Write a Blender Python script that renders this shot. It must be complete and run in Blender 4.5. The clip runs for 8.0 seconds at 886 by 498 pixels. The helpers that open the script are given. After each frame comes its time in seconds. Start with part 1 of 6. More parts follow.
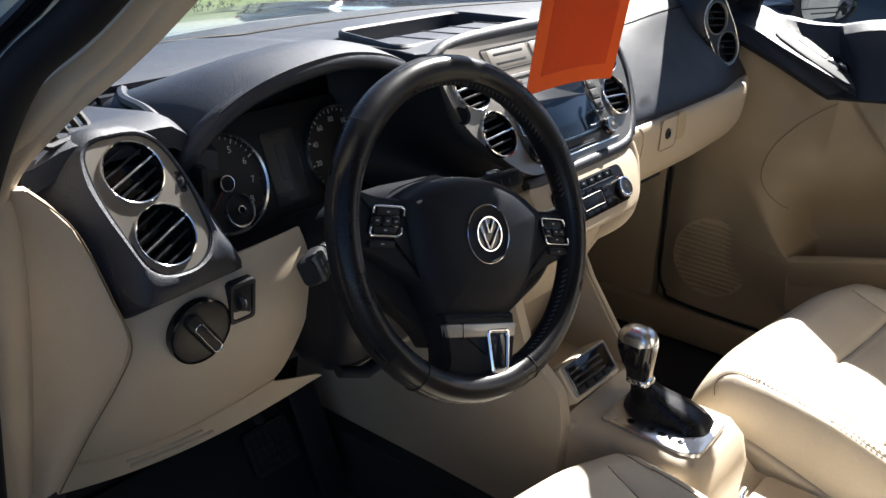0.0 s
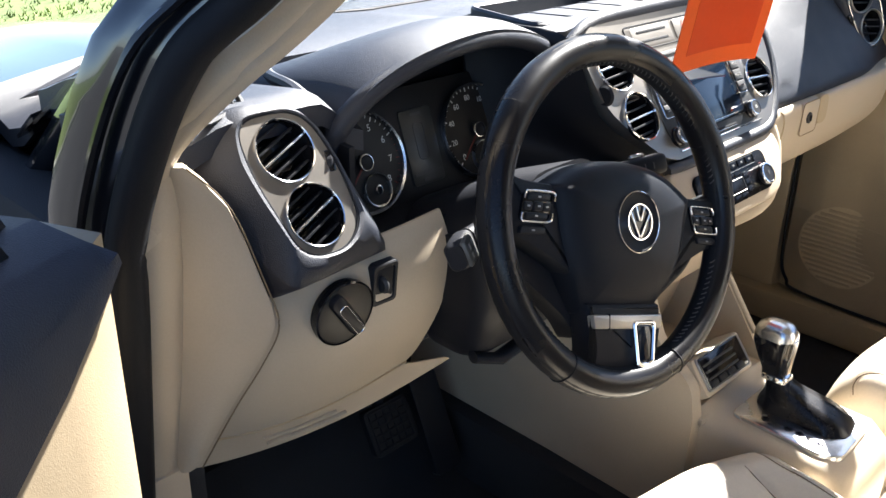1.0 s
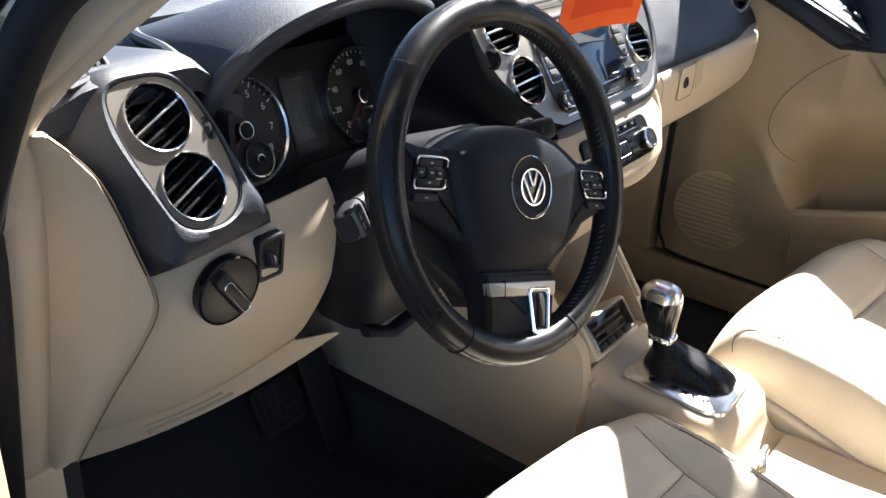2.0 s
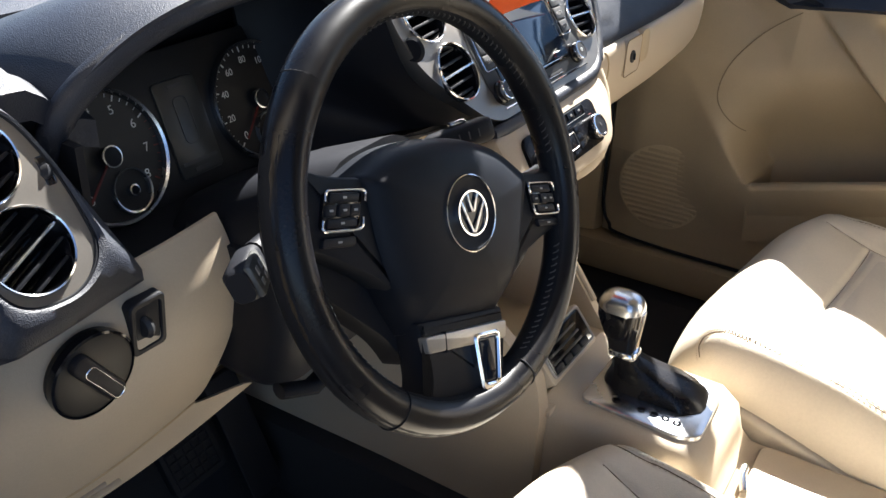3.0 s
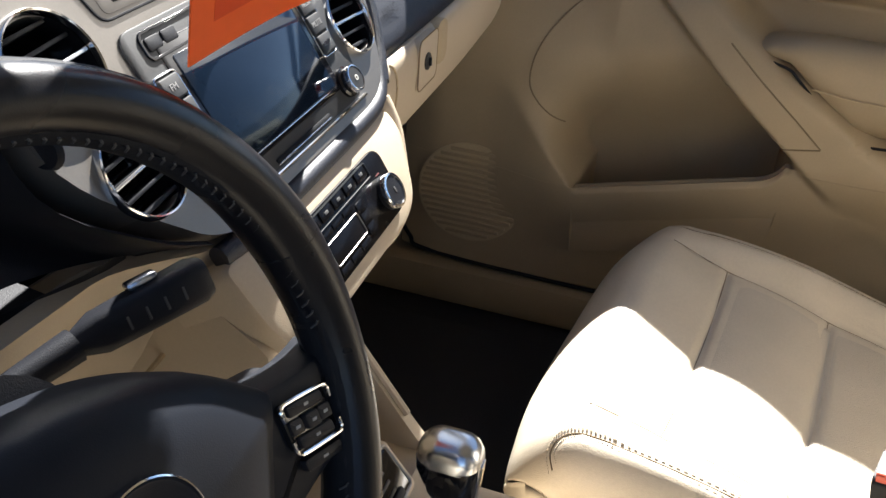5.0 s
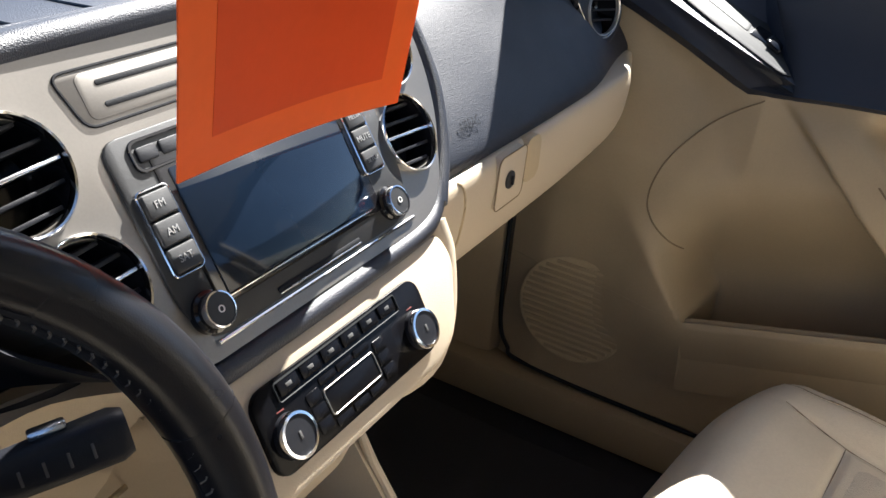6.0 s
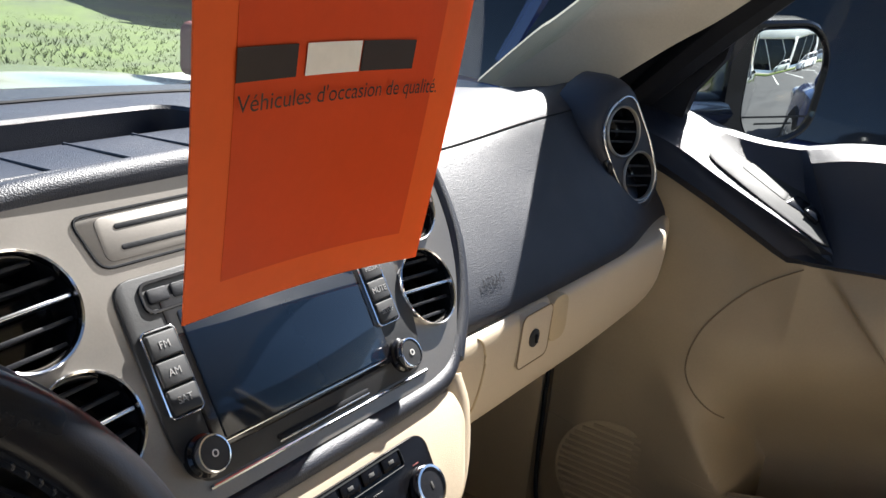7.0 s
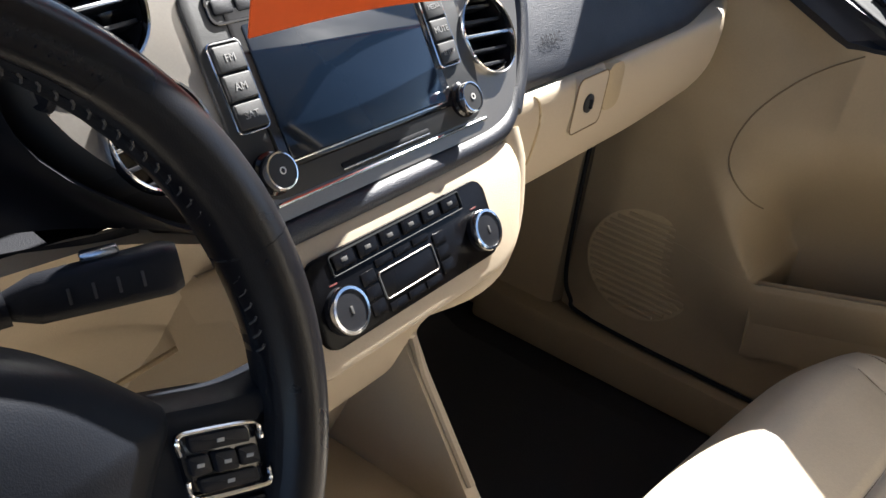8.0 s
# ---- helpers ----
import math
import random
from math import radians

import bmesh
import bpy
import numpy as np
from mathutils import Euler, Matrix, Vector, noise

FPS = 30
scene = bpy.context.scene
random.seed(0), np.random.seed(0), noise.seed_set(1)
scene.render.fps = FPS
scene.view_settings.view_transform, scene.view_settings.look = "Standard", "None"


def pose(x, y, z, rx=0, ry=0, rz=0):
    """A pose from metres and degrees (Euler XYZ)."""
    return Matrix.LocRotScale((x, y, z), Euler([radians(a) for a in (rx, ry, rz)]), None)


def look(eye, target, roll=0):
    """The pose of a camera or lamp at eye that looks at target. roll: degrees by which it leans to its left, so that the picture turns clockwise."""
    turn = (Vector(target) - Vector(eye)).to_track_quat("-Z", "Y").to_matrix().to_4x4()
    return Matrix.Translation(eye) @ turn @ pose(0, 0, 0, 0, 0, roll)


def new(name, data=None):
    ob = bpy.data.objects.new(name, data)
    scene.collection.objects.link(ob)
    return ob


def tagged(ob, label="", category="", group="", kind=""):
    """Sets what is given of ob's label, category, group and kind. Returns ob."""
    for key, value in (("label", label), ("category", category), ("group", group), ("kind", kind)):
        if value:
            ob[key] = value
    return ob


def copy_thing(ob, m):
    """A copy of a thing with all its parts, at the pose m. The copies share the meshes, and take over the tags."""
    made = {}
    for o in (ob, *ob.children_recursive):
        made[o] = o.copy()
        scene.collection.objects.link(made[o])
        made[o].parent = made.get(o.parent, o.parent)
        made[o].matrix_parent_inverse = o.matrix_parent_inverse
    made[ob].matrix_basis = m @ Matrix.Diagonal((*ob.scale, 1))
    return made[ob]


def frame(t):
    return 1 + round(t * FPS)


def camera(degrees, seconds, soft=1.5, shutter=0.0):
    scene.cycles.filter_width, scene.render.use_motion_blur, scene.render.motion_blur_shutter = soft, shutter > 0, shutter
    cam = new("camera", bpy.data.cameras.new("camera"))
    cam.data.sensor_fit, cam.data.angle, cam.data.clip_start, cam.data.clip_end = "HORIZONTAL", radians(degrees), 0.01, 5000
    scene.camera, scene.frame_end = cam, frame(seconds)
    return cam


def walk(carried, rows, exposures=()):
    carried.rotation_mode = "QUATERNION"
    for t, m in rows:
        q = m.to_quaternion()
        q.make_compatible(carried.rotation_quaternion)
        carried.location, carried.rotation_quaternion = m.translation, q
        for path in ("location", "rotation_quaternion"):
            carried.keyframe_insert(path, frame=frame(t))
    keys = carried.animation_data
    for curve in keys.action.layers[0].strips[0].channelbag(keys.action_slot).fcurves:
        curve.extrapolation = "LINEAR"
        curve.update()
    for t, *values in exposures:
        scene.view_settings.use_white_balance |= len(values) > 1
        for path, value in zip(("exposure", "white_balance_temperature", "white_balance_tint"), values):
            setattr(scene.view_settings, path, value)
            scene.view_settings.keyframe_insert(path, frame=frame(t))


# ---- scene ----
cam = camera(52.1, 8.0)
PATH = [
    (0, (-1.003, -0.574, 1.321), (0.44, 0.571, 0.541), 1.6),
    (0.5, (-1.018, -0.52, 1.31), (0.364, 0.657, 0.471), 0.9),
    (1, (-1.021, -0.513, 1.318), (0.282, 0.754, 0.485), 1.0),
    (1.5, (-1.016, -0.516, 1.321), (0.333, 0.701, 0.485), 1.6),
    (1.7, (-1.013, -0.509, 1.315), (0.416, 0.614, 0.479), 3.3),
    (2.8, (-0.919, -0.409, 1.286), (0.577, 0.521, 0.339), 2.1),
    (3, (-0.866, -0.394, 1.288), (0.644, 0.509, 0.338), 1.9),
    (3.5, (-0.785, -0.353, 1.29), (0.746, 0.487, 0.314), 1.9),
    (4, (-0.707, -0.277, 1.285), (0.881, 0.343, 0.24), 3.1),
    (4.2, (-0.67, -0.245, 1.278), (0.942, 0.218, 0.189), 4.0),
    (5.3, (-0.453, -0.251, 1.258), (1.18, 0.238, 0.211), 3.6),
    (5.5, (-0.421, -0.26, 1.259), (1.166, 0.379, 0.224), 3.7),
    (6, (-0.391, -0.288, 1.267), (1.167, 0.533, 0.319), 5.4),
    (6.5, (-0.379, -0.313, 1.265), (1.195, 0.642, 0.483), 4.8),
    (7, (-0.377, -0.317, 1.268), (1.213, 0.713, 0.627), 5.6),
    (7.5, (-0.388, -0.318, 1.238), (1.119, 0.744, 0.462), 5.2),
    (8, (-0.397, -0.303, 1.215), (1.058, 0.63, 0.209), 7.9),
]
walk(cam, [(t, look(eye, target, roll)) for t, eye, target, roll in PATH],
     [(0, 2.12), (0.5, 2.65), (1.0, 3.00), (1.7, 2.95), (3.0, 2.74), (4.0, 2.60), (5.5, 2.38), (6.0, 2.58), (6.5, 2.54), (7.0, 2.25), (7.5, 2.0), (8.0, 2.45)])

# ---- world, sun ----
SUN = Vector((0.72, 0.145, 0.635)).normalized()
world = bpy.data.worlds.new("sky")
scene.world = world
world.use_nodes = True
wn = world.node_tree.nodes
sky = wn.new("ShaderNodeTexSky")
sky.sky_type = "NISHITA"
sky.sun_disc = False
sky.air_density, sky.dust_density, sky.ozone_density = 0.6, 0.4, 1.4
sky.sun_elevation = math.asin(SUN.z)
sky.sun_rotation = math.atan2(SUN.x, SUN.y)
world.node_tree.links.new(sky.outputs[0], wn["Background"].inputs[0])
wn["Background"].inputs[1].default_value = 0.05
sun = new("sun", bpy.data.lights.new("sun", "SUN"))
sun.data.energy, sun.data.angle, sun.data.color = 5.0, radians(0.55), (1.0, 0.972, 0.930)
sun.matrix_world = look(SUN * 30, (0, 0, 0))
scene.view_settings.exposure = 2.2

# ---- materials ----
def rgb(c):
    return (*c, 1.0) if len(c) == 3 else c


def material(name, colour, rough=0.5, metal=0.0, grain=0.0, size=400.0, vary=0.06, spots=14.0, clear=0.0, spec=0.5, cells=False, rough_vary=0.12):
    """Surface with colour variation at two scales, uneven gloss and fine relief."""
    m = bpy.data.materials.new(name)
    m.use_nodes = True
    t = m.node_tree
    b = t.nodes["Principled BSDF"]
    co = t.nodes.new("ShaderNodeTexCoord")
    big, fine = t.nodes.new("ShaderNodeTexNoise"), t.nodes.new("ShaderNodeTexNoise")
    big.inputs["Scale"].default_value, big.inputs["Detail"].default_value = spots, 4
    fine.inputs["Scale"].default_value, fine.inputs["Detail"].default_value = size * 0.4, 2
    for n in (big, fine):
        t.links.new(co.outputs["Object"], n.inputs["Vector"])
    add = t.nodes.new("ShaderNodeMath")
    add.operation = "ADD"
    t.links.new(big.outputs[0], add.inputs[0])
    half = t.nodes.new("ShaderNodeMath")
    half.operation = "MULTIPLY_ADD"
    t.links.new(fine.outputs[0], half.inputs[0])
    half.inputs[1].default_value, half.inputs[2].default_value = 0.5, -0.25
    t.links.new(half.outputs[0], add.inputs[1])
    ramp = t.nodes.new("ShaderNodeMapRange")
    ramp.inputs[1].default_value, ramp.inputs[2].default_value = 0.25, 0.75
    ramp.inputs[3].default_value, ramp.inputs[4].default_value = 1 - vary * 1.5, 1 + vary
    t.links.new(add.outputs[0], ramp.inputs[0])
    mul = t.nodes.new("ShaderNodeVectorMath")
    mul.operation = "SCALE"
    mul.inputs[0].default_value = colour[:3]
    t.links.new(ramp.outputs[0], mul.inputs["Scale"])
    t.links.new(mul.outputs[0], b.inputs["Base Color"])
    rr = t.nodes.new("ShaderNodeMapRange")
    rr.inputs[1].default_value, rr.inputs[2].default_value = 0.3, 0.7
    rr.inputs[3].default_value, rr.inputs[4].default_value = max(0.02, rough * (1 - rough_vary)), min(1, rough * (1 + rough_vary))
    t.links.new(big.outputs[0], rr.inputs[0])
    t.links.new(rr.outputs[0], b.inputs["Roughness"])
    b.inputs["Metallic"].default_value = metal
    b.inputs["Specular IOR Level"].default_value = spec
    b.inputs["Coat Weight"].default_value = clear
    b.inputs["Coat Roughness"].default_value = 0.04
    if grain:
        bump = t.nodes.new("ShaderNodeBump")
        bump.inputs["Strength"].default_value, bump.inputs["Distance"].default_value = grain, 0.001
        if cells:
            v = t.nodes.new("ShaderNodeTexVoronoi")
            v.inputs["Scale"].default_value = size
            t.links.new(co.outputs["Object"], v.inputs["Vector"])
            t.links.new(v.outputs["Distance"], bump.inputs["Height"])
        else:
            g = t.nodes.new("ShaderNodeTexNoise")
            g.inputs["Scale"].default_value, g.inputs["Detail"].default_value = size, 2
            t.links.new(co.outputs["Object"], g.inputs["Vector"])
            t.links.new(g.outputs[0], bump.inputs["Height"])
        t.links.new(bump.outputs[0], b.inputs["Normal"])
    return m


def pane_material(name, tint, gloss=0.02):
    """Thin clear pane: see-through with a mirror-like sheen that grows at a slant."""
    m = bpy.data.materials.new(name)
    m.use_nodes = True
    t = m.node_tree
    t.nodes.remove(t.nodes["Principled BSDF"])
    clear, shine, mix, fres = t.nodes.new("ShaderNodeBsdfTransparent"), t.nodes.new("ShaderNodeBsdfGlossy"), t.nodes.new("ShaderNodeMixShader"), t.nodes.new("ShaderNodeLayerWeight")
    clear.inputs[0].default_value = rgb(tint)
    shine.inputs["Roughness"].default_value = gloss
    fres.inputs["Blend"].default_value = 0.5
    power, low = t.nodes.new("ShaderNodeMath"), t.nodes.new("ShaderNodeMath")
    power.operation, low.operation = "POWER", "MULTIPLY_ADD"
    power.inputs[1].default_value, low.inputs[1].default_value, low.inputs[2].default_value = 5, 0.6, 0.03
    t.links.new(fres.outputs["Facing"], power.inputs[0])
    t.links.new(power.outputs[0], low.inputs[0])
    t.links.new(low.outputs[0], mix.inputs[0])
    t.links.new(clear.outputs[0], mix.inputs[1])
    t.links.new(shine.outputs[0], mix.inputs[2])
    t.links.new(mix.outputs[0], t.nodes["Material Output"].inputs[0])
    return m


# the base's blue tint stands in for sky mirrored on the black pads
BLACK_PAD = material("black soft-touch plastic", (0.009, 0.013, 0.025), 0.50, grain=0.35, size=1100, cells=True, spec=0.55)
BLACK = material("black plastic", (0.012, 0.013, 0.017), 0.48, grain=0.2, size=1400, spec=0.2)
GLOSS = material("gloss black plastic", (0.008, 0.008, 0.010), 0.10, spec=0.5, vary=0.1)
RUBBER = material("black rubber seal", (0.011, 0.012, 0.015), 0.66, grain=0.2, size=600, spec=0.15)
BEIGE = material("beige moulded plastic", (0.48, 0.40, 0.298), 0.52, grain=0.12, size=1100, cells=True, vary=0.04, spec=0.4)
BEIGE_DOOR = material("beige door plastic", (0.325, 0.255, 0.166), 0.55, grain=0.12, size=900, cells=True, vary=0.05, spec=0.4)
LEATHER = material("cream leather", (0.62, 0.545, 0.43), 0.42, grain=0.16, size=700, cells=True, vary=0.05, spec=0.45)
LEATHER_MID = material("perforated cream leather", (0.56, 0.495, 0.40), 0.5, grain=0.4, size=760, cells=True, vary=0.05)
PIPING = material("beige stitched piping", (0.42, 0.33, 0.21), 0.6, grain=0.6, size=900)
SEAM = material("dark beige seam", (0.17, 0.125, 0.075), 0.8)
THREAD = material("cream thread", (0.62, 0.54, 0.42), 0.7)
DARK_THREAD = material("grey thread", (0.060, 0.060, 0.060), 0.6)
WHEEL_LEATHER = material("worn black leather", (0.007, 0.007, 0.009), 0.30, grain=0.045, size=1300, cells=True, spec=0.27, rough_vary=0.4)
COVER = material("black airbag cover", (0.009, 0.011, 0.016), 0.50, grain=0.07, size=1500, cells=True, spec=0.15)
SILVER = material("satin silver plastic", (0.42, 0.40, 0.37), 0.36, metal=0.75, grain=0.12, size=1500)
FASCIA = material("brushed warm grey trim", (0.205, 0.190, 0.172), 0.38, metal=0.6, grain=0.04, size=1600)
CHROME = material("chrome", (0.80, 0.81, 0.83), 0.12, metal=1.0, vary=0.03)
PANEL_GREY = material("matt grey switch panel", (0.036, 0.039, 0.041), 0.65, grain=0.08, size=1500, spec=0.2)
ALU = material("satin aluminium", (0.62, 0.64, 0.67), 0.26, metal=1.0, vary=0.05)
GREY_BUTTON = material("dark grey button plastic", (0.024, 0.025, 0.027), 0.5, grain=0.15, size=1500, spec=0.35)
SCREEN = material("dark glass screen", (0.005, 0.010, 0.020), 0.06, spec=0.28, vary=0.05)
DIAL = material("matt black dial face", (0.006, 0.006, 0.007), 0.55)
WHITE_MARK = material("white printed marks", (0.72, 0.72, 0.70), 0.6)
KEY_MARK = material("grey key printing", (0.33, 0.33, 0.33), 0.6)
DIM_MARK = material("dim grey printed marks", (0.07, 0.07, 0.07), 0.7)
RED_MARK = material("red printed marks", (0.13, 0.015, 0.012), 0.6)
HAZARD = material("red hazard switch plastic", (0.60, 0.20, 0.15), 0.45)
CLIM = material("smoked black key plastic", (0.004, 0.004, 0.005), 0.26, spec=0.10, vary=0.1)
# worn plastic, its grey also raised to stand in for sun on the key
SUNLIT_WORN = material("worn stalk plastic, paled as if sunlit", (0.075, 0.077, 0.075), 0.38, grain=0.1, size=900, vary=0.2, spots=120)
LCD = material("unlit liquid crystal display", (0.042, 0.042, 0.040), 0.3)
CARPET = material("black carpet", (0.036, 0.036, 0.039), 0.95, grain=1.0, size=700, spec=0.2)
PAINT_BLACK = material("black car paint", (0.006, 0.007, 0.010), 0.18, clear=1.0, vary=0.05)
PAINT_BLUE = material("dark blue car paint", (0.020, 0.040, 0.15), 0.22, clear=1.0, vary=0.05)
PAINT_WHITE = material("white car paint", (0.78, 0.79, 0.80), 0.25, clear=1.0, vary=0.03)
PAINT_GREY = material("grey blue car paint", (0.09, 0.12, 0.17), 0.22, clear=1.0, vary=0.05)
HEADLINER = material("beige headliner cloth", (0.50, 0.45, 0.37), 0.9, grain=0.5, size=700)
PANE = pane_material("clear car glass", (0.93, 0.96, 0.95))
DARK_PANE = pane_material("tinted car glass", (0.25, 0.28, 0.30))
MIRROR = material("mirror glass", (0.92, 0.93, 0.93), 0.01, metal=1.0, vary=0.0, rough_vary=0.0)
TYRE = material("tyre rubber", (0.015, 0.015, 0.016), 0.8, grain=0.4, size=300)
LENS = material("clear lamp lens", (0.55, 0.57, 0.60), 0.08, metal=0.7)
ORANGE = material("red plastic button", (0.62, 0.09, 0.05), 0.4)


# ---- building helpers ----
def link(name, bm, mat, smooth=40):
    me = bpy.data.meshes.new(name)
    bmesh.ops.recalc_face_normals(bm, faces=bm.faces)
    bm.to_mesh(me)
    bm.free()
    me.materials.append(mat)
    me.polygons.foreach_set("use_smooth", [True] * len(me.polygons))
    if smooth < 180:
        me.set_sharp_from_angle(angle=radians(smooth))
    return new(name, me)


def part(name, bm, mat, parent, label="", smooth=40):
    ob = link(name, bm, mat, smooth)
    ob.parent = parent
    m = Matrix()
    while parent:
        m = parent.matrix_parent_inverse @ parent.matrix_basis @ m
        parent = parent.parent
    ob.matrix_parent_inverse = m.inverted()
    if label:
        tagged(ob, label)
    return ob


def thing(name, at, label, category, group="", kind=""):
    ob = new(name)
    ob.empty_display_size = 0.05
    ob.matrix_basis = Matrix.Translation(at)
    return tagged(ob, label, category, group, kind)


def V(*a):
    return Vector(a)


def axes(origin, right, up):
    """Matrix whose x is right, y up, z towards the viewer."""
    r, u = Vector(right).normalized(), Vector(up)
    n = r.cross(u).normalized()
    u = n.cross(r)
    m = Matrix((r, u, n)).transposed().to_4x4()
    m.translation = origin
    return m


def rrect(cx, cy, w, h, r, seg=5, skew=0.0):
    pts = []
    for sx, sy, a0 in ((1, 1, 0), (-1, 1, 90), (-1, -1, 180), (1, -1, 270)):
        for i in range(seg + 1):
            a = radians(a0 + 90 * i / seg)
            x, y = sx * (w / 2 - r) + r * math.cos(a), sy * (h / 2 - r) + r * math.sin(a)
            pts.append((cx + x + skew * y, cy + y))
    return pts


def rounded(poly, r, seg=4):
    """A polygon with its corners rounded; r is one radius or one per corner."""
    out, n = [], len(poly)
    for i in range(n):
        p, a, b = Vector(poly[i]), Vector(poly[i - 1]), Vector(poly[(i + 1) % n])
        rad = r[i] if isinstance(r, (list, tuple)) else r
        da, db = (a - p), (b - p)
        d = min(rad, da.length * 0.49, db.length * 0.49)
        s, e = p + da.normalized() * d, p + db.normalized() * d
        for k in range(seg + 1):
            f = k / seg
            out.append(tuple((1 - f) ** 2 * s + 2 * f * (1 - f) * p + f * f * e))
    return out


def circle(cx, cy, r, seg=32, ry=None):
    return [(cx + r * math.cos(2 * math.pi * i / seg), cy + (ry or r) * math.sin(2 * math.pi * i / seg)) for i in range(seg)]


def join(a, b):
    """Adds bmesh b to bmesh a."""
    me = bpy.data.meshes.new("tmp")
    b.to_mesh(me)
    b.free()
    a.from_mesh(me)
    bpy.data.meshes.remove(me)
    return a


def loft(rings, closed=True, caps=True, m=None):
    bm = bmesh.new()
    vs = [[bm.verts.new(p) for p in ring] for ring in rings]
    for a, b in zip(vs, vs[1:]):
        n = len(a)
        for i in range(n if closed else n - 1):
            j = (i + 1) % n
            bm.faces.new((a[i], a[j], b[j], b[i]))
    if caps and closed:
        bm.faces.new(vs[0][::-1])
        bm.faces.new(vs[-1])
    if m:
        bm.transform(m)
    return bm


def shrink(pts, d):
    """Pulls an outline in by about d towards its inside (for bevels)."""
    n, out = len(pts), []
    area = sum(pts[i][0] * pts[(i + 1) % n][1] - pts[(i + 1) % n][0] * pts[i][1] for i in range(n))
    s = 1 if area > 0 else -1
    for i in range(n):
        a, p, b = Vector(pts[i - 1]), Vector(pts[i]), Vector(pts[(i + 1) % n])
        t = (p - a).normalized() + (b - p).normalized()
        if t.length < 1e-6:
            out.append(tuple(p))
            continue
        t.normalize()
        out.append(tuple(p + Vector((-t.y, t.x)) * s * d))
    return out


def plate(pts, z0, z1, bev=0.0015, m=None, dome=0.0):
    """A slab with this outline, from z0 up to z1, with a rounded front edge."""
    rings = [[(x, y, z0) for x, y in pts], [(x, y, z1 - bev) for x, y in pts]]
    if bev:
        a, b = shrink(pts, bev * 0.3), shrink(pts, bev)
        rings += [[(x, y, z1 - bev * 0.3) for x, y in a], [(x, y, z1) for x, y in b]]
    bm = loft(rings, caps=True, m=m)
    return bm


def frame_plate(outer, inner, z0, z1, bev=0.001, m=None):
    """A rim between two outlines with equal point counts."""
    o2, i2 = shrink(outer, bev), shrink(inner, -bev)
    rings = [[(x, y, z0) for x, y in outer], [(x, y, z1 - bev) for x, y in outer], [(x, y, z1) for x, y in o2],
             [(x, y, z1) for x, y in i2], [(x, y, z1 - bev) for x, y in inner], [(x, y, z0) for x, y in inner]]
    rings.append(rings[0])
    bm = bmesh.new()
    vs = [[bm.verts.new(p) for p in ring] for ring in rings[:-1]]
    vs.append(vs[0])
    n = len(outer)
    for a, b in zip(vs, vs[1:]):
        for i in range(n):
            j = (i + 1) % n
            bm.faces.new((a[i], a[j], b[j], b[i]))
    if m:
        bm.transform(m)
    return bm


def holed_plate(outer, holes, z0, z1, m=None):
    """A slab with this outline and openings through it."""
    bm = bmesh.new()
    loops = [[bm.verts.new((x, y, z1)) for x, y in pts] for pts in (outer, *holes)]
    edges = [bm.edges.new((a[i - 1], a[i])) for a in loops for i in range(len(a))]
    bmesh.ops.triangle_fill(bm, use_beauty=True, use_dissolve=False, edges=edges)
    for a in loops:
        low = [bm.verts.new((v.co.x, v.co.y, z0)) for v in a]
        for i in range(len(a)):
            bm.faces.new((a[i - 1], a[i], low[i], low[i - 1]))
    if m:
        bm.transform(m)
    return bm


def lathe(profile, seg=32, m=None, cap=True):
    """Turns (r, z) points round the z axis."""
    return loft([[(r * math.cos(2 * math.pi * i / seg), r * math.sin(2 * math.pi * i / seg), z) for i in range(seg)] for r, z in profile], caps=cap, m=m)


def tube(path, radius, seg=10, closed=False, flat=1.0, up=(0, 0, 1)):
    """A round bar along a path; radius is a number or a function of 0..1."""
    pts = [Vector(p) for p in path]
    n, rings = len(pts), []
    for i, p in enumerate(pts):
        a = pts[i - 1] if (i or closed) else p
        b = pts[(i + 1) % n] if (i < n - 1 or closed) else p
        t = (b - a).normalized()
        s = t.cross(Vector(up))
        if s.length < 1e-4:
            s = t.cross(Vector((1, 0.1, 0)))
        s.normalize()
        w = s.cross(t)
        r = radius(i / max(1, n - 1)) if callable(radius) else radius
        rings.append([p + r * (math.cos(2 * math.pi * k / seg) * s + flat * math.sin(2 * math.pi * k / seg) * w) for k in range(seg)])
    if closed:
        rings.append(rings[0])
        bm = loft(rings, caps=False)
        bmesh.ops.remove_doubles(bm, verts=bm.verts, dist=1e-6)
        return bm
    return loft(rings)


def box(x0, x1, y0, y1, z0, z1, bev=0.004, m=None, seg=2):
    bm = bmesh.new()
    bmesh.ops.create_cube(bm, size=1)
    for v in bm.verts:
        v.co = ((x0 + x1) / 2 + v.co.x * (x1 - x0), (y0 + y1) / 2 + v.co.y * (y1 - y0), (z0 + z1) / 2 + v.co.z * (z1 - z0))
    if bev:
        bmesh.ops.bevel(bm, geom=bm.edges[:], offset=bev, segments=seg, profile=0.5, affect="EDGES")
    if m:
        bm.transform(m)
    return bm


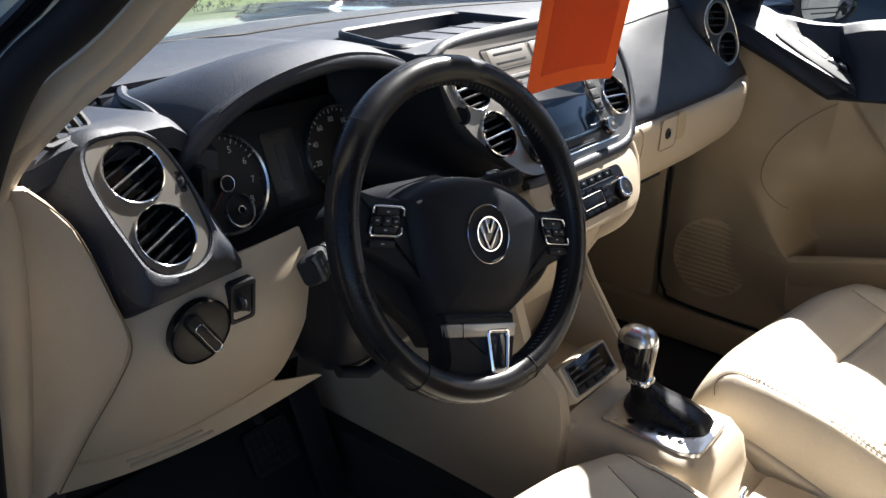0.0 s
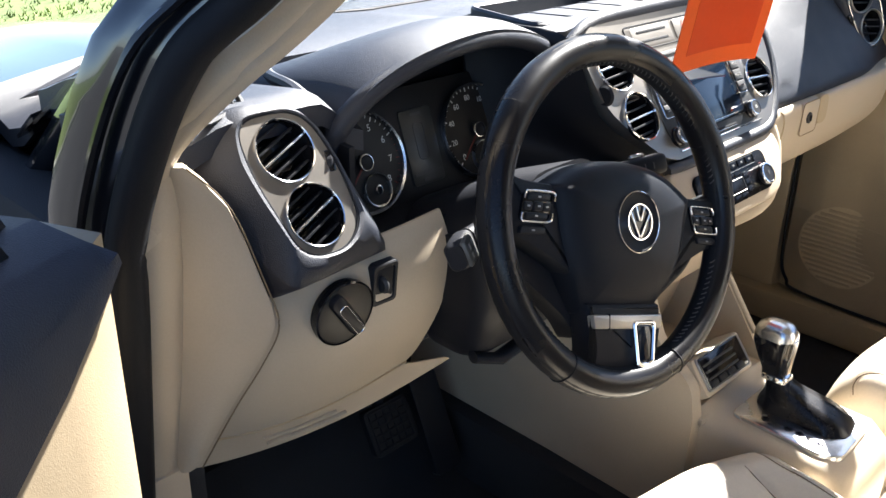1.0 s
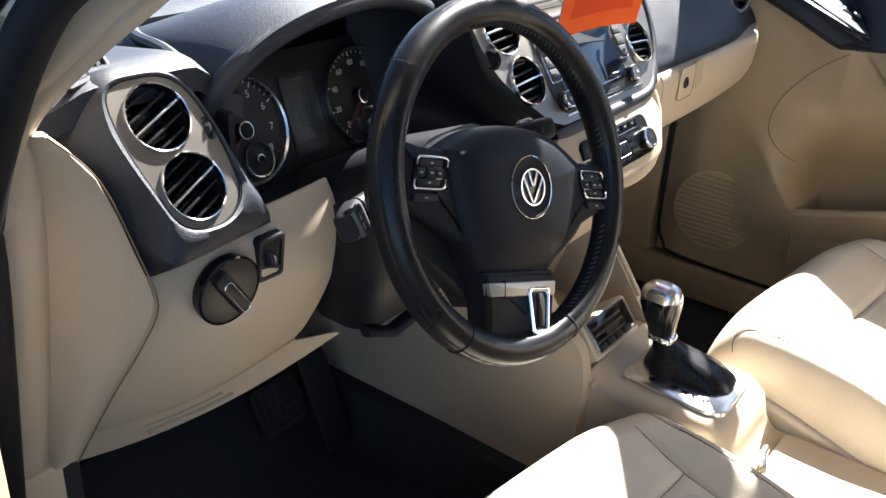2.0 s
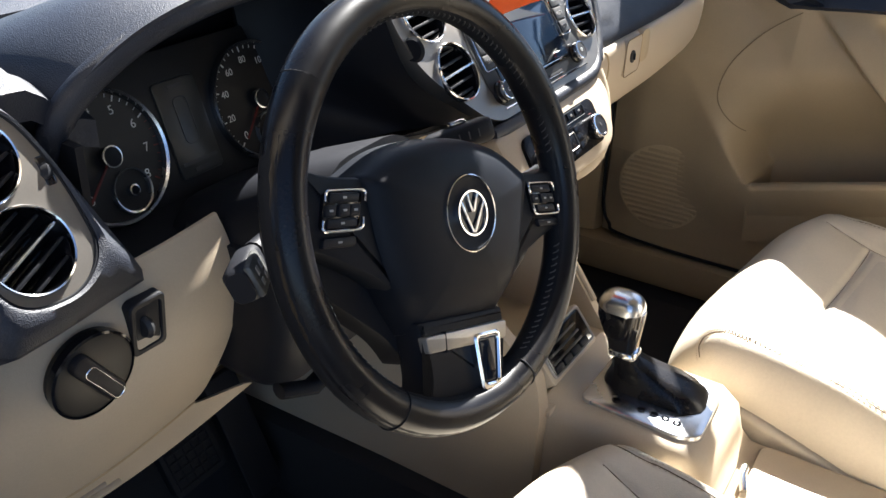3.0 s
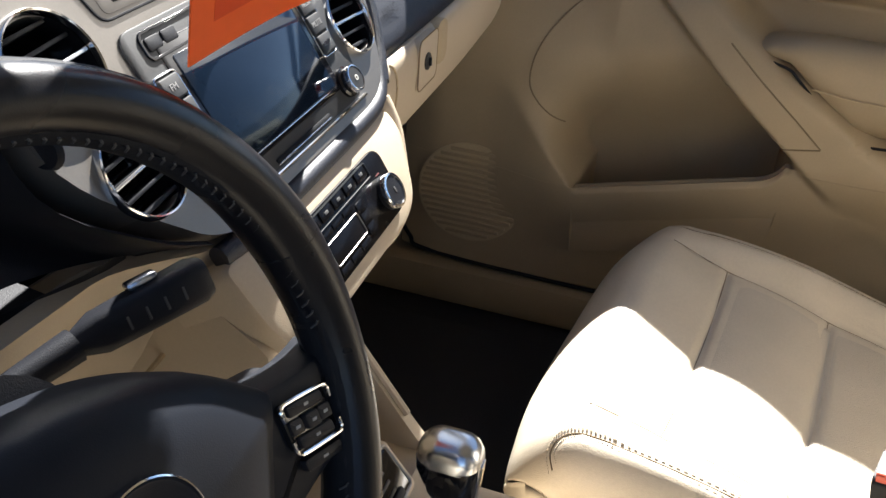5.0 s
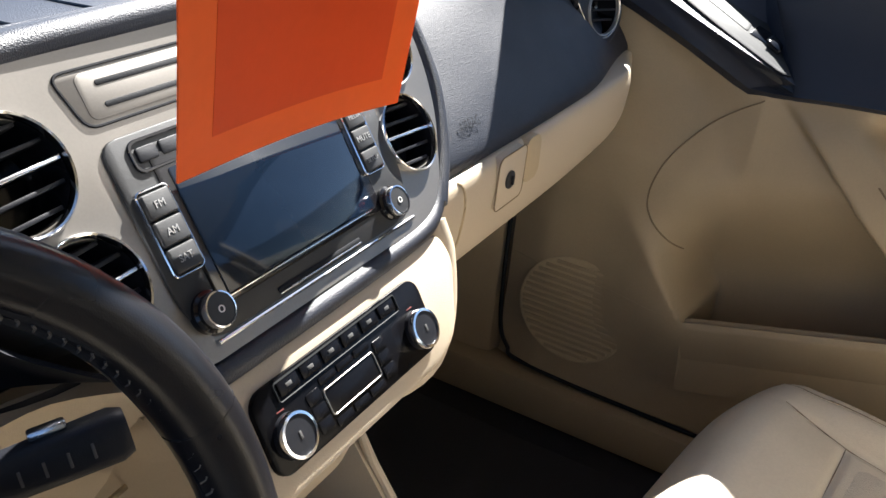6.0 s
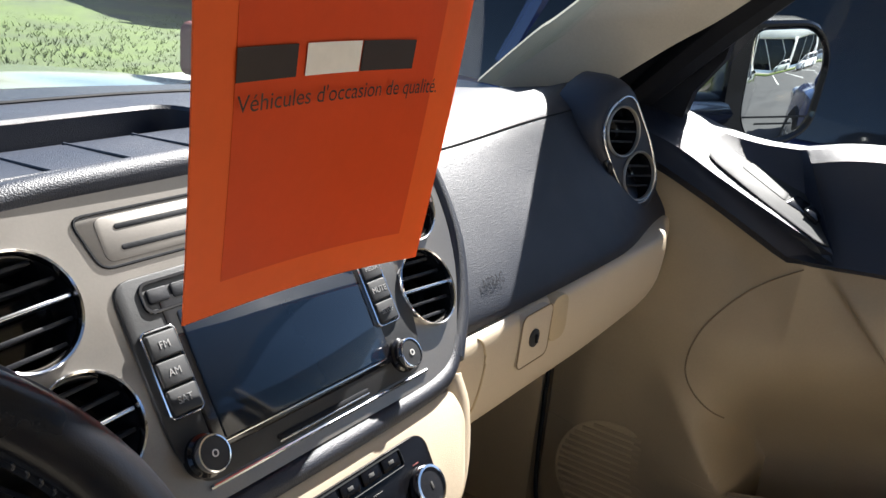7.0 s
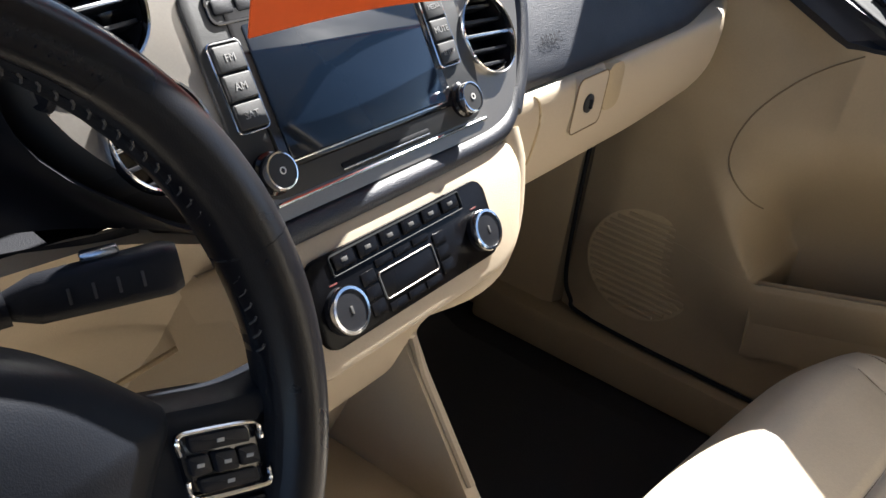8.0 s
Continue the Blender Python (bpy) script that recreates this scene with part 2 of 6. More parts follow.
def sheet(nu, nv, f, thick=0.0, down=(0, 0, -1)):
    """A surface f(u, v), u and v from 0 to 1, with an optional thickness away from it."""
    bm = bmesh.new()
    g = [[bm.verts.new(f(i / nu, j / nv)) for j in range(nv + 1)] for i in range(nu + 1)]
    for i in range(nu):
        for j in range(nv):
            bm.faces.new((g[i][j], g[i + 1][j], g[i + 1][j + 1], g[i][j + 1]))
    if thick:
        d = Vector(down) * thick
        h = [[bm.verts.new(v.co + d) for v in row] for row in g]
        for i in range(nu):
            for j in range(nv):
                bm.faces.new((h[i][j], h[i][j + 1], h[i + 1][j + 1], h[i + 1][j]))
        for i in range(nu):
            bm.faces.new((g[i][0], h[i][0], h[i + 1][0], g[i + 1][0]))
            bm.faces.new((g[i][nv], g[i + 1][nv], h[i + 1][nv], h[i][nv]))
        for j in range(nv):
            bm.faces.new((g[0][j], g[0][j + 1], h[0][j + 1], h[0][j]))
            bm.faces.new((g[nu][j], h[nu][j], h[nu][j + 1], g[nu][j + 1]))
    return bm


def spline(pts, n):
    """A smooth line (Catmull-Rom) through points of any dimension, n steps a span."""
    P = [Vector(p) for p in pts]
    out = []
    for i in range(len(P) - 1):
        a, b, c, d = P[max(i - 1, 0)], P[i], P[i + 1], P[min(i + 2, len(P) - 1)]
        for k in range(n):
            t = k / n
            out.append(0.5 * (2 * b + (c - a) * t + (2 * a - 5 * b + 4 * c - d) * t * t + (3 * b - 3 * c + d - a) * t ** 3))
    out.append(P[-1])
    return out


def at_line(pts, u):
    """The point at u (0..1) along a list of points."""
    f = u * (len(pts) - 1)
    i = min(int(f), len(pts) - 2)
    return Vector(pts[i]).lerp(Vector(pts[i + 1]), f - i)


def step(e0, e1, x):
    t = max(0.0, min(1.0, (x - e0) / (e1 - e0)))
    return t * t * (3 - 2 * t)


def lettering(name, text, size, m, mat, parent, label="", thick=0.0003, align="CENTER"):
    """Raised printed letters in the built-in font."""
    cu = bpy.data.curves.new(name, "FONT")
    cu.body, cu.size, cu.align_x, cu.align_y, cu.extrude = text, size, align, "CENTER", thick
    ob = bpy.data.objects.new(name, cu)
    me = bpy.data.meshes.new_from_object(ob)
    bpy.data.objects.remove(ob)
    me.name = name
    bm = bmesh.new()
    bm.from_mesh(me)
    bm.transform(m)
    bpy.data.meshes.remove(me)
    return part(name, bm, mat, parent, label)


def shift(x, y, z=0.0):
    return Matrix.Translation((x, y, z))

# ---- frames of reference ----
# fascia of the centre stack: leans 33 degrees; wheel plane leans 24 degrees and is turned 15 degrees
FU, FN = V(0, 0.545, 0.839), V(0, -0.839, 0.545)
FAS0 = axes(FN * 0.532, (1, 0, 0), FU)
FAS = FAS0 @ Matrix.Translation((0, 0.839 * 0.08, 0)) @ Matrix.Diagonal((1, 0.92, 1, 1))
WU, WN = V(0, 0.358, 0.934), V(0, -0.934, 0.358)
HUB = V(-0.3365, -0.0790, 0.9922)
WTURN = radians(-17)
WR, WT = V(0.996, -0.087, 0.0), V(0.031, 0.359, 0.933)
WHEEL = axes(HUB, WR * math.cos(WTURN) + WT * math.sin(WTURN), WT * math.cos(WTURN) - WR * math.sin(WTURN)) @ Matrix.Scale(0.925, 4)
WHEEL_IN = WHEEL @ Matrix.Translation((0.005, -0.001, 0.0)) @ Matrix.Scale(1.032, 4)

# ---- the ground outside ----
ASPHALT = material("grey asphalt", (0.050, 0.050, 0.052), 0.9, grain=0.8, size=60, vary=0.2, spots=1.2)
CONCRETE = material("pale concrete", (0.36, 0.35, 0.32), 0.85, grain=0.5, size=40, vary=0.12, spots=3)
LAWN = material("mown grass", (0.080, 0.115, 0.024), 0.9, grain=1.0, size=40, vary=0.35, spots=1.5)
LINE_PAINT = material("white road paint", (0.70, 0.70, 0.68), 0.8, vary=0.12, spots=9)
tagged(link("ground", box(-150, 150, -150, 150, -0.5, 0.0, 0), ASPHALT), "wide grey asphalt car park", "ground", kind="structure")
tagged(link("lawn", sheet(40, 30, lambda u, v: V(-60 + 120 * u, 5.2 + 60 * v, 0.12 + 0.05 * noise.noise(V(u * 30, v * 20, 0)) + 0.5 * v), 0.2), LAWN),
       "sunlit mown green lawn beyond the kerb", "lawn", kind="structure")
tagged(link("kerb", box(-60, 60, 4.9, 5.2, -0.1, 0.15, 0.03), CONCRETE), "pale concrete kerb along the lawn", "kerb", kind="structure")

# ---- the car's shell ----
car = thing("car_body", (0, 0, 0), "black car body shell with beige cabin trim, parked on asphalt", "car body", kind="structure")


def wind_z(y):
    return 1.113 + (0.336 - y) * 0.738


# the windscreen, bowed forward in the middle
def screen_at(u, v):
    x = -0.69 + 1.38 * u
    bow = 0.20 * (1 - (x / 0.69) ** 2)
    y = 0.37 - 0.66 * v
    side = 1 - 0.16 * v
    return V(x * side, y + bow * (1 - 0.4 * v), wind_z(y) - 0.03 + 0.012 * (1 - (x / 0.66) ** 2))


pane = part("windscreen", sheet(24, 14, screen_at, 0.005), PANE, car, "clear laminated windscreen")
pane.visible_shadow = False
part("windscreen_band", sheet(24, 2, lambda u, v: screen_at(u, -0.05 + 0.05 * v) + V(0, 0.0, 0.004), 0.004), GLOSS, car, "black printed windscreen edge")


def roof_at(u, v):
    x = -0.60 + 1.2 * u
    return V(x, -0.24 - 2.2 * v + 0.10 * (1 - (x / 0.6) ** 2) * (1 - v), 1.545 + 0.06 * (1 - (2 * u - 1) ** 2) + 0.03 * math.sin(v * 2.4))


part("roof", sheet(16, 16, roof_at, 0.03, (0, 0, 1)), PAINT_BLACK, car, "black painted roof")
part("headliner", sheet(16, 16, lambda u, v: roof_at(u, v) - V(0, 0, 0.02), 0.015), HEADLINER, car, "pale cloth headliner")

# windscreen pillars with their trims
for s in (-1, 1):
    foot, mid, top = V(s * 0.745, 0.30, 1.04), V(s * 0.685, 0.11, 1.20), V(s * 0.575, -0.25, 1.51)
    line = spline([foot + V(0, 0.06, -0.05), mid + V(0, 0.02, 0.02), top, top + V(-s * 0.01, -0.3, 0.04), top + V(0, -1.0, 0.05)], 8)
    part("pillar", tube([p + (V(0.04, 0.02, 0.0) if s > 0 else V(0.080, 0.060, -0.005)) for p in line], 0.052 if s > 0 else 0.030, 12, flat=0.7), PAINT_BLACK, car, "black painted windscreen pillar")
    if s > 0:
        e0 = [V(0.735, 0.210, 1.080), V(0.690, 0.085, 1.170), V(0.640, -0.019, 1.239), V(0.575, -0.22, 1.415), V(0.53, -0.5, 1.52), V(0.53, -1.2, 1.53)]
        e1 = [V(0.715, 0.26, 1.085), V(0.668, 0.13, 1.18), V(0.618, 0.03, 1.25), V(0.55, -0.18, 1.44), V(0.51, -0.46, 1.54), V(0.51, -1.2, 1.55)]
    else:
        e0 = [V(-0.733, 0.088, 1.020), V(-0.714, 0.093, 1.083), V(-0.682, 0.040, 1.162), V(-0.642, -0.009, 1.214), V(-0.575, -0.20, 1.39), V(-0.535, -0.5, 1.52), V(-0.535, -1.2, 1.53)]
        e1 = [V(-0.696, 0.100, 1.035), V(-0.692, 0.094, 1.085), V(-0.672, 0.034, 1.145), V(-0.622, -0.012, 1.202), V(-0.54, -0.19, 1.38), V(-0.50, -0.48, 1.53), V(-0.50, -1.2, 1.54)]
    e2 = [V(s * 0.69, 0.345, 1.090), V(s * 0.660, 0.25, 1.168), V(s * 0.643, 0.18, 1.220), V(s * 0.53, -0.16, 1.485), V(s * 0.49, -0.40, 1.56), V(s * 0.49, -1.2, 1.57)]
    if s < 0:
        e2 = [V(-0.670, 0.28, 1.090), V(-0.668, 0.25, 1.12), V(-0.656, 0.20, 1.170), V(-0.622, 0.14, 1.228)] + e2[3:]
    e0, e1, e2 = spline(e0, 6), spline(e1, 6), spline(e2, 6)
    part("pillar_trim", sheet(len(e0) - 1, 12, lambda u, v: at_line([at_line(e0, u), at_line(e0, u).lerp(at_line(e1, u), 0.5) + V(0, -0.004, 0), at_line(e1, u), at_line(e1, u).lerp(at_line(e2, u), 0.1), at_line(e2, u)], v), 0.012, (s * 0.8, 0.3, 0.3)),
         HEADLINER if s > 0 else BEIGE, car, "beige windscreen pillar trim", 60)
    # bonnet side, wing
    part("wing", sheet(14, 8, lambda u, v: V(s * (0.70 + 0.16 * step(0, 1, v) - 0.05 * u * u), 0.50 + 1.05 * u, 1.02 - 0.09 * u - 0.20 * u ** 3 + 0.035 * math.sin(v * 3.0) - 0.5 * v ** 4), 0.01),
         PAINT_BLACK, car, "black front wing")
    # body side below the belt behind the front door
    part("rear_side", box(s * 0.76 if s > 0 else -0.88, 0.88 if s > 0 else s * 0.76, -2.5, -1.05, 0.25, 1.06, 0.03), PAINT_BLACK, car, "black rear body side")
    part("door_post", tube([V(s * 0.76, -1.12, 0.4), V(s * 0.76, -1.10, 1.05), V(s * 0.62, -1.14, 1.54)], 0.05, 10), HEADLINER, car, "beige middle door post")
    part("sill", box(s * 0.68 if s > 0 else -0.84, 0.84 if s > 0 else s * 0.68, -1.1, 0.5, 0.30, 0.45, 0.02), PAINT_BLACK, car, "black door sill")

part("bonnet", sheet(20, 14, lambda u, v: V(-0.70 + 1.4 * u, 0.50 + 1.05 * v + 0.16 * (1 - (2 * u - 1) ** 2) * (1 - v), 1.030 - 0.075 * v - 0.08 * v ** 3 + 0.03 * (1 - (2 * u - 1) ** 4) + 0.012 * math.exp(-((abs(2 * u - 1) - 0.62) / 0.08) ** 2)), 0.012),
     PAINT_BLACK, car, "glossy black bonnet mirroring the sky")
part("cowl", sheet(16, 4, lambda u, v: V(-0.68 + 1.36 * u, 0.40 + 0.13 * v + 0.2 * (1 - (2 * u - 1) ** 2), 1.055 - 0.03 * math.sin(math.pi * v)), 0.02), BLACK, car, "black plastic cowl below the windscreen")
part("front_end", box(-0.86, 0.86, 1.45, 1.62, 0.25, 0.74, 0.06), PAINT_BLACK, car, "black front bumper")
part("floor_pan", box(-0.72, 0.72, -2.5, 0.62, 0.33, 0.395, 0.01), CARPET, car, "black carpeted cabin floor")
part("firewall", sheet(8, 8, lambda u, v: V(-0.72 + 1.44 * u, 0.42 + 0.20 * step(0, 0.7, v), 0.39 + 0.62 * v), 0.02, (0, 1, 0)), CARPET, car, "black carpeted bulkhead")
part("rear_wall", box(-0.74, 0.74, -2.55, -2.4, 0.35, 1.1, 0.03), HEADLINER, car, "beige rear cabin wall")
for s in (-1, 1):
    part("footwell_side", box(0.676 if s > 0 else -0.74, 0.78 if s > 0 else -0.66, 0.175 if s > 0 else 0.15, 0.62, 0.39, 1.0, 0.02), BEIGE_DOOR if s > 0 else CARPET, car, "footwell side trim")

# driver's door opening: sill trim, seal and kick trim
part("opening_trim", sheet(20, 4, lambda u, v: at_line(spline([V(-0.752, 0.17, 0.40), V(-0.744, 0.135, 0.70), V(-0.733, 0.102, 0.95), V(-0.730, 0.094, 1.03), V(-0.722, 0.098, 1.075)], 6), u) + V(0.050 * v, 0.014 * v - 0.010 * math.sin(math.pi * v), 0), 0.01, (0, 1, 0)),
     BEIGE, car, "beige door opening trim")
part("kick_trim", box(-0.748, -0.700, 0.116, 0.30, 0.40, 0.79, 0.006), BEIGE, car, "beige kick trim below the dashboard end")
seal_line = spline([V(-0.772, 0.16, 0.42), V(-0.762, 0.125, 0.70), V(-0.752, 0.092, 0.97), V(-0.745, 0.083, 1.055), V(-0.718, 0.035, 1.172), V(-0.675, -0.018, 1.236), V(-0.605, -0.20, 1.41), V(-0.56, -0.45, 1.54), V(-0.555, -1.0, 1.56)], 8)
part("door_seal", tube([p + V(0.004, 0, 0) for p in seal_line], 0.017, 10, flat=0.9), RUBBER, car, "thick black rubber door seal")
part("jamb", sheet(20, 4, lambda u, v: at_line(seal_line, u) + V(-0.026 * v, 0.050 * v, 0.017 * v), 0.01, (0, 1, 0)), PAINT_BLACK, car, "glossy black painted door jamb")
part("seal_bead", tube([p + V(-0.022, 0.020, 0.008) for p in seal_line], 0.0045, 8), GLOSS, car, "thin glossy door frame bead")

# wheels
for s in (-1, 1):
    for y in (0.98, -1.62):
        wm = Matrix.Translation((s * 0.76, y, 0.335)) @ pose(0, 0, 0, 0, 90, 0)
        tyre = part("wheel", lathe([(0.21, -0.10), (0.31, -0.11), (0.335, -0.08), (0.335, 0.08), (0.31, 0.11), (0.21, 0.10)], 32, wm), TYRE, car, "black tyre")
        part("rim", lathe([(0.215, -0.105), (0.19, -0.09), (0.05, -0.11), (0.05, 0.11), (0.19, 0.09), (0.215, 0.105)], 24, wm), ALU, tyre, "alloy rim")

# ---- the dashboard ----
dash = thing("dashboard", (0, 0.05, 0.75), "black soft-touch dashboard over a beige lower panel", "dashboard")


# upper pad: height along y for each x, sinking to the windscreen
def pad_at(u, v):
    x = -0.665 + 1.365 * u
    back = 0.40 + 0.22 * (1 - (x / 0.68) ** 2)
    mid = math.exp(-(x / 0.19) ** 4)
    drive = step(-0.13, -0.24, x)
    front_y = 0.135 + 0.125 * drive + 0.02 * mid
    z_front = 1.085 + 0.025 * mid + 0.02 * drive
    y = back + (front_y - back) * v
    z = 1.075 + (z_front - 1.075) * step(0, 1, v) + 0.010 * math.sin(math.pi * v) * (1 - mid)
    z += 0.020 * step(0.235, 0.48, x) * step(0.2, 1.0, v)
    return V(x, y, z)


BIN = (-0.135, 0.175, 0.190, 0.325)
pad = sheet(72, 26, pad_at, 0.03)
bmesh.ops.delete(pad, geom=[f for f in pad.faces if BIN[0] < f.calc_center_median().x < BIN[1] and BIN[2] < f.calc_center_median().y < BIN[3]], context="FACES")
part("upper_pad", pad, BLACK_PAD, dash, "grained black upper dashboard pad, sunlit")
part("pad_groove", tube([pad_at(u / 20, 0.20) + V(0, 0, 0.0015) for u in range(2, 19)], 0.0035, 8, flat=0.5), RUBBER, dash, "dark windscreen demister slot")

# storage bin on top with ribbed floor
part("bin_floor", sheet(12, 6, lambda u, v: V(BIN[0] - 0.01 + (BIN[1] - BIN[0] + 0.02) * u, BIN[2] - 0.01 + (BIN[3] - BIN[2] + 0.02) * v, 1.1045 - 0.010 * v - 0.018 * step(0.75, 1, v)), 0.004), BLACK_PAD, dash, "grey ribbed bin floor")
for i in range(5):
    x = BIN[0] + 0.03 + 0.062 * i
    part("rib", tube([V(x, BIN[2], 1.1048), V(x + 0.002, BIN[3] - 0.035, 1.0972)], 0.0014, 6), BLACK_PAD, dash)
bin_line = rounded([(BIN[0] - 0.01, BIN[2] - 0.005), (BIN[1] + 0.012, BIN[2] - 0.005), (BIN[1] - 0.02, BIN[3] + 0.012), (BIN[0] + 0.02, BIN[3] + 0.012)], 0.03, 6)
bin_in = shrink(bin_line, 0.008)
part("bin_rim", frame_plate(bin_line, bin_in, 1.06, 1.1095, 0.003), BLACK_PAD, dash, "black bin rim")

# passenger face with the airbag, then the glove box lid
FACE = spline([(0.160, 1.098), (0.134, 1.092), (0.110, 1.074), (0.080, 1.043), (0.049, 1.008), (0.030, 0.982), (0.028, 0.970)], 4)
def bag_at(u, v):
    rise = 0.020 * step(0.15, 0.60, u) * step(0.45, 0.0, v)
    return V(0.150 + 0.550 * u + 0.02 * (1 - v) * (1 - u), at_line(FACE, v)[0] + 0.026 * step(0.6, 1, u) + 0.006 * math.sin(math.pi * u) * -1, at_line(FACE, v)[1] - 0.006 * step(0.6, 1, u) + rise)


part("airbag_panel", sheet(60, 48, bag_at, 0.02, (0, 1, 0)),
     BLACK_PAD, dash, "grained black airbag panel, part sunlit")
part("pad_crease", tube([bag_at(0.02 + 0.90 * i / 24, 0.19) + V(0, -0.0002, 0.0003) for i in range(25)], 0.0010, 6), RUBBER, dash)
words = lettering("airbag_lettering", "AIRBAG", 0.0095, Matrix(), BLACK, dash, "small dark embossed letters", 0.0)
for v in words.data.vertices:
    v.co = bag_at(0.178 + v.co.x / 0.55, 0.720 - v.co.y / 0.16) + V(0, -0.0016, 0.0014)
GLOVE = spline([(0.023, 0.969), (0.0155, 0.963), (0.013, 0.938), (0.020, 0.895), (0.045, 0.860), (0.09, 0.842), (0.19, 0.838)], 4)
part("glove_box_lid", sheet(40, len(GLOVE) - 1, lambda u, v: V(0.168 + 0.525 * u, at_line(GLOVE, v)[0] + 0.030 * step(0.75, 1, u) ** 2, at_line(GLOVE, v)[1] + 0.018 * step(0.5, 1, u) * v), 0.02, (0, 1, 0)),
     BEIGE, dash, "beige glove box lid")
part("glove_seam", tube([V(0.205 + 0.006 * math.sin(i / 3), p[0] - 0.0006, p[1]) for i, p in enumerate(GLOVE[2:20])], 0.0011, 6), PIPING, dash)
part("dash_underside", sheet(10, 6, lambda u, v: V(-0.66 + 1.20 * u, 0.13 + 0.40 * v, 0.80 - 0.08 * v), 0.01), CARPET, dash, "black dashboard underside")
LOCK = axes(V(0.290, 0.0128, 0.944), (1, 0, 0), (0, 0.02, 1))
latch = part("glove_latch", plate(rrect(0.004, 0.0, 0.054, 0.048, 0.007, skew=0.1), -0.01, 0.0020, 0.0012, LOCK), BEIGE, dash, "beige glove box latch")
part("latch_joint", tube([LOCK @ V(x, y, 0.0014) for x, y in rrect(0.004, 0.0, 0.0548, 0.0488, 0.0075, skew=0.1)], 0.0007, 6, True), SEAM, latch, "fine joint")
# recess is a flat plate; its shadow is put in as darker beige
part("latch_pull", plate(rrect(0.050, 0.004, 0.034, 0.044, 0.012), -0.01, 0.0008, 0.0006, LOCK), PIPING, latch, "finger recess as a flat plate, shade put into its colour")
part("lock_barrel", lathe([(0.0085, 0), (0.0085, 0.0035), (0.007, 0.0042), (0.001, 0.0042)], 24, LOCK), GREY_BUTTON, latch, "metal key lock")
part("key_slot", box(-0.0012, 0.0012, -0.004, 0.004, 0.004, 0.0066, 0.0003, LOCK), BLACK, latch)


# ---- round air vents ----
def air_vent(m, r, parent, slats=5, tilt=0.0, ring=CHROME):
    """A round vent facing z of m."""
    vent = part("air_vent", lathe([(r * 0.97, -0.002), (r * 0.95, -0.025), (r * 0.8, -0.03), (0.001, -0.03)], 36, m, False), GLOSS, parent, "round air vent")
    part("vent_ring", lathe([(r * 0.97, -0.004), (r * 1.0, 0.0018), (r * 1.035, 0.0024), (r * 1.07, 0.0008), (r * 1.07, -0.004)], 48, m, False), ring, vent, "bright vent ring")
    mt = m @ pose(0, 0, 0, 0, 0, tilt)
    for i in range(slats):
        y = (i - (slats - 1) / 2) * 2 * r / (slats + 0.4)
        w = math.sqrt(max(0, (0.94 * r) ** 2 - y * y))
        part("slat", box(-w, w, y - 0.0012, y + 0.0012, -0.020, -0.004, 0.0006, mt), BLACK, vent)
    w = 0.94 * r
    part("vent_tab", box(-w, w, -0.0011, 0.0011, -0.0045, -0.001, 0.0006, mt), ALU if ring is CHROME else BLACK, vent, "bright vane edge")
    return vent


VENT_AT = ((-0.007, 0.0315), (0.000, -0.0325))


def reach(poly, a, c):
    """The point of a closed outline met by the ray from c at angle a."""
    d, best = (math.cos(a), math.sin(a)), 0.0
    for (x0, y0), (x1, y1) in zip(poly, poly[1:] + poly[:1]):
        ex, ey = x1 - x0, y1 - y0
        det = ex * d[1] - ey * d[0]
        if abs(det) > 1e-12:
            s = (d[0] * (y0 - c[1]) - d[1] * (x0 - c[0])) / det
            if -1e-6 <= s <= 1 + 1e-6:
                best = max(best, (x0 + ex * s - c[0]) * d[0] + (y0 + ey * s - c[1]) * d[1])
    return (c[0] + best * d[0], c[1] + best * d[1])


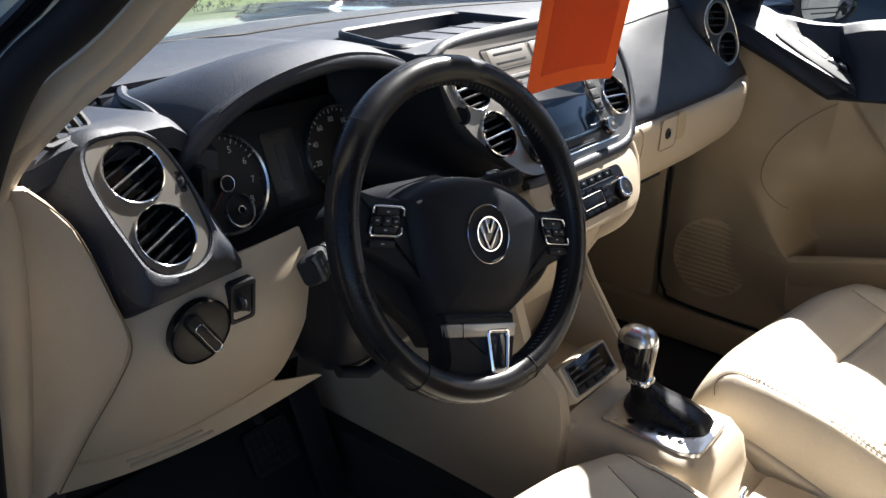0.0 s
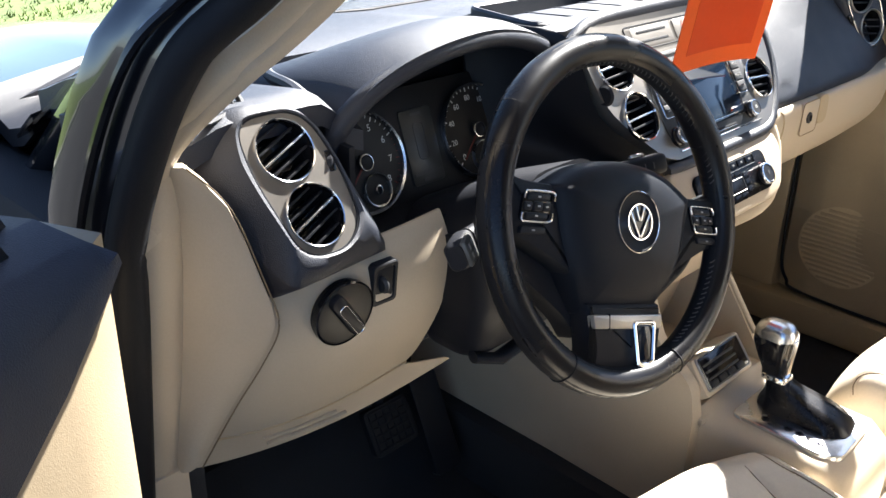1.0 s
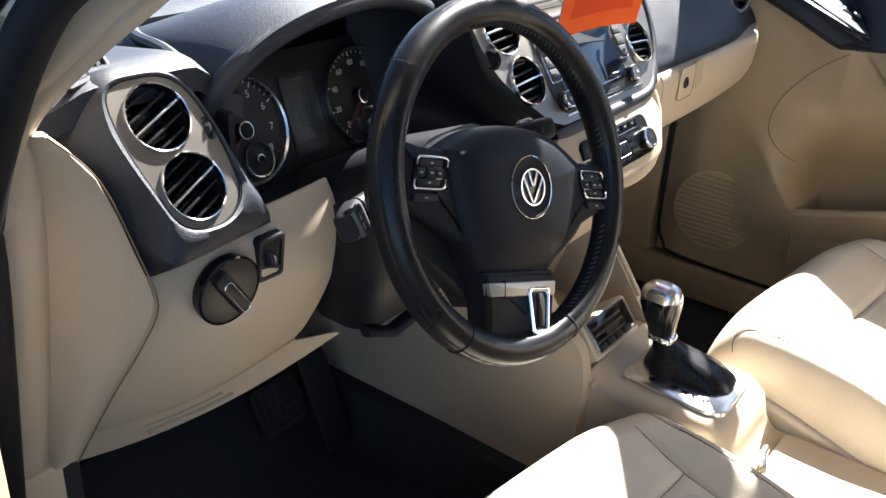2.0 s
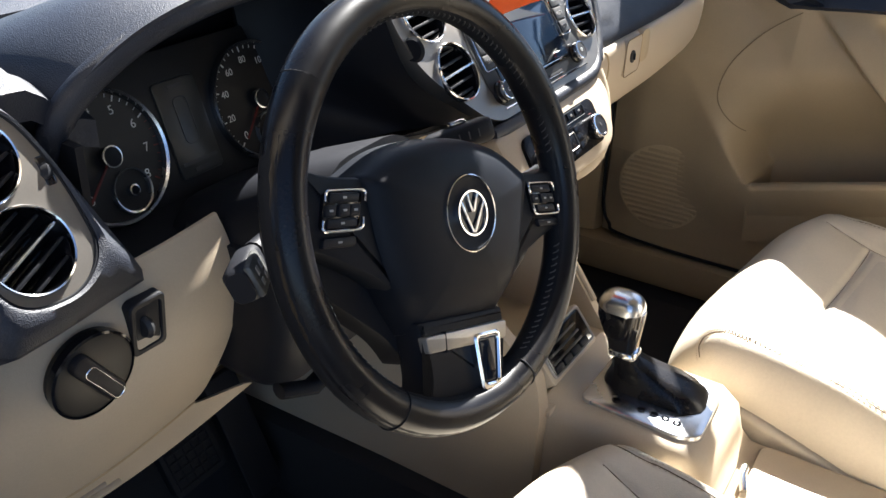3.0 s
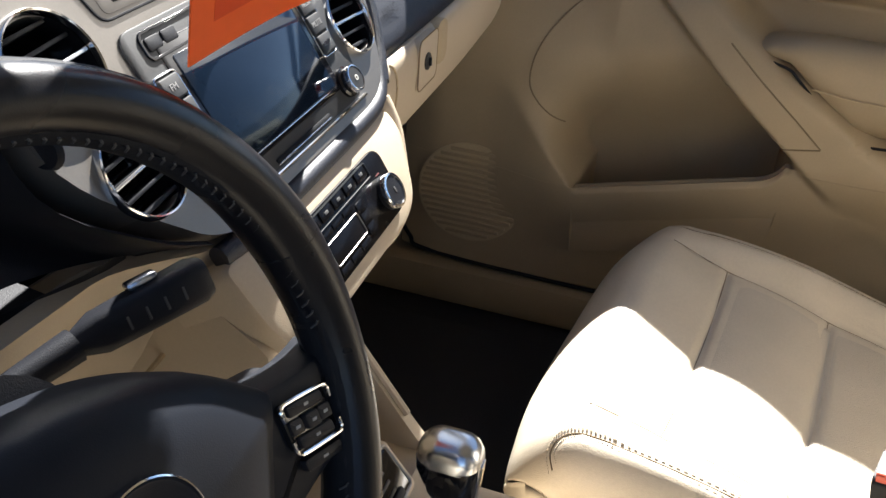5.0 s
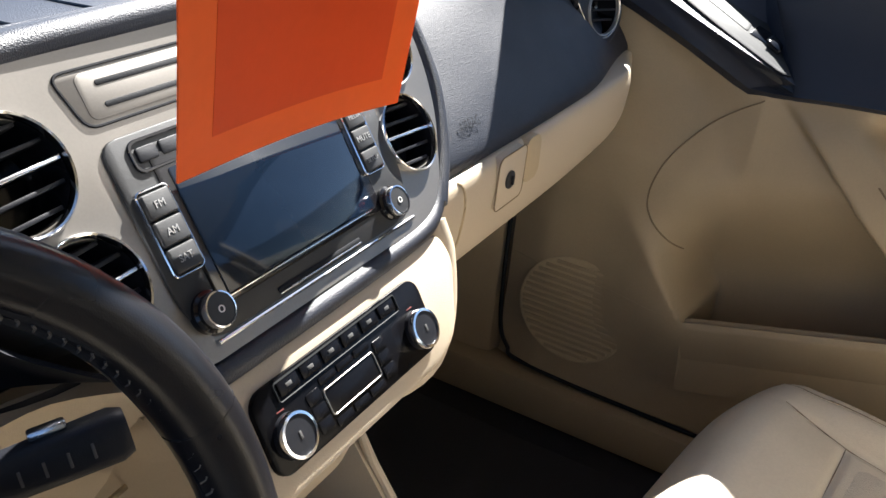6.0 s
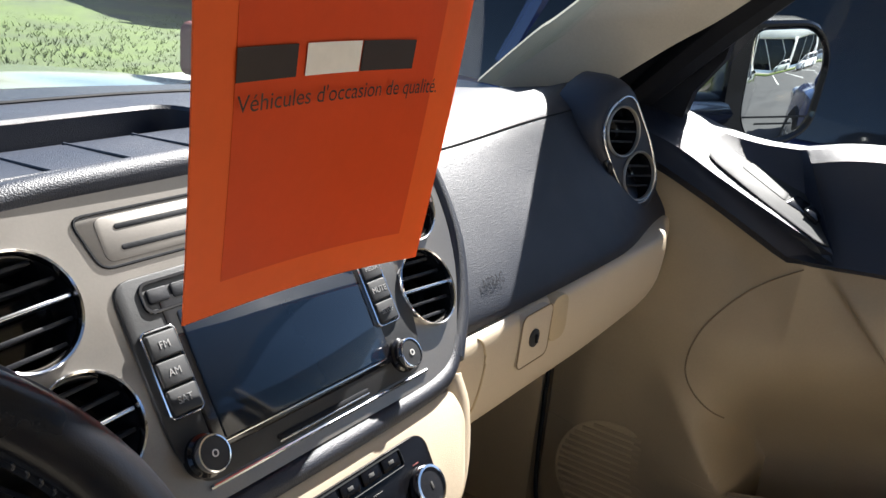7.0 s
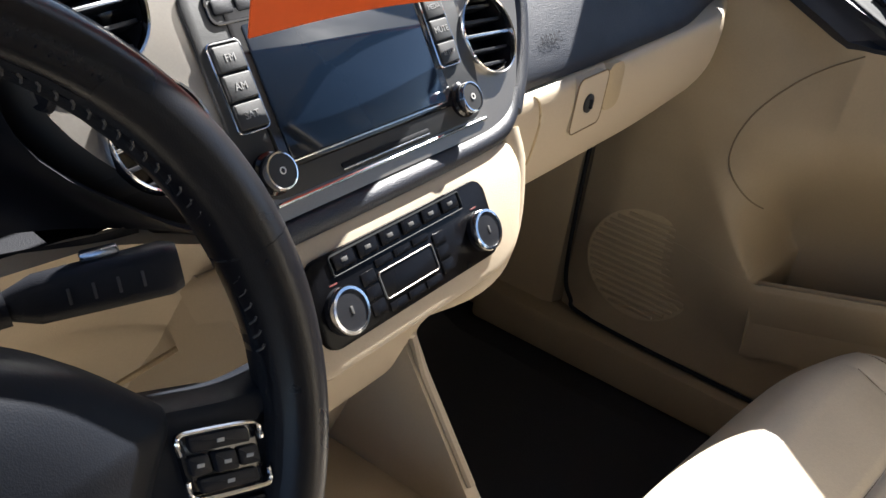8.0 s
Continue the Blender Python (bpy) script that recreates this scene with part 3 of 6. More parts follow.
# side bezels with two vents each
def side_bezel(s):
    m = axes(V(-0.586, 0.081, 1.045), V(1, -0.03, 0), (0, 0.52, 0.854)) @ Matrix.Scale(0.93, 4) if s < 0 else axes(V(0.601, 0.074, 1.054), V(0.80, -0.10, 0.55), (-0.58, 0.30, 0.76)) @ Matrix.Scale(0.95, 4)
    k = 1 if s < 0 else -1
    outline = rounded([(-0.058 * k, 0.084), (0.034 * k, 0.078), (0.082 * k, -0.064), (0.084 * k, -0.084), (-0.044 * k, -0.092), (-0.076 * k, 0.000), (-0.094 * k, 0.055)][::k], [0.035, 0.035, 0.03, 0.006, 0.008, 0.03, 0.03][::k], 5)
    if s > 0:
        outline = rounded([(0.052, 0.066), (0.000, 0.074), (-0.030, 0.055), (-0.038, 0.0), (-0.038, -0.050), (-0.010, -0.074), (0.026, -0.066), (0.044, -0.02)][::-1], 0.03, 6)
    inner = rounded([(-0.051, 0.072), (0.026, 0.072), (0.046, 0.01), (0.048, -0.052), (0.022, -0.076), (-0.028, -0.073), (-0.050, 0.015)], 0.034, 7)
    inner = [(-0.004 + (x + 0.004) * 0.95, y * 0.94) for x, y in inner]
    if s < 0:
        rings = [[], [], [], [], [], []]
        for i in range(96):
            a = math.tau * i / 96
            p, q = reach(list(inner), a, (-0.004, 0.0)), reach(list(outline), a, (-0.004, 0.0))
            drop = 0.005 + 0.022 * step(-0.1, 0.9, math.cos(a)) + 0.030 * step(0.25, 0.9, -math.cos(a))
            for ring, f, z in zip(rings, (0.0, 0.04, 0.16, 0.55, 0.93, 1.0), (-0.004, 0.0064, 0.0078, 0.0068 - 0.35 * drop, 0.0062 - drop, 0.0025 - drop)):
                ring.append((p[0] + (q[0] - p[0]) * f, p[1] + (q[1] - p[1]) * f, z))
        rings.append([(x, y, -0.06) for x, y, z in rings[-1]])
        b = part("vent_bezel", loft(rings, caps=False, m=m), BLACK_PAD, dash, "grained black side vent bezel", 50)
    else:
        b = part("vent_bezel", holed_plate(outline, [circle(x * k, y, 0.0305, 40) for x, y in VENT_AT], -0.06 if s < 0 else -0.012, 0.006 if s < 0 else 0.000, m), BLACK_PAD, dash, "grained black side vent bezel")
    if s > 0:
        ring = [[(0.004 + (x - 0.004) * f, y * f, z) for x, y in outline] for f, z in ((1.0, -0.0005), (1.06, -0.0015), (1.14, -0.006), (1.22, -0.015), (1.30, -0.032), (1.36, -0.060))]
        part("bezel_trim", tube([m @ V(0.004 + (x - 0.004) * 0.93, y * 0.93, 0.0008) for x, y in outline], 0.0013, 8, True), ALU, b, "thin silver line round both vents")
        part("pod", loft(ring, caps=False, m=m), BLACK_PAD, b, "grained black dashboard end", 180)
    if s < 0:
        part("bezel_trim", holed_plate(inner, [circle(x * k, y, 0.0300, 40) for x, y in VENT_AT], -0.012, 0.0050, m), FASCIA, b, "silver grey vent trim")
        part("trim_seam", tube([m @ V(x, y, 0.0050) for x, y in inner], 0.0011, 6, True), RUBBER, b)
    for (x, y) in VENT_AT:
        # passenger vents: weaker reflections put in as dull rings, black vane edges, two slats
        air_vent(m @ shift(x * k, y, 0.0055 if s < 0 else 0.001), 0.029, dash, *((5, 24) if s < 0 else (2, -40, SILVER)))
    part("wheel_slot", box(0.036 * k - 0.0045, 0.036 * k + 0.0045, 0.001, 0.023, -0.004, 0.0056 if s < 0 else 0.0006, 0.002, m), GLOSS, b)
    part("vent_wheel", lathe([(0.009, -0.004), (0.011, 0), (0.009, 0.004)], 20, m @ shift(0.036 * k, 0.012, -0.003 if s < 0 else -0.007) @ pose(0, 0, 0, 0, 90, 0) @ pose(0, 0, 0, 20, 0, 0)), BLACK, b, "ribbed vent thumbwheel")


side_bezel(-1)
side_bezel(1)
part("dash_end", sheet(12, 10, lambda u, v: at_line(spline([V(-0.690, 0.088, 1.082), V(-0.662, 0.076, 1.045), V(-0.642, 0.066, 0.976), V(-0.635, 0.060, 0.935), V(-0.645, 0.074, 0.895), V(-0.665, 0.092, 0.850), V(-0.694, 0.110, 0.790)], 5), u).lerp(at_line(spline([V(-0.700, 0.122, 1.085), V(-0.704, 0.122, 1.00), V(-0.706, 0.125, 0.92), V(-0.708, 0.128, 0.85), V(-0.710, 0.130, 0.785)], 5), u), v) + V(-0.006, -0.008, 0) * math.sin(math.pi * v), 0.01, (0.5, 1, 0)),
     BEIGE, dash, "beige dashboard end cover")
part("end_gap", tube(spline([V(-0.690, 0.084, 1.082), V(-0.662, 0.072, 1.045), V(-0.642, 0.061, 0.976), V(-0.635, 0.055, 0.935), V(-0.645, 0.069, 0.895), V(-0.665, 0.087, 0.850), V(-0.694, 0.105, 0.790)], 6), 0.0008, 6), SEAM, dash, "fine joint round the end cover")

# driver's upper dash beside the hood, and the instrument hood
HC, HR = -0.342, 0.175


LIP = spline([(-0.525, 0.128, 1.030), (-0.523, 0.107, 1.071), (-0.503, 0.095, 1.101), (-0.462, 0.089, 1.124), (-0.407, 0.085, 1.138), (-0.341, 0.087, 1.142), (-0.277, 0.096, 1.132), (-0.218, 0.113, 1.113), (-0.172, 0.138, 1.090)], 5)


def hood_at(u, v):
    """u across the arch, v from the rear lip forwards."""
    p = at_line(LIP, u)
    rise = 0.010 * math.sin(math.pi * min(1, v * 1.3))
    return V(p.x + (p.x - HC) * 0.10 * v, p.y + 0.24 * v, p.z + (1.088 - p.z) * step(0.1, 1.0, v) + rise)


part("instrument_hood", sheet(36, 12, hood_at, 0.012, (0, 0, -1)), BLACK_PAD, dash, "black arched instrument hood, sunlit on top")
part("hood_lip", tube([hood_at(i / 36, 0.0) + V(0, 0.0085, -0.0095) for i in range(37)], 0.0105, 12), BLACK_PAD, dash, "rolled rear edge of the hood")
part("cluster_well", sheet(24, 6, lambda u, v: V(HC - 0.178 + 0.356 * u, 0.080 + 0.130 * v, 0.940 + 0.018 * v), 0.02), BLACK, dash, "dark instrument well floor")
part("rear_wall", sheet(20, 8, lambda u, v: V(HC - 0.185 + 0.37 * u, 0.192 + 0.05 * v, 0.94 + 0.16 * v), 0.01, (0, 1, 0)), BLACK, dash)
part("well_wall", sheet(6, 8, lambda u, v: V(-0.518 + 0.012 * u, 0.09 + 0.13 * u, 0.95 + 0.11 * v), 0.006, (-1, 0, 0)), BLACK, dash)
wall_out = spline([V(-0.196, 0.122, 1.118), V(-0.202, 0.084, 1.104), V(-0.206, 0.043, 1.038), V(-0.165, 0.012, 0.998), V(-0.128, -0.002, 0.978)], 5)
wall_in = spline([V(-0.252, 0.216, 1.120), V(-0.252, 0.206, 1.085), V(-0.250, 0.196, 1.03), V(-0.247, 0.170, 0.98), V(-0.247, 0.12, 0.955)], 5)
part("well_wall", sheet(20, 10, lambda u, v: at_line(wall_out, u).lerp(at_line(wall_in, u), v) + V(0.012, 0.018, 0) * math.sin(math.pi * v), 0.006, (0.3, 1, 0)), BLACK, dash, "black wall between dials and centre vents", 60)
part("lower_lip", sheet(24, 6, lambda u, v: V(-0.515 + 0.37 * u, 0.076 - 0.004 * math.sin(math.pi * u) - 0.03 * step(0.7, 1, u) + 0.012 * v, 0.970 + 0.003 * u - 0.012 * v), 0.012), BLACK, dash, "black lip below the instruments")
part("left_top", sheet(16, 10, lambda u, v: V(-0.680 + 0.190 * u, 0.110 + 0.22 * v, 1.112 - 0.030 * v - 0.035 * step(0.72, 1, u) * (1 - v) - 0.012 * step(0.25, 0, u) - 0.012 * step(0.12, 0, v)), 0.02), BLACK_PAD, dash, "grey dashboard top beside the pillar", 60)
part("top_ridge", tube(spline([V(-0.535, 0.112, 1.088), V(-0.530, 0.16, 1.102), V(-0.515, 0.22, 1.101), V(-0.47, 0.29, 1.096)], 5), 0.006, 8), BLACK_PAD, dash, "rounded ridge beside the hood")
part("side_window_vent", frame_plate(rrect(0, 0, 0.07, 0.03, 0.01), rrect(0, 0, 0.058, 0.02, 0.006), 0, 0.004, 0.001, axes(V(-0.632, 0.132, 1.112), (0.9, 0.43, 0), (-0.2, 0.6, 0.78))), BLACK, dash, "small black side window vent")
for i in range(4):
    part("slat", box(-0.028 + 0.016 * i, -0.025 + 0.016 * i, -0.01, 0.01, -0.004, 0.002, 0.0005, axes(V(-0.632, 0.132, 1.112), (0.9, 0.43, 0), (-0.2, 0.6, 0.78))), BLACK, dash)

# beige knee panel left of the column, its seam and slot, and the panel to the right of it
KNEE = spline([(0.066, 0.976), (0.054, 0.953), (0.050, 0.918), (0.060, 0.868), (0.086, 0.812), (0.104, 0.785), (0.116, 0.752)], 4)


def knee_at(u, v):
    p = at_line(KNEE, v)
    right = -0.423 - 0.018 * step(0.3, 0.9, v) + 0.09 * step(0.80, 1.0, v)
    x = -0.648 - 0.03 * step(0.2, 1, v) + (right + 0.648 + 0.03 * step(0.2, 1, v)) * u
    return V(x, p[0] + 0.03 * (1 - u) ** 4 + 0.008 * math.sin(math.pi * u) * -1 + 0.008, p[1] + 0.002 * u * (1 - v))


part("knee_panel", sheet(30, len(KNEE) - 1, knee_at, 0.003, (0, 1, 0)), BEIGE, dash, "beige knee panel")
part("panel_seam", tube([knee_at(0.05 + 0.95 * i / 20, 0.80 - 0.02 * i / 20) + V(0, -0.0005, 0) for i in range(21)], 0.0013, 6), PIPING, dash)
part("panel_slot", tube([knee_at(0.22 + 0.3 * i / 8, 0.93) + V(0, -0.001, 0) for i in range(9)], 0.004, 8, flat=0.5), BEIGE, dash, "shallow moulded slot")
part("panel_slot", tube([knee_at(0.22 + 0.3 * i / 8, 0.885) + V(0, -0.001, 0) for i in range(9)], 0.0025, 8, flat=0.5), BEIGE, dash)
part("knee_panel", sheet(14, 12, lambda u, v: V(-0.255 + 0.155 * u, 0.045 - 0.05 * step(0.5, 1.1, u) * (1 - v) + 0.10 * v, 0.975 - 0.26 * v - 0.012 * u * (1 - v)), 0.015, (0, 1, 0)), BEIGE, dash, "beige panel beside the column")
part("knee_bar", tube([V(-0.25 + 0.14 * i / 6, 0.045, 0.87 + 0.012 * i / 6) for i in range(7)], 0.002, 6), PIPING, dash)

# ---- light switch and dimmer ----
def on_knee(x, z, y=0.008):
    return axes(V(x, y, z), (1, -0.04, 0), (0, -0.10, 1))


lamp_sw = thing("headlight_switch", (-0.568, 0.05, 0.924), "round black headlight switch in the beige knee panel", "switch")
m = on_knee(-0.568, 0.924, 0.0490) @ Matrix.Scale(0.84, 4)
part("rotary_plate", lathe([(0.0365, -0.012), (0.0365, 0.0002), (0.034, 0.0015), (0.010, 0.0015), (0.001, 0.0015)], 40, m), DIAL, lamp_sw)
part("rotary_ring", lathe([(0.0385, -0.006), (0.0385, 0.0006), (0.0365, 0.0016), (0.0365, -0.002)], 40, m, False), GLOSS, lamp_sw)
grip = part("rotary_grip", plate(rrect(0, 0, 0.018, 0.066, 0.008), 0.001, 0.009, 0.0035, m @ pose(0, 0, 0, 0, 0, 35)), BLACK, lamp_sw, "black grip bar")
part("grip_edge", frame_plate(rrect(0, -0.006, 0.012, 0.050, 0.005), rrect(0, -0.006, 0.0095, 0.0475, 0.004), 0.006, 0.0094, 0.0006, m @ pose(0, 0, 0, 0, 0, 35)), CHROME, grip, "silver grip edge")
dim_sw = thing("dimmer_switch", (-0.519, 0.045, 0.936), "small black square dimmer switch", "switch")
m = on_knee(-0.519, 0.937, 0.0495)
part("switch_frame", frame_plate(rrect(0, 0, 0.030, 0.044, 0.005), rrect(0, 0, 0.021, 0.034, 0.003), -0.008, 0.0010, 0.001, m), BLACK, dim_sw)
part("rocker", plate(rrect(0, 0, 0.021, 0.034, 0.003), -0.008, -0.0005, 0.001, m), BLACK, dim_sw)
part("thumbwheel", lathe([(0.007, -0.003), (0.009, 0), (0.007, 0.003)], 20, m @ shift(-0.003, 0, 0.0) @ pose(0, 0, 0, 0, 90, 0)), GREY_BUTTON, dim_sw)

# ---- centre stack ----
stack = thing("centre_stack", (0, 0.05, 0.75), "warm grey metallic centre stack surround with beige lower part", "centre stack")


def fm(x, u, n=0.0):
    return FAS0 @ shift(x, 0.839 + (u - 0.839) * 0.92, n)


# outline of the metallic fascia, wide at the top
fas_line = rounded([(-0.198, 0.985), (-0.160, 1.010), (0.165, 1.010), (0.200, 0.985), (0.196, 0.90), (0.150, 0.825), (0.120, 0.812), (-0.100, 0.812), (-0.125, 0.822), (-0.196, 0.90)],
                   [0.03, 0.02, 0.02, 0.03, 0.05, 0.03, 0.02, 0.01, 0.02, 0.05], 6)
part("fascia_panel", holed_plate(fas_line, [circle(s * x, u, r + 0.0008, 40) for s in (-1, 1) for x, u, r in ((0.153, 0.951, 0.030), (0.141, 0.8805, 0.0278))], -0.05, 0.0, FAS), FASCIA, stack, "brushed warm grey fascia panel")
# soft roll over the top and down the right side, and below the radio
roll = [fm(x, u, n) @ V(0, 0, 0) for x, u, n in
        [(-0.192, 0.995, -0.014), (-0.15, 1.012, -0.006), (-0.05, 1.016, -0.004), (0.05, 1.016, -0.004), (0.15, 1.012, -0.004), (0.196, 0.998, -0.006), (0.207, 0.955, -0.007), (0.201, 0.905, -0.006), (0.178, 0.855, -0.006), (0.150, 0.818, -0.006)]]
part("top_roll", tube(spline(roll, 5), lambda f: 0.0095 - 0.002 * abs(2 * f - 1) ** 3, 12), BLACK_PAD, stack, "grained black padded rim")
low = [fm(x, u, n) @ V(0, 0, 0) for x, u, n in [(-0.118, 0.8045, -0.010), (-0.09, 0.804, -0.006), (0, 0.804, -0.005), (0.09, 0.805, -0.005), (0.122, 0.808, -0.005), (0.142, 0.816, -0.006), (0.158, 0.832, -0.006)]]
part("lower_roll", tube(spline(low, 5), 0.0078, 12), BLACK_PAD, stack, "dark grey padded lower rim")
part("bright_strip", tube([fm(x, 0.8215 - 0.0000 * x, 0.001) @ V(0, 0, 0) for x in (-0.09, -0.03, 0.03, 0.108)], 0.0014, 8), CHROME, stack, "thin chrome strip")
for s in (-1, 1):
    air_vent(fm(s * 0.153, 0.951, 0.003), 0.030, stack, 5, 4 if s < 0 else -4)
    air_vent(fm(s * 0.141, 0.8805, 0.003), 0.0278, stack, 5, 4 if s < 0 else -4)
part("vent_wheel", lathe([(0.010, -0.003), (0.012, 0), (0.010, 0.003)], 20, fm(-0.189, 0.918, 0.002) @ pose(0, 0, 0, 0, 90, 0)), BLACK, stack, "vent thumbwheel")

# switch row above the radio: two slotted blanks and the hazard switch
row = part("switch_strip", plate(rounded([(-0.110, 0.994), (0.110, 0.994), (0.104, 0.962), (-0.102, 0.962)], 0.008, 4), -0.006, 0.0006, 0.0005, FAS), FASCIA, stack, "grey switch row")
part("strip_groove", tube([FAS @ V(x, u, 0.0004) for x, u in rounded([(-0.1105, 0.9945), (0.1105, 0.9945), (0.1045, 0.9615), (-0.1025, 0.9615)], 0.008, 4)], 0.0009, 6, True, up=FN), RUBBER, row, "dark joint")
for x0, x1 in ((-0.098, -0.012), (0.045, 0.098)):
    blank = part("slotted_blank", plate(rrect((x0 + x1) / 2, 0.978, x1 - x0, 0.027, 0.005), 0.0, 0.0010, 0.0004, FAS), FASCIA, row)
    for u in (0.9845, 0.9715):
        part("slot", plate(rrect((x0 + x1) / 2, u, (x1 - x0) * 0.74, 0.0034, 0.0015), 0.0, 0.0014, 0.0002, FAS), RUBBER, blank)
hz = part("hazard_switch", plate(rrect(0.016, 0.978, 0.046, 0.028, 0.004), 0.0, 0.0020, 0.001, FAS), FASCIA, row, "hazard warning switch")
part("hazard_triangle", plate(rounded([(0.002, 0.967), (0.030, 0.967), (0.016, 0.991)], 0.002, 3), 0.001, 0.0028, 0.0004, FAS), HAZARD, hz, "red triangle")

# ---- radio ----
radio = thing("car_radio", fm(0, 0.82).translation, "black car radio with a large switched-off screen and chrome-ringed knobs", "radio")
part("faceplate", plate(rounded([(-0.103, 0.952), (0.116, 0.952), (0.116, 0.862), (0.104, 0.824), (-0.092, 0.824), (-0.103, 0.850)], 0.012, 4), -0.02, 0.0022, 0.001, FAS), GREY_BUTTON, radio, "dark grey faceplate")
part("bezel", plate(rrect(0, 0.888, 0.158, 0.098, 0.004), 0.0, 0.0030, 0.001, FAS), GLOSS, radio, "gloss black screen surround")
part("screen", plate(rrect(0, 0.885, 0.142, 0.082, 0.002), 0.0, 0.0036, 0.0003, FAS), SCREEN, radio, "switched-off dark screen")
part("bright_edge", box(-0.072, 0.072, 0.8425, 0.8435, 0.002, 0.0042, 0.0003, FAS), CHROME, radio)
part("disc_slot", plate(rrect(0.004, 0.8295, 0.082, 0.0030, 0.0014), 0.0, 0.0032, 0.0003, FAS), RUBBER, radio, "narrow disc slot")
part("disc_slot_lip", plate(rrect(0.004, 0.8270, 0.082, 0.0012, 0.0006), 0.0, 0.0034, 0.0003, FAS), ALU, radio)
part("upper_recess", frame_plate(rrect(0, 0.938, 0.178, 0.020, 0.006), rrect(0, 0.938, 0.174, 0.016, 0.005), 0.001, 0.0034, 0.0004, FAS), GLOSS, radio)
for i, x in enumerate((-0.078, -0.062, 0.062, 0.078)):
    part("small_key", plate(rrect(x, 0.9385, 0.014, 0.009, 0.002), 0.0, 0.0036, 0.0008, FAS), BLACK, radio)
for s, words in ((-1, ("FM", "AM", "SAT")), (1, ("MEDIA", "MUTE", "SETUP"))):
    part("key_frame", frame_plate(rrect(s * 0.0875, 0.893, 0.023, 0.054, 0.004), rrect(s * 0.0875, 0.893, 0.0205, 0.0515, 0.003), 0.001, 0.0046, 0.0005, FAS), CHROME, radio, "chrome key frame")
    for i, word in enumerate(words):
        u = 0.9095 - 0.0168 * i
        key = part("key", plate(rrect(s * 0.0875, u, 0.0195, 0.0155, 0.0015), 0.0, 0.0060, 0.0012, FAS), GREY_BUTTON, radio, "dark grey key")
        lettering("key_word", word, 0.0058 if len(word) < 5 else 0.0044, fm(s * 0.0875, u, 0.0062), KEY_MARK, key, "small grey word", 0.0001)
    k = fm(s * 0.0875, 0.8405, 0.0)
    k = k @ Matrix.Scale(0.80, 4)
    knob = part("knob", lathe([(0.0150, 0.0), (0.0150, 0.006), (0.0128, 0.0075), (0.0128, 0.014), (0.0118, 0.0155), (0.0095, 0.0155)], 36, k, True), GLOSS, radio, "round radio knob")
    part("knob_ring", lathe([(0.0129, 0.011), (0.0132, 0.0138), (0.0127, 0.0160), (0.0116, 0.0162), (0.0114, 0.015)], 36, k, False), CHROME, knob, "chrome knob ring")
    part("knob_cap", lathe([(0.0115, 0.0140), (0.0112, 0.0157), (0.001, 0.0160)], 28, k), GREY_BUTTON, knob)
    part("knob_mark", lathe([(0.0026, 0.0160), (0.0026, 0.0166), (0.0018, 0.0166), (0.0018, 0.0160)], 16, k, False), WHITE_MARK, knob)

# ---- beige lower stack and climate panel ----
clim_line = rounded([(-0.128, 0.800), (0.132, 0.800), (0.138, 0.775), (0.105, 0.722), (0.075, 0.712), (-0.105, 0.712), (-0.122, 0.740)], [0.01, 0.01, 0.03, 0.03, 0.02, 0.015, 0.03], 6)
part("lower_panel", plate(clim_line, -0.06, -0.002, 0.006, FAS), BEIGE, stack, "beige panel round the climate controls")
part("side_cheek", tube(spline([fm(0.143, 0.806, -0.014) @ V(0, 0, 0), fm(0.138, 0.775, -0.016) @ V(0, 0, 0), fm(0.112, 0.728, -0.024) @ V(0, 0, 0), fm(0.085, 0.706, -0.04) @ V(0, 0, 0), fm(0.060, 0.70, -0.09) @ V(0, 0, 0)], 5), 0.012, 12), BEIGE, stack, "beige rounded cheek")
CLF = FAS @ Matrix.Translation((-0.004, -0.0045, 0.0))


def clm(x, u, n=0.0):
    return fm(x - 0.004, u - 0.0045, n)


climate = thing("climate_control_panel", clm(0, 0.74).translation, "gloss black climate control panel with two chrome-ringed dials", "climate control")
part("panel", plate(rrect(-0.003, 0.7605, 0.172, 0.056, 0.012, skew=0.06), -0.01, 0.0015, 0.001, CLF), CLIM, climate, "gloss black panel")
for s, x in ((-1, -0.070), (1, 0.066)):
    k = clm(x, 0.7525, 0.0) @ Matrix.Scale(0.79, 4)
    dial = part("temperature_dial", lathe([(0.0175, 0), (0.0175, 0.009), (0.0150, 0.0105), (0.013, 0.0105)], 40, k), BLACK, climate, "round temperature dial")
    part("dial_ring", lathe([(0.0176, 0.006), (0.0179, 0.0095), (0.0172, 0.0116), (0.0150, 0.0118), (0.0147, 0.0100)], 40, k, False), CHROME, dial, "chrome dial ring")
    part("dial_cap", lathe([(0.0158, 0.008), (0.0154, 0.0108), (0.001, 0.0114)], 32, k), BLACK, dial)
    part("dial_mark", box(-0.0012, 0.0012, -0.003, 0.003, 0.0112, 0.0119, 0.0003, k), DIM_MARK, dial)
    part("red_mark", box(-0.004, 0.004, 0.0195, 0.0208, 0.001, 0.0022, 0.0003, k), RED_MARK, climate)
part("key_line", frame_plate(rrect(-0.006, 0.7800, 0.124, 0.0128, 0.002), rrect(-0.006, 0.7805, 0.1228, 0.0128, 0.002), 0.001, 0.0028, 0.0004, CLF), PANEL_GREY, climate, "thin grey line round the keys")
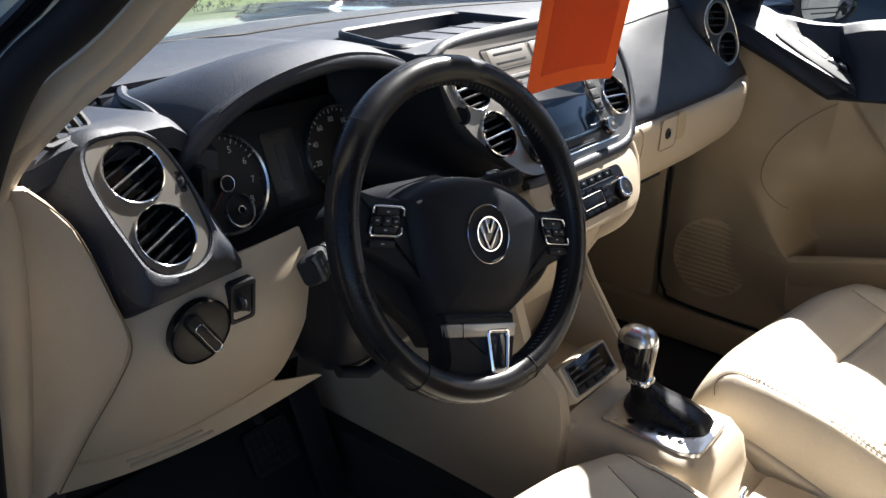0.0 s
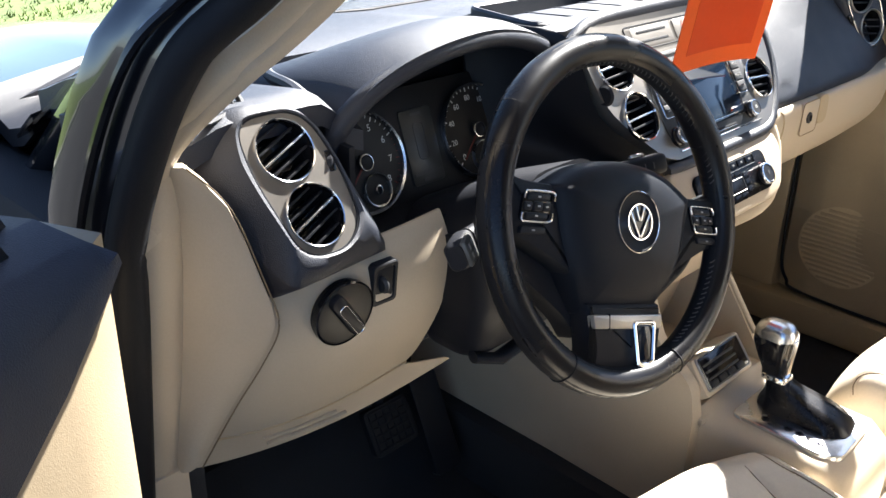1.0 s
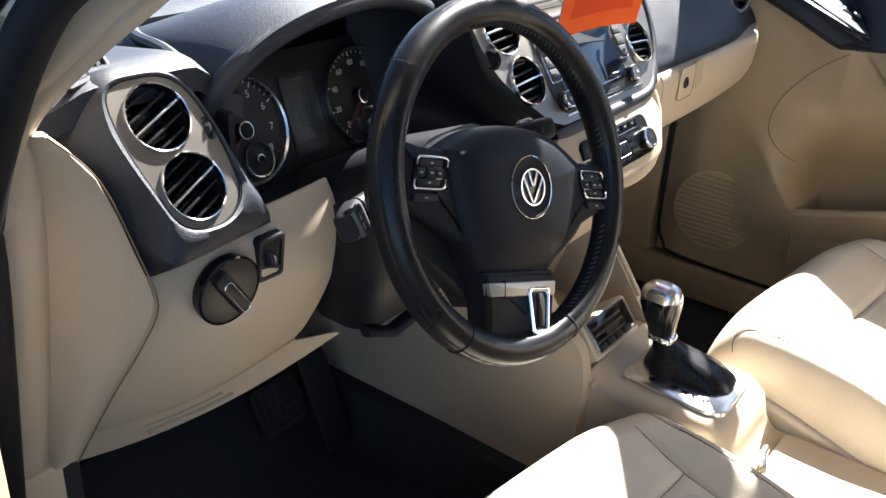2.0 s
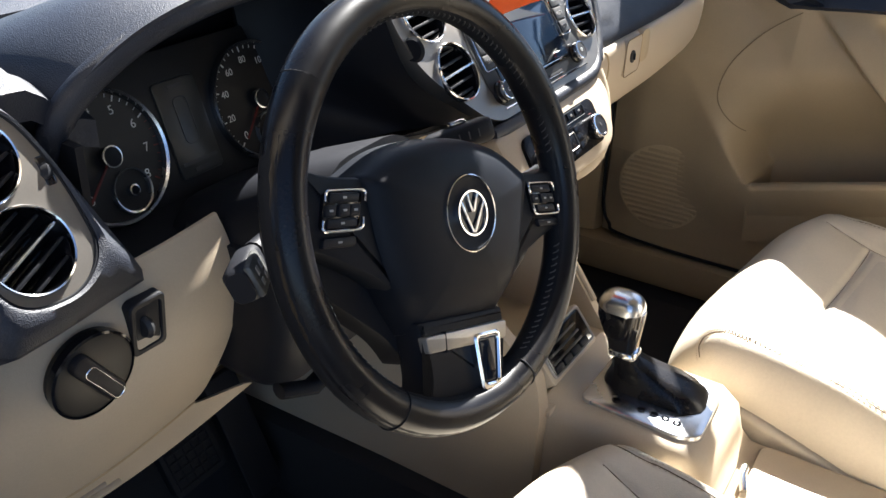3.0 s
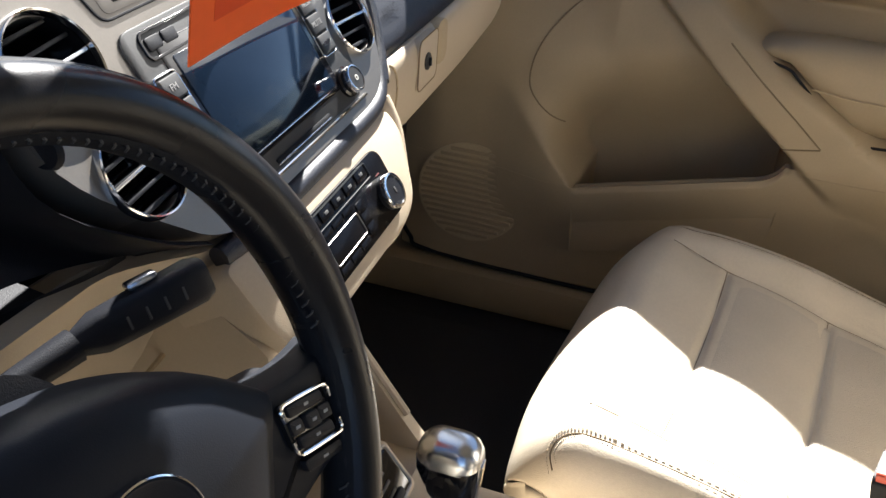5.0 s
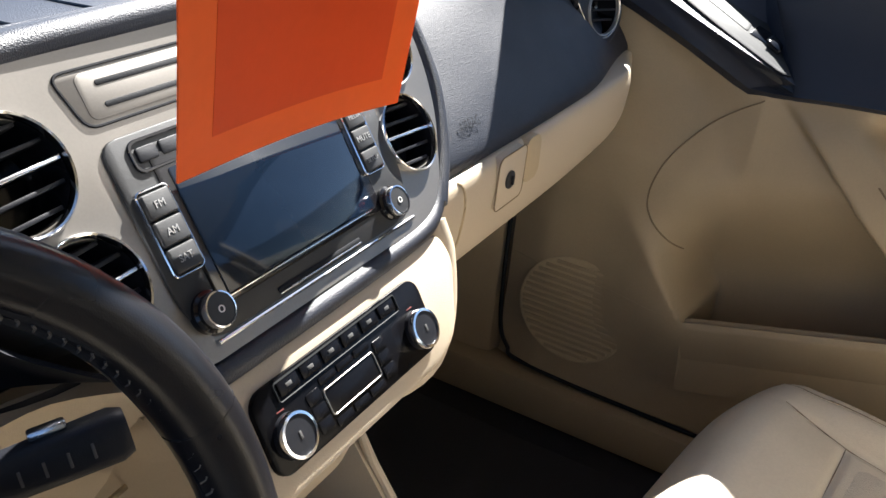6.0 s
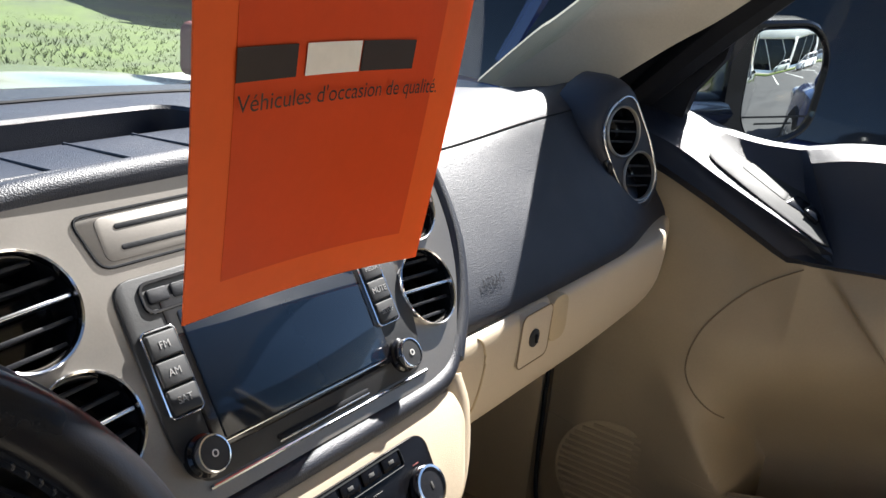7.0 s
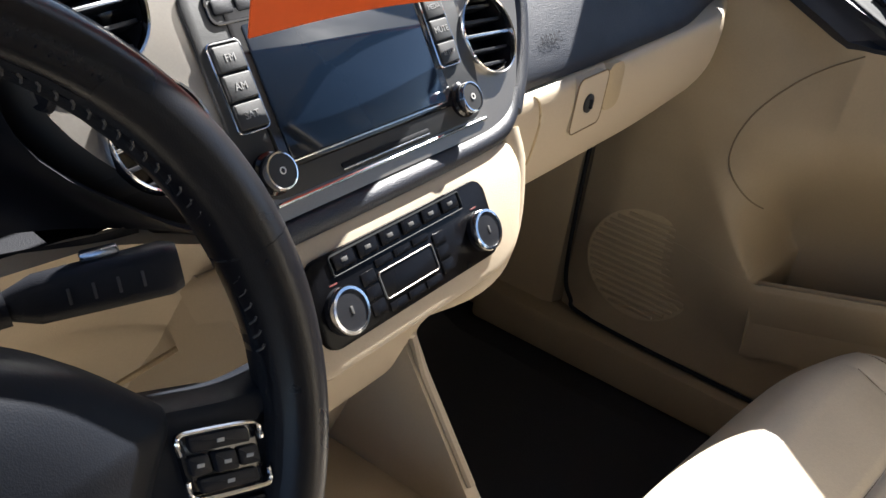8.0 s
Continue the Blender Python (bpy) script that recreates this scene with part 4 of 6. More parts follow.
for i in range(6):
    key = part("climate_key", plate(rrect(-0.0565 + 0.0202 * i, 0.7812, 0.0175, 0.010, 0.0015), 0.0, 0.0026, 0.0006, CLF), CLIM, climate)
    part("key_symbol", box(-0.0025, 0.0025, -0.0012, 0.0012, 0.0025, 0.0029, 0.0002, clm(-0.0565 + 0.0202 * i, 0.7812)), DIM_MARK, key)
part("display", frame_plate(rrect(-0.010, 0.7535, 0.052, 0.0190, 0.0025), rrect(-0.010, 0.7535, 0.0500, 0.0170, 0.002), 0.001, 0.0026, 0.0003, CLF), FASCIA, climate, "silver display frame")
part("display_glass", plate(rrect(-0.010, 0.7535, 0.0500, 0.017, 0.002), 0.0, 0.0020, 0.0003, CLF), CLIM, climate)
for x in (-0.0435, 0.0245):
    for u in (0.7630, 0.7530, 0.7430):
        part("climate_key", plate(rrect(x, u, 0.0125, 0.0088, 0.0015), 0.0, 0.0022, 0.0005, CLF), CLIM, climate)
for i in range(3):
    part("climate_key", plate(rrect(-0.0275 + 0.0175 * i, 0.7385, 0.0160, 0.0060, 0.0015), 0.0, 0.0022, 0.0005, CLF), CLIM, climate)
    part("climate_key", plate(rrect(-0.0275 + 0.0175 * i, 0.7685, 0.0160, 0.0055, 0.0015), 0.0, 0.0022, 0.0005, CLF), CLIM, climate)

# ---- instruments ----
CLU = axes(V(-0.3490, 0.172, 1.0000), (1, 0, 0), (0, 0.35, 0.937))
cluster = thing("instrument_cluster", (-0.36, 0.17, 0.95), "dark instrument cluster with two silver-ringed dials and a grey display", "instruments")
part("cluster_face", plate(rrect(0, 0, 0.325, 0.145, 0.04), -0.012, -0.004, 0.002, CLU), DIAL, cluster)


def dial(cx, r, words, a0, a1, sub, needle):
    k = CLU @ shift(cx, 0.004)
    d = part("dial_face", lathe([(r, -0.004), (r, -0.002), (0.001, -0.002)], 48, k), DIAL, cluster, "black dial")
    part("dial_ring", lathe([(r, -0.004), (r + 0.0005, 0.003), (r + 0.0025, 0.0045), (r + 0.0035, 0.002), (r + 0.0035, -0.004)], 56, k, False), ALU, d, "silver dial ring")
    n = len(words)
    for i, w in enumerate(words):
        a = radians(a0 + (a1 - a0) * i / (n - 1))
        lettering("numeral", w, 0.0105 if len(w) < 2 else 0.0088, k @ shift(0.74 * r * math.cos(a), 0.74 * r * math.sin(a), -0.0018), WHITE_MARK, d, "", 0.0001)
    for i in range(4 * n - 3):
        a = a0 + (a1 - a0) * i / (4 * n - 4)
        long = i % 4 == 0
        part("tick", box((0.88 if long else 0.92) * r, 0.975 * r, -0.0006 if long else -0.0003, 0.0006 if long else 0.0003, -0.002, -0.0015, 0, k @ pose(0, 0, 0, 0, 0, a)),
             RED_MARK if (sub and i > 4 * n - 12) else WHITE_MARK, d)
    part("needle_hub", lathe([(0.0085, -0.002), (0.0085, 0.004), (0.007, 0.005), (0.001, 0.005)], 24, k), BLACK, d)
    part("hub_ring", lathe([(0.0085, 0.003), (0.0092, 0.0055), (0.0078, 0.0058), (0.0074, 0.004)], 24, k, False), ALU, d)
    part("needle", box(0.008, 0.82 * r, -0.0011, 0.0011, 0.002, 0.0032, 0.0004, k @ pose(0, 0, 0, 0, 0, needle)), RED_MARK, d, "dark red needle")
    s = k @ shift(0.010 * (1 if cx < 0 else 0.4), -0.60 * r, 0)
    part("small_ring", lathe([(0.0165, -0.002), (0.017, 0.001), (0.0185, 0.0015), (0.019, -0.002)], 32, s, False), ALU, d)
    part("small_hub", lathe([(0.005, -0.002), (0.005, 0.003), (0.0036, 0.0034), (0.0036, 0.001)], 20, s, False), ALU, d)


dial(-0.0870, 0.052, ["0", "1", "2", "3", "4", "5", "6", "7", "8"], 225, -38, True, 222)
dial(0.0870, 0.052, ["0", "20", "40", "60", "80", "100", "120", "140", "160"], 225, -38, False, 224)
disp = part("trip_display", plate(rrect(0, 0.004, 0.048, 0.084, 0.004), -0.006, -0.002, 0.0008, CLU), LCD, cluster, "grey unlit trip display")
part("display_car", frame_plate(rrect(0, 0.010, 0.016, 0.042, 0.006), rrect(0, 0.010, 0.014, 0.040, 0.005), -0.003, -0.0014, 0.0002, CLU), DIM_MARK, disp)
for y, w in ((0.040, 0.016), (-0.026, 0.040), (-0.033, 0.018)):
    part("display_line", box(-w / 2, w / 2, y - 0.0015, y + 0.0015, -0.003, -0.0014, 0, CLU), DIM_MARK, disp)


# ---- steering wheel ----
wheel = thing("steering_wheel", HUB, "black leather multifunction steering wheel with silver trim", "steering wheel")
RIM = 0.1695


def rim_at(a, r, n=0.0):
    return WHEEL @ V(r * math.cos(a), r * math.sin(a), n)


def rim_ring(a0, a1, k, fat=1.0):
    rings = []
    for i in range(k + 1):
        a = a0 + (a1 - a0) * i / k
        g = 0.0163 + 0.0012 * (math.exp(-((math.degrees(a) % 360 - 35) / 16) ** 2) + math.exp(-((math.degrees(a) % 360 - 145) / 16) ** 2))
        rings.append([rim_at(a, RIM + g * math.cos(b) * 0.97, g * 1.08 * math.sin(b)) for b in (2 * math.pi * j / 16 for j in range(16))])
    return loft(rings, caps=False)


SEAMS = [radians(x) for x in (33, 148, 242, 298)]
for a, b, lab in ((SEAMS[0], SEAMS[1], "smooth worn leather"), (SEAMS[1], SEAMS[2], "smooth worn leather"), (SEAMS[2], SEAMS[3], "smooth worn leather"), (SEAMS[3], SEAMS[0] + 2 * math.pi, "smooth worn leather")):
    part("rim_segment", rim_ring(a + 0.001, b - 0.001, max(8, int((b - a) * 20))), WHEEL_LEATHER, wheel, lab, 180)
part("rim_core", tube([rim_at(2 * math.pi * i / 64, RIM) for i in range(64)], 0.0152, 12, True, up=WN), RUBBER, wheel, "", 180)
for a in SEAMS:
    part("rim_seam", tube([rim_at(a, RIM + 0.0165 * math.cos(b), 0.0176 * math.sin(b)) for b in (2 * math.pi * j / 24 for j in range(24))], 0.0007, 6, True, up=WU), RUBBER, wheel, "sewn leather joint", 180)
# stitching on the inside of the rim
stitch = bmesh.new()
for i in range(150):
    a = 2 * math.pi * i / 150
    if 238 < math.degrees(a) < 302 or abs(math.degrees(a) - 180) < 18 or math.degrees(a) < 15 or math.degrees(a) > 345:
        continue
    p, q = rim_at(a, RIM - 0.0158, 0.0030), rim_at(a + 0.024, RIM - 0.0146, 0.0080)
    join(stitch, tube([p, p.lerp(q, 0.5) + (WN * 0.0012), q], 0.00055, 5))
tagged(part("stitching", stitch, DARK_THREAD, wheel, "sewn seam inside the rim"), kind="stuff")

# airbag cover: a domed shield, broad across the spokes and drawn in towards the silver band
half = [(0.0, 0.0555), (0.030, 0.0535), (0.062, 0.0455), (0.092, 0.0300), (0.101, 0.0225), (0.0965, 0.004), (0.0915, -0.018), (0.084, -0.042), (0.072, -0.066), (0.060, -0.084), (0.052, -0.0965)]
shield = [tuple(p) for p in spline([(-x, y) for x, y in half[::-1][:-1]] + half, 4)]
rings = []
for f, n in ((1.0, -0.034), (1.005, -0.014), (0.990, -0.003), (0.955, 0.0050), (0.88, 0.0110), (0.76, 0.0155), (0.58, 0.0185), (0.36, 0.0200), (0.05, 0.0202)):
    rings.append([(x * f, max((y + 0.008) * f - 0.008, -0.0965), n - 0.011 * step(-0.055, -0.0965, (y + 0.008) * f - 0.008) * (f > 0.3)) for x, y in shield])
part("airbag_cover", loft(rings, m=WHEEL_IN), COVER, wheel, "grained black airbag cover", 70)
em = WHEEL_IN @ shift(0, -0.006, 0.0192)
emblem = part("emblem", lathe([(0.030, -0.004), (0.030, 0.0014), (0.0285, 0.0022), (0.027, 0.0012), (0.001, 0.0012)], 48, em), COVER, wheel, "round badge")
part("emblem_ring", lathe([(0.0290, 0.0008), (0.0298, 0.0030), (0.0305, 0.0026), (0.0307, 0)], 48, em, False), CHROME, emblem, "thin chrome ring")
part("emblem_inner_ring", lathe([(0.0160, 0.0008), (0.0166, 0.0040), (0.0180, 0.0040), (0.0188, 0.0008)], 40, em, False), CHROME, emblem)
part("emblem_field", lathe([(0.0165, 0.0004), (0.0165, 0.0020), (0.001, 0.0020)], 32, em), SCREEN, emblem)


def badge_bar(x0, y0, x1, y1):
    p, q = V(x0, y0, 0.0), V(x1, y1, 0.0)
    a = math.degrees(math.atan2(y1 - y0, x1 - x0)) - 90
    return box(-0.0013, 0.0013, -(q - p).length / 2, (q - p).length / 2, 0.001, 0.0042, 0.0005, em @ shift((x0 + x1) / 2, (y0 + y1) / 2) @ pose(0, 0, 0, 0, 0, a))


for x0, y0, x1, y1 in ((0.0066, 0.0150, 0.0006, 0.0010), (0.0140, 0.0085, 0.0006, -0.0150)):
    part("emblem_bar", badge_bar(x0, y0, x1, y1), CHROME, emblem)
    part("emblem_bar", badge_bar(-x0, y0, -x1, y1), CHROME, emblem)

# side spokes with button pads; the spokes sink behind the cover
for s in (-1, 1):
    sp = rounded([(s * 0.060, 0.026), (s * 0.105, 0.0255), (s * 0.135, 0.0270), (s * 0.160, 0.036), (s * 0.162, -0.022), (s * 0.135, -0.0285), (s * 0.085, -0.050), (s * 0.055, -0.075)][::s], [0.01, 0.02, 0.02, 0.005, 0.008, 0.02, 0.03, 0.01][::s], 4)
    spoke = part("side_spoke", plate(sp, -0.024, 0.002, 0.006, WHEEL_IN), COVER, wheel, "black side spoke")
    # the back of the spoke spreads downwards behind it
    back = rounded([(s * 0.040, 0.020), (s * 0.150, 0.022), (s * 0.156, -0.020), (s * 0.135, -0.050), (s * 0.092, -0.078), (s * 0.058, -0.100), (s * 0.040, -0.125)][::s], [0.01, 0.01, 0.02, 0.04, 0.04, 0.03, 0.01][::s], 4)
    part("spoke_back", plate(back, -0.046, -0.022, 0.008, WHEEL_IN), BLACK, wheel, "black rear wheel cover")
    bx, by = s * 0.1215, 0.0025
    def pad_xy(x, y):
        return (bx + s * x + (0.22 * y if s < 0 else -0.32 * y), by + y)
    for k in (1, -1):
        part("button_frame", tube([WHEEL_IN @ V(*pad_xy(x, k * y), 0.0070) for x, y in spline([(-0.0190, 0.0055), (-0.0192, 0.0105), (-0.0175, 0.0132), (-0.012, 0.0140), (0.012, 0.0140), (0.0172, 0.0132), (0.0186, 0.0105), (0.0184, 0.0065)], 4)], 0.0011, 8), CHROME, spoke, "thin chrome button bracket")
    field = [pad_xy(x, y) for x, y in rrect(0, 0, 0.0365, 0.0262, 0.004)]
    if s < 0:
        field = field[::-1]
    part("button_pad", plate(field, -0.004, 0.0050, 0.0012, WHEEL_IN), GLOSS, spoke)
    for x, y, w, h in ((0, 0.0088, 0.028, 0.0068), (0, -0.0088, 0.028, 0.0068), (-0.0115, 0, 0.0100, 0.0084), (0.0115, 0, 0.0100, 0.0084), (0, 0, 0.0105, 0.0088)):
        cx, cy = pad_xy(s * x, y)
        top = 0.0082 if (x, y) == (0, 0) else 0.0068
        part("button", plate(rrect(cx, cy, w, h, 0.0018, skew=0.22 if s < 0 else -0.32), 0.002, top, 0.0013, WHEEL_IN), BLACK, spoke)
        part("button_symbol", box(cx - 0.0017, cx + 0.0017, cy - 0.0008, cy + 0.0008, top - 0.0005, top + 0.0003, 0.0002, WHEEL_IN), KEY_MARK, spoke)
    cx, cy = pad_xy(0, -0.0218)
    low_key = part("lower_button", plate(rrect(cx, cy, 0.031, 0.0072, 0.002, skew=0.22 if s < 0 else -0.32), 0.0, 0.0058, 0.0014, WHEEL_IN), BLACK, spoke)
    part("button_symbol", box(cx - 0.002, cx + 0.002, cy - 0.0007, cy + 0.0007, 0.0054, 0.0061, 0.0002, WHEEL_IN), KEY_MARK, low_key)

# bottom spoke with a silver band whose one end drops as a loop
low_sp = rounded([(-0.053, -0.085), (0.055, -0.085), (0.057, -0.112), (0.052, -0.135), (0.060, -0.162), (-0.058, -0.162), (-0.044, -0.135), (-0.047, -0.112)], [0.004, 0.004, 0.01, 0.03, 0.004, 0.004, 0.03, 0.01], 4)
spoke = part("bottom_spoke", plate(low_sp, -0.024, 0.0035, 0.006, WHEEL_IN), COVER, wheel, "black bottom spoke")
part("silver_band", plate(rounded([(-0.050, -0.0965), (0.052, -0.0965), (0.050, -0.1115), (-0.047, -0.1100)], 0.003, 3), 0.0, 0.0085, 0.002, WHEEL_IN), SILVER, spoke, "satin silver band")
part("band_joint", box(-0.0275, -0.0262, -0.1115, -0.0955, 0.004, 0.0088, 0.0003, WHEEL_IN), RUBBER, spoke)
part("silver_loop", frame_plate(rounded([(0.006, -0.1025), (0.040, -0.1025), (0.0375, -0.1500), (0.0135, -0.1500)], 0.005, 4), rounded([(0.0105, -0.1060), (0.0362, -0.1060), (0.0338, -0.1440), (0.0165, -0.1440)], 0.004, 4), 0.0, 0.0105, 0.0015, WHEEL_IN), CHROME, spoke, "chrome loop")
part("loop_inlay", plate(rounded([(0.0105, -0.1060), (0.0362, -0.1060), (0.0338, -0.1440), (0.0165, -0.1440)], 0.004, 4), 0.0, 0.0092, 0.0025, WHEEL_IN), SCREEN, spoke, "dark glossy inlay mirroring the sky")

# ---- steering column and stalks ----
column = thing("steering_column", (-0.345, 0.0, 0.9), "black steering column shroud", "steering column")
CEN = V(-0.343, -0.0852, 0.998) - WN * 0.055
ring0 = [CEN + V(x, 0, 0) + WU * y for x, y in rrect(-0.005, -0.008, 0.135, 0.125, 0.045, 6)]
ring1 = [p - WN * 0.07 + V(-0.004, 0, 0) for p in ring0]
ring2 = [(p - CEN) * 1.12 + CEN - WN * 0.16 + V(-0.006, 0, -0.015) for p in ring0]
part("shroud", loft([ring0, ring1, ring2]), BLACK, column, "black plastic shroud")
part("lower_boot", loft([[V(x, y, z) for x, y in rrect(cx, cy, w, d, 0.025, 5)] for z, cx, cy, w, d in ((0.955, -0.340, 0.065, 0.175, 0.11), (0.89, -0.343, 0.052, 0.170, 0.10), (0.83, -0.342, 0.070, 0.155, 0.10), (0.80, -0.335, 0.09, 0.12, 0.08))]), BLACK, column, "black lower column cover")
part("adjust_lever", tube([V(-0.415, 0.030, 0.822), V(-0.385, 0.020, 0.812), V(-0.345, 0.025, 0.812)], 0.010, 10, flat=0.6), BLACK, column, "black adjusting lever")
part("hub_neck", tube([HUB - WN * 0.07, HUB - WN * 0.01], 0.045, 24), BLACK, column)


def stalk(name, label, pts, size, marks):
    st = thing(name, pts[0], label, "control stalk")
    P = [Vector(p) for p in pts]
    part("stem", tube([P[0], P[1]], lambda f: 0.007 + 0.002 * f, 10), BLACK, st)
    d = (P[2] - P[1]).normalized()
    up = d.cross(WN).normalized() * -1
    m = axes(P[1], d, WN.cross(d))
    L = (P[2] - P[1]).length
    head = part("stalk_head", loft([[m @ V(x, y, z) for y, z in rrect(0, 0, h, w, 0.006, 3)] for x, h, w in ((0.0, size * 0.6, 0.012), (0.012, size * 0.95, 0.018), (L * 0.55, size, 0.020), (L * 0.92, size * 1.05, 0.020), (L, size * 0.9, 0.016))]), BLACK, st, "black stalk head")
    for i in range(marks):
        part("stalk_symbol", box(L * 0.34 + 0.010 * i, L * 0.34 + 0.010 * i + 0.0013, -size * 0.16, size * 0.16, 0.0095, 0.0106, 0.0003, m), DIM_MARK, head)
    return st, m, L


st, m, L = stalk("turn_signal_stalk", "black turn signal stalk with worn grey marks", [(-0.395, 0.025, 0.975), (-0.458, 0.004, 0.980), (-0.500, -0.023, 0.981)], 0.025, 2)
worn = part("end_key", box(L * 0.42, L * 0.98, -0.0125, 0.0125, 0.006, 0.0125, 0.003, m), SUNLIT_WORN, st, "worn key, its sunlit grey put into the colour")
for i in range(2):
    part("key_symbol", box(L * 0.55 + 0.010 * i, L * 0.55 + 0.010 * i + 0.005, -0.007, -0.001, 0.0122, 0.0129, 0.0002, m), KEY_MARK, worn)
    part("key_symbol", box(L * 0.55 + 0.010 * i, L * 0.55 + 0.010 * i + 0.005, 0.002, 0.007, 0.0122, 0.0129, 0.0002, m), KEY_MARK, worn)
st, m, L = stalk("wiper_stalk", "black wiper stalk with grey symbols", [(-0.285, 0.022, 0.978), (-0.240, 0.006, 0.985), (-0.178, -0.027, 0.995)], 0.022, 4)
part("slider", box(L * 0.45, L * 0.68, 0.011, 0.0155, -0.004, 0.004, 0.0015, m), ALU, st, "small silver slider")

# ---- centre console ----
console = thing("centre_console", (0, -0.1, 0.4), "beige centre console with silver gear plate and storage cubby", "console")


def con_ring(y, z_top, xl, xr, z_bot):
    r = 0.022
    left = [V(xl + r - r * math.cos(a), y, z_top - r + r * math.sin(a)) for a in (math.pi / 2 * k / 6 for k in range(7))]
    right = [V(xr - r + r * math.sin(a), y, z_top - r + r * math.cos(a)) for a in (math.pi / 2 * k / 6 for k in range(7))]
    return [V(xl - 0.02, y, z_bot), V(xl - 0.004, y, z_top - 0.06)] + left + right + [V(xr + 0.003, y, z_top - 0.06), V(xr + 0.01, y, z_bot)]


part("console_body", loft([con_ring(y, z, a, b, zb) for y, z, a, b, zb in ((-0.90, 0.556, -0.085, 0.092, 0.38), (-0.373, 0.562, -0.090, 0.092, 0.38), (-0.276, 0.570, -0.092, 0.088, 0.38), (-0.268, 0.610, -0.094, 0.052, 0.38), (-0.258, 0.640, -0.096, 0.056, 0.38), (-0.235, 0.650, -0.098, 0.066, 0.38), (-0.10, 0.652, -0.106, 0.066, 0.38), (-0.078, 0.664, -0.112, 0.070, 0.38))]), BEIGE, console, "beige console body", 75)
# cheeks rise from the floor to the stack, open between them for the cubby
for s, xa, xb, lab in ((-1, -0.125, -0.108, "left"), (1, 0.072, 0.086, "right")):
    side = [(-0.088, 0.385), (-0.085, 0.657), (-0.075, 0.700) if s < 0 else (-0.072, 0.664), (-0.02, 0.745) if s < 0 else (-0.058, 0.682), (0.005, 0.81) if s < 0 else (0.024, 0.797), (-0.035, 0.90), (0.02, 0.94), (0.10, 0.94), (0.40, 0.70), (0.42, 0.385)]
    rr = rounded(side, 0.012, 3)
    part("console_cheek", loft([[V(xa - (0.03 if s < 0 else 0) * step(0.75, 0.4, z), y, z) for y, z in rr], [V(xb, y, z) for y, z in rr]]), BEIGE, console, "beige console cheek")
part("carpet_strip", box(-0.172, -0.130, -0.30, 0.42, 0.385, 0.512, 0.008), CARPET, console, "black carpet along the console foot")
part("cubby_back", sheet(6, 10, lambda u, v: V(-0.11 + 0.185 * u, 0.09 - 0.03 * math.sin(v * 3), 0.66 + 0.22 * v), 0.01, (0, 1, 0)), BEIGE, console, "beige cubby back")
part("cubby_floor", box(-0.115, 0.078, -0.09, 0.10, 0.645, 0.655, 0.002), BEIGE, console)
lid_m = axes(V(-0.02, 0.004, 0.832), (1, 0, 0), (0, -0.36, 0.93))
part("cubby_lid", plate(rrect(0, -0.01, 0.158, 0.100, 0.012), -0.008, 0.004, 0.003, lid_m), BEIGE, console, "beige cubby flap")
part("cubby_rim", tube([V(0.079, -0.055, 0.690), V(0.079, 0.004, 0.772), V(0.076, 0.018, 0.802), V(0.06, 0.02, 0.812)], 0.004, 8), BEIGE, console)
# small switch block ahead of the gear lever
sw_m = axes(V(-0.046, -0.070, 0.699), (1, 0, -0.02), (0, 0.62, 0.78))
blk = part("ashtray_lid", plate(rrect(0, 0, 0.118, 0.052, 0.006), -0.03, 0.004, 0.003, sw_m), BEIGE, console, "beige block with a slotted black insert")
part("insert", plate(rrect(0, 0.002, 0.100, 0.040, 0.004), 0.0, 0.0065, 0.0015, sw_m), GLOSS, blk, "gloss black insert")
part("insert_edge", frame_plate(rrect(0, 0.002, 0.106, 0.046, 0.005), rrect(0, 0.002, 0.101, 0.041, 0.004), 0.0, 0.0070, 0.001, sw_m), SILVER, blk)
for i in range(3):
    part("groove", box(-0.046, 0.030, -0.008 + 0.009 * i, -0.005 + 0.009 * i, 0.0055, 0.0075, 0.0005, sw_m), GREY_BUTTON, blk)
for i in range(4):
    part("insert_key", plate(rrect(-0.038 + 0.022 * i, -0.0135, 0.018, 0.008, 0.0015), 0.004, 0.0085, 0.001, sw_m), BLACK, blk)
# gear plate with its row of marks
g_m = axes(V(-0.023, -0.177, 0.6525), (1, 0, 0), (0, 1, 0.01))
gp = rounded([(-0.050, 0.070), (0.054, 0.070), (0.062, 0.0), (0.056, -0.064), (-0.040, -0.068), (-0.054, -0.050)], [0.012, 0.014, 0.03, 0.014, 0.012, 0.02], 5)
gplate = part("gear_plate", plate(gp, -0.006, 0.0035, 0.002, g_m), ALU, console, "satin aluminium gear plate mirroring blue sky")
for y in (0.033, 0.003, -0.012, -0.025, -0.038):
    dot = part("gear_mark", lathe([(0.0048, 0.003), (0.0048, 0.0042), (0.004, 0.0046), (0.001, 0.0046)], 18, g_m @ shift(-0.033, y)), GLOSS, gplate, "small dark gear mark")
# armrest bin behind
part("console_lid", plate(rrect(0, -0.16, 0.122, 0.30, 0.014), -0.01, 0.010, 0.004, axes(V(0.008, -0.282, 0.566), (1, 0, 0), (0, 1, 0.02))), BEIGE, console, "beige console lid")
part("lid_catch", tube([V(-0.030, -0.296, 0.578), V(-0.012, -0.288, 0.584), V(0.004, -0.287, 0.584)], 0.0045, 10), CHROME, console, "small chrome catch")

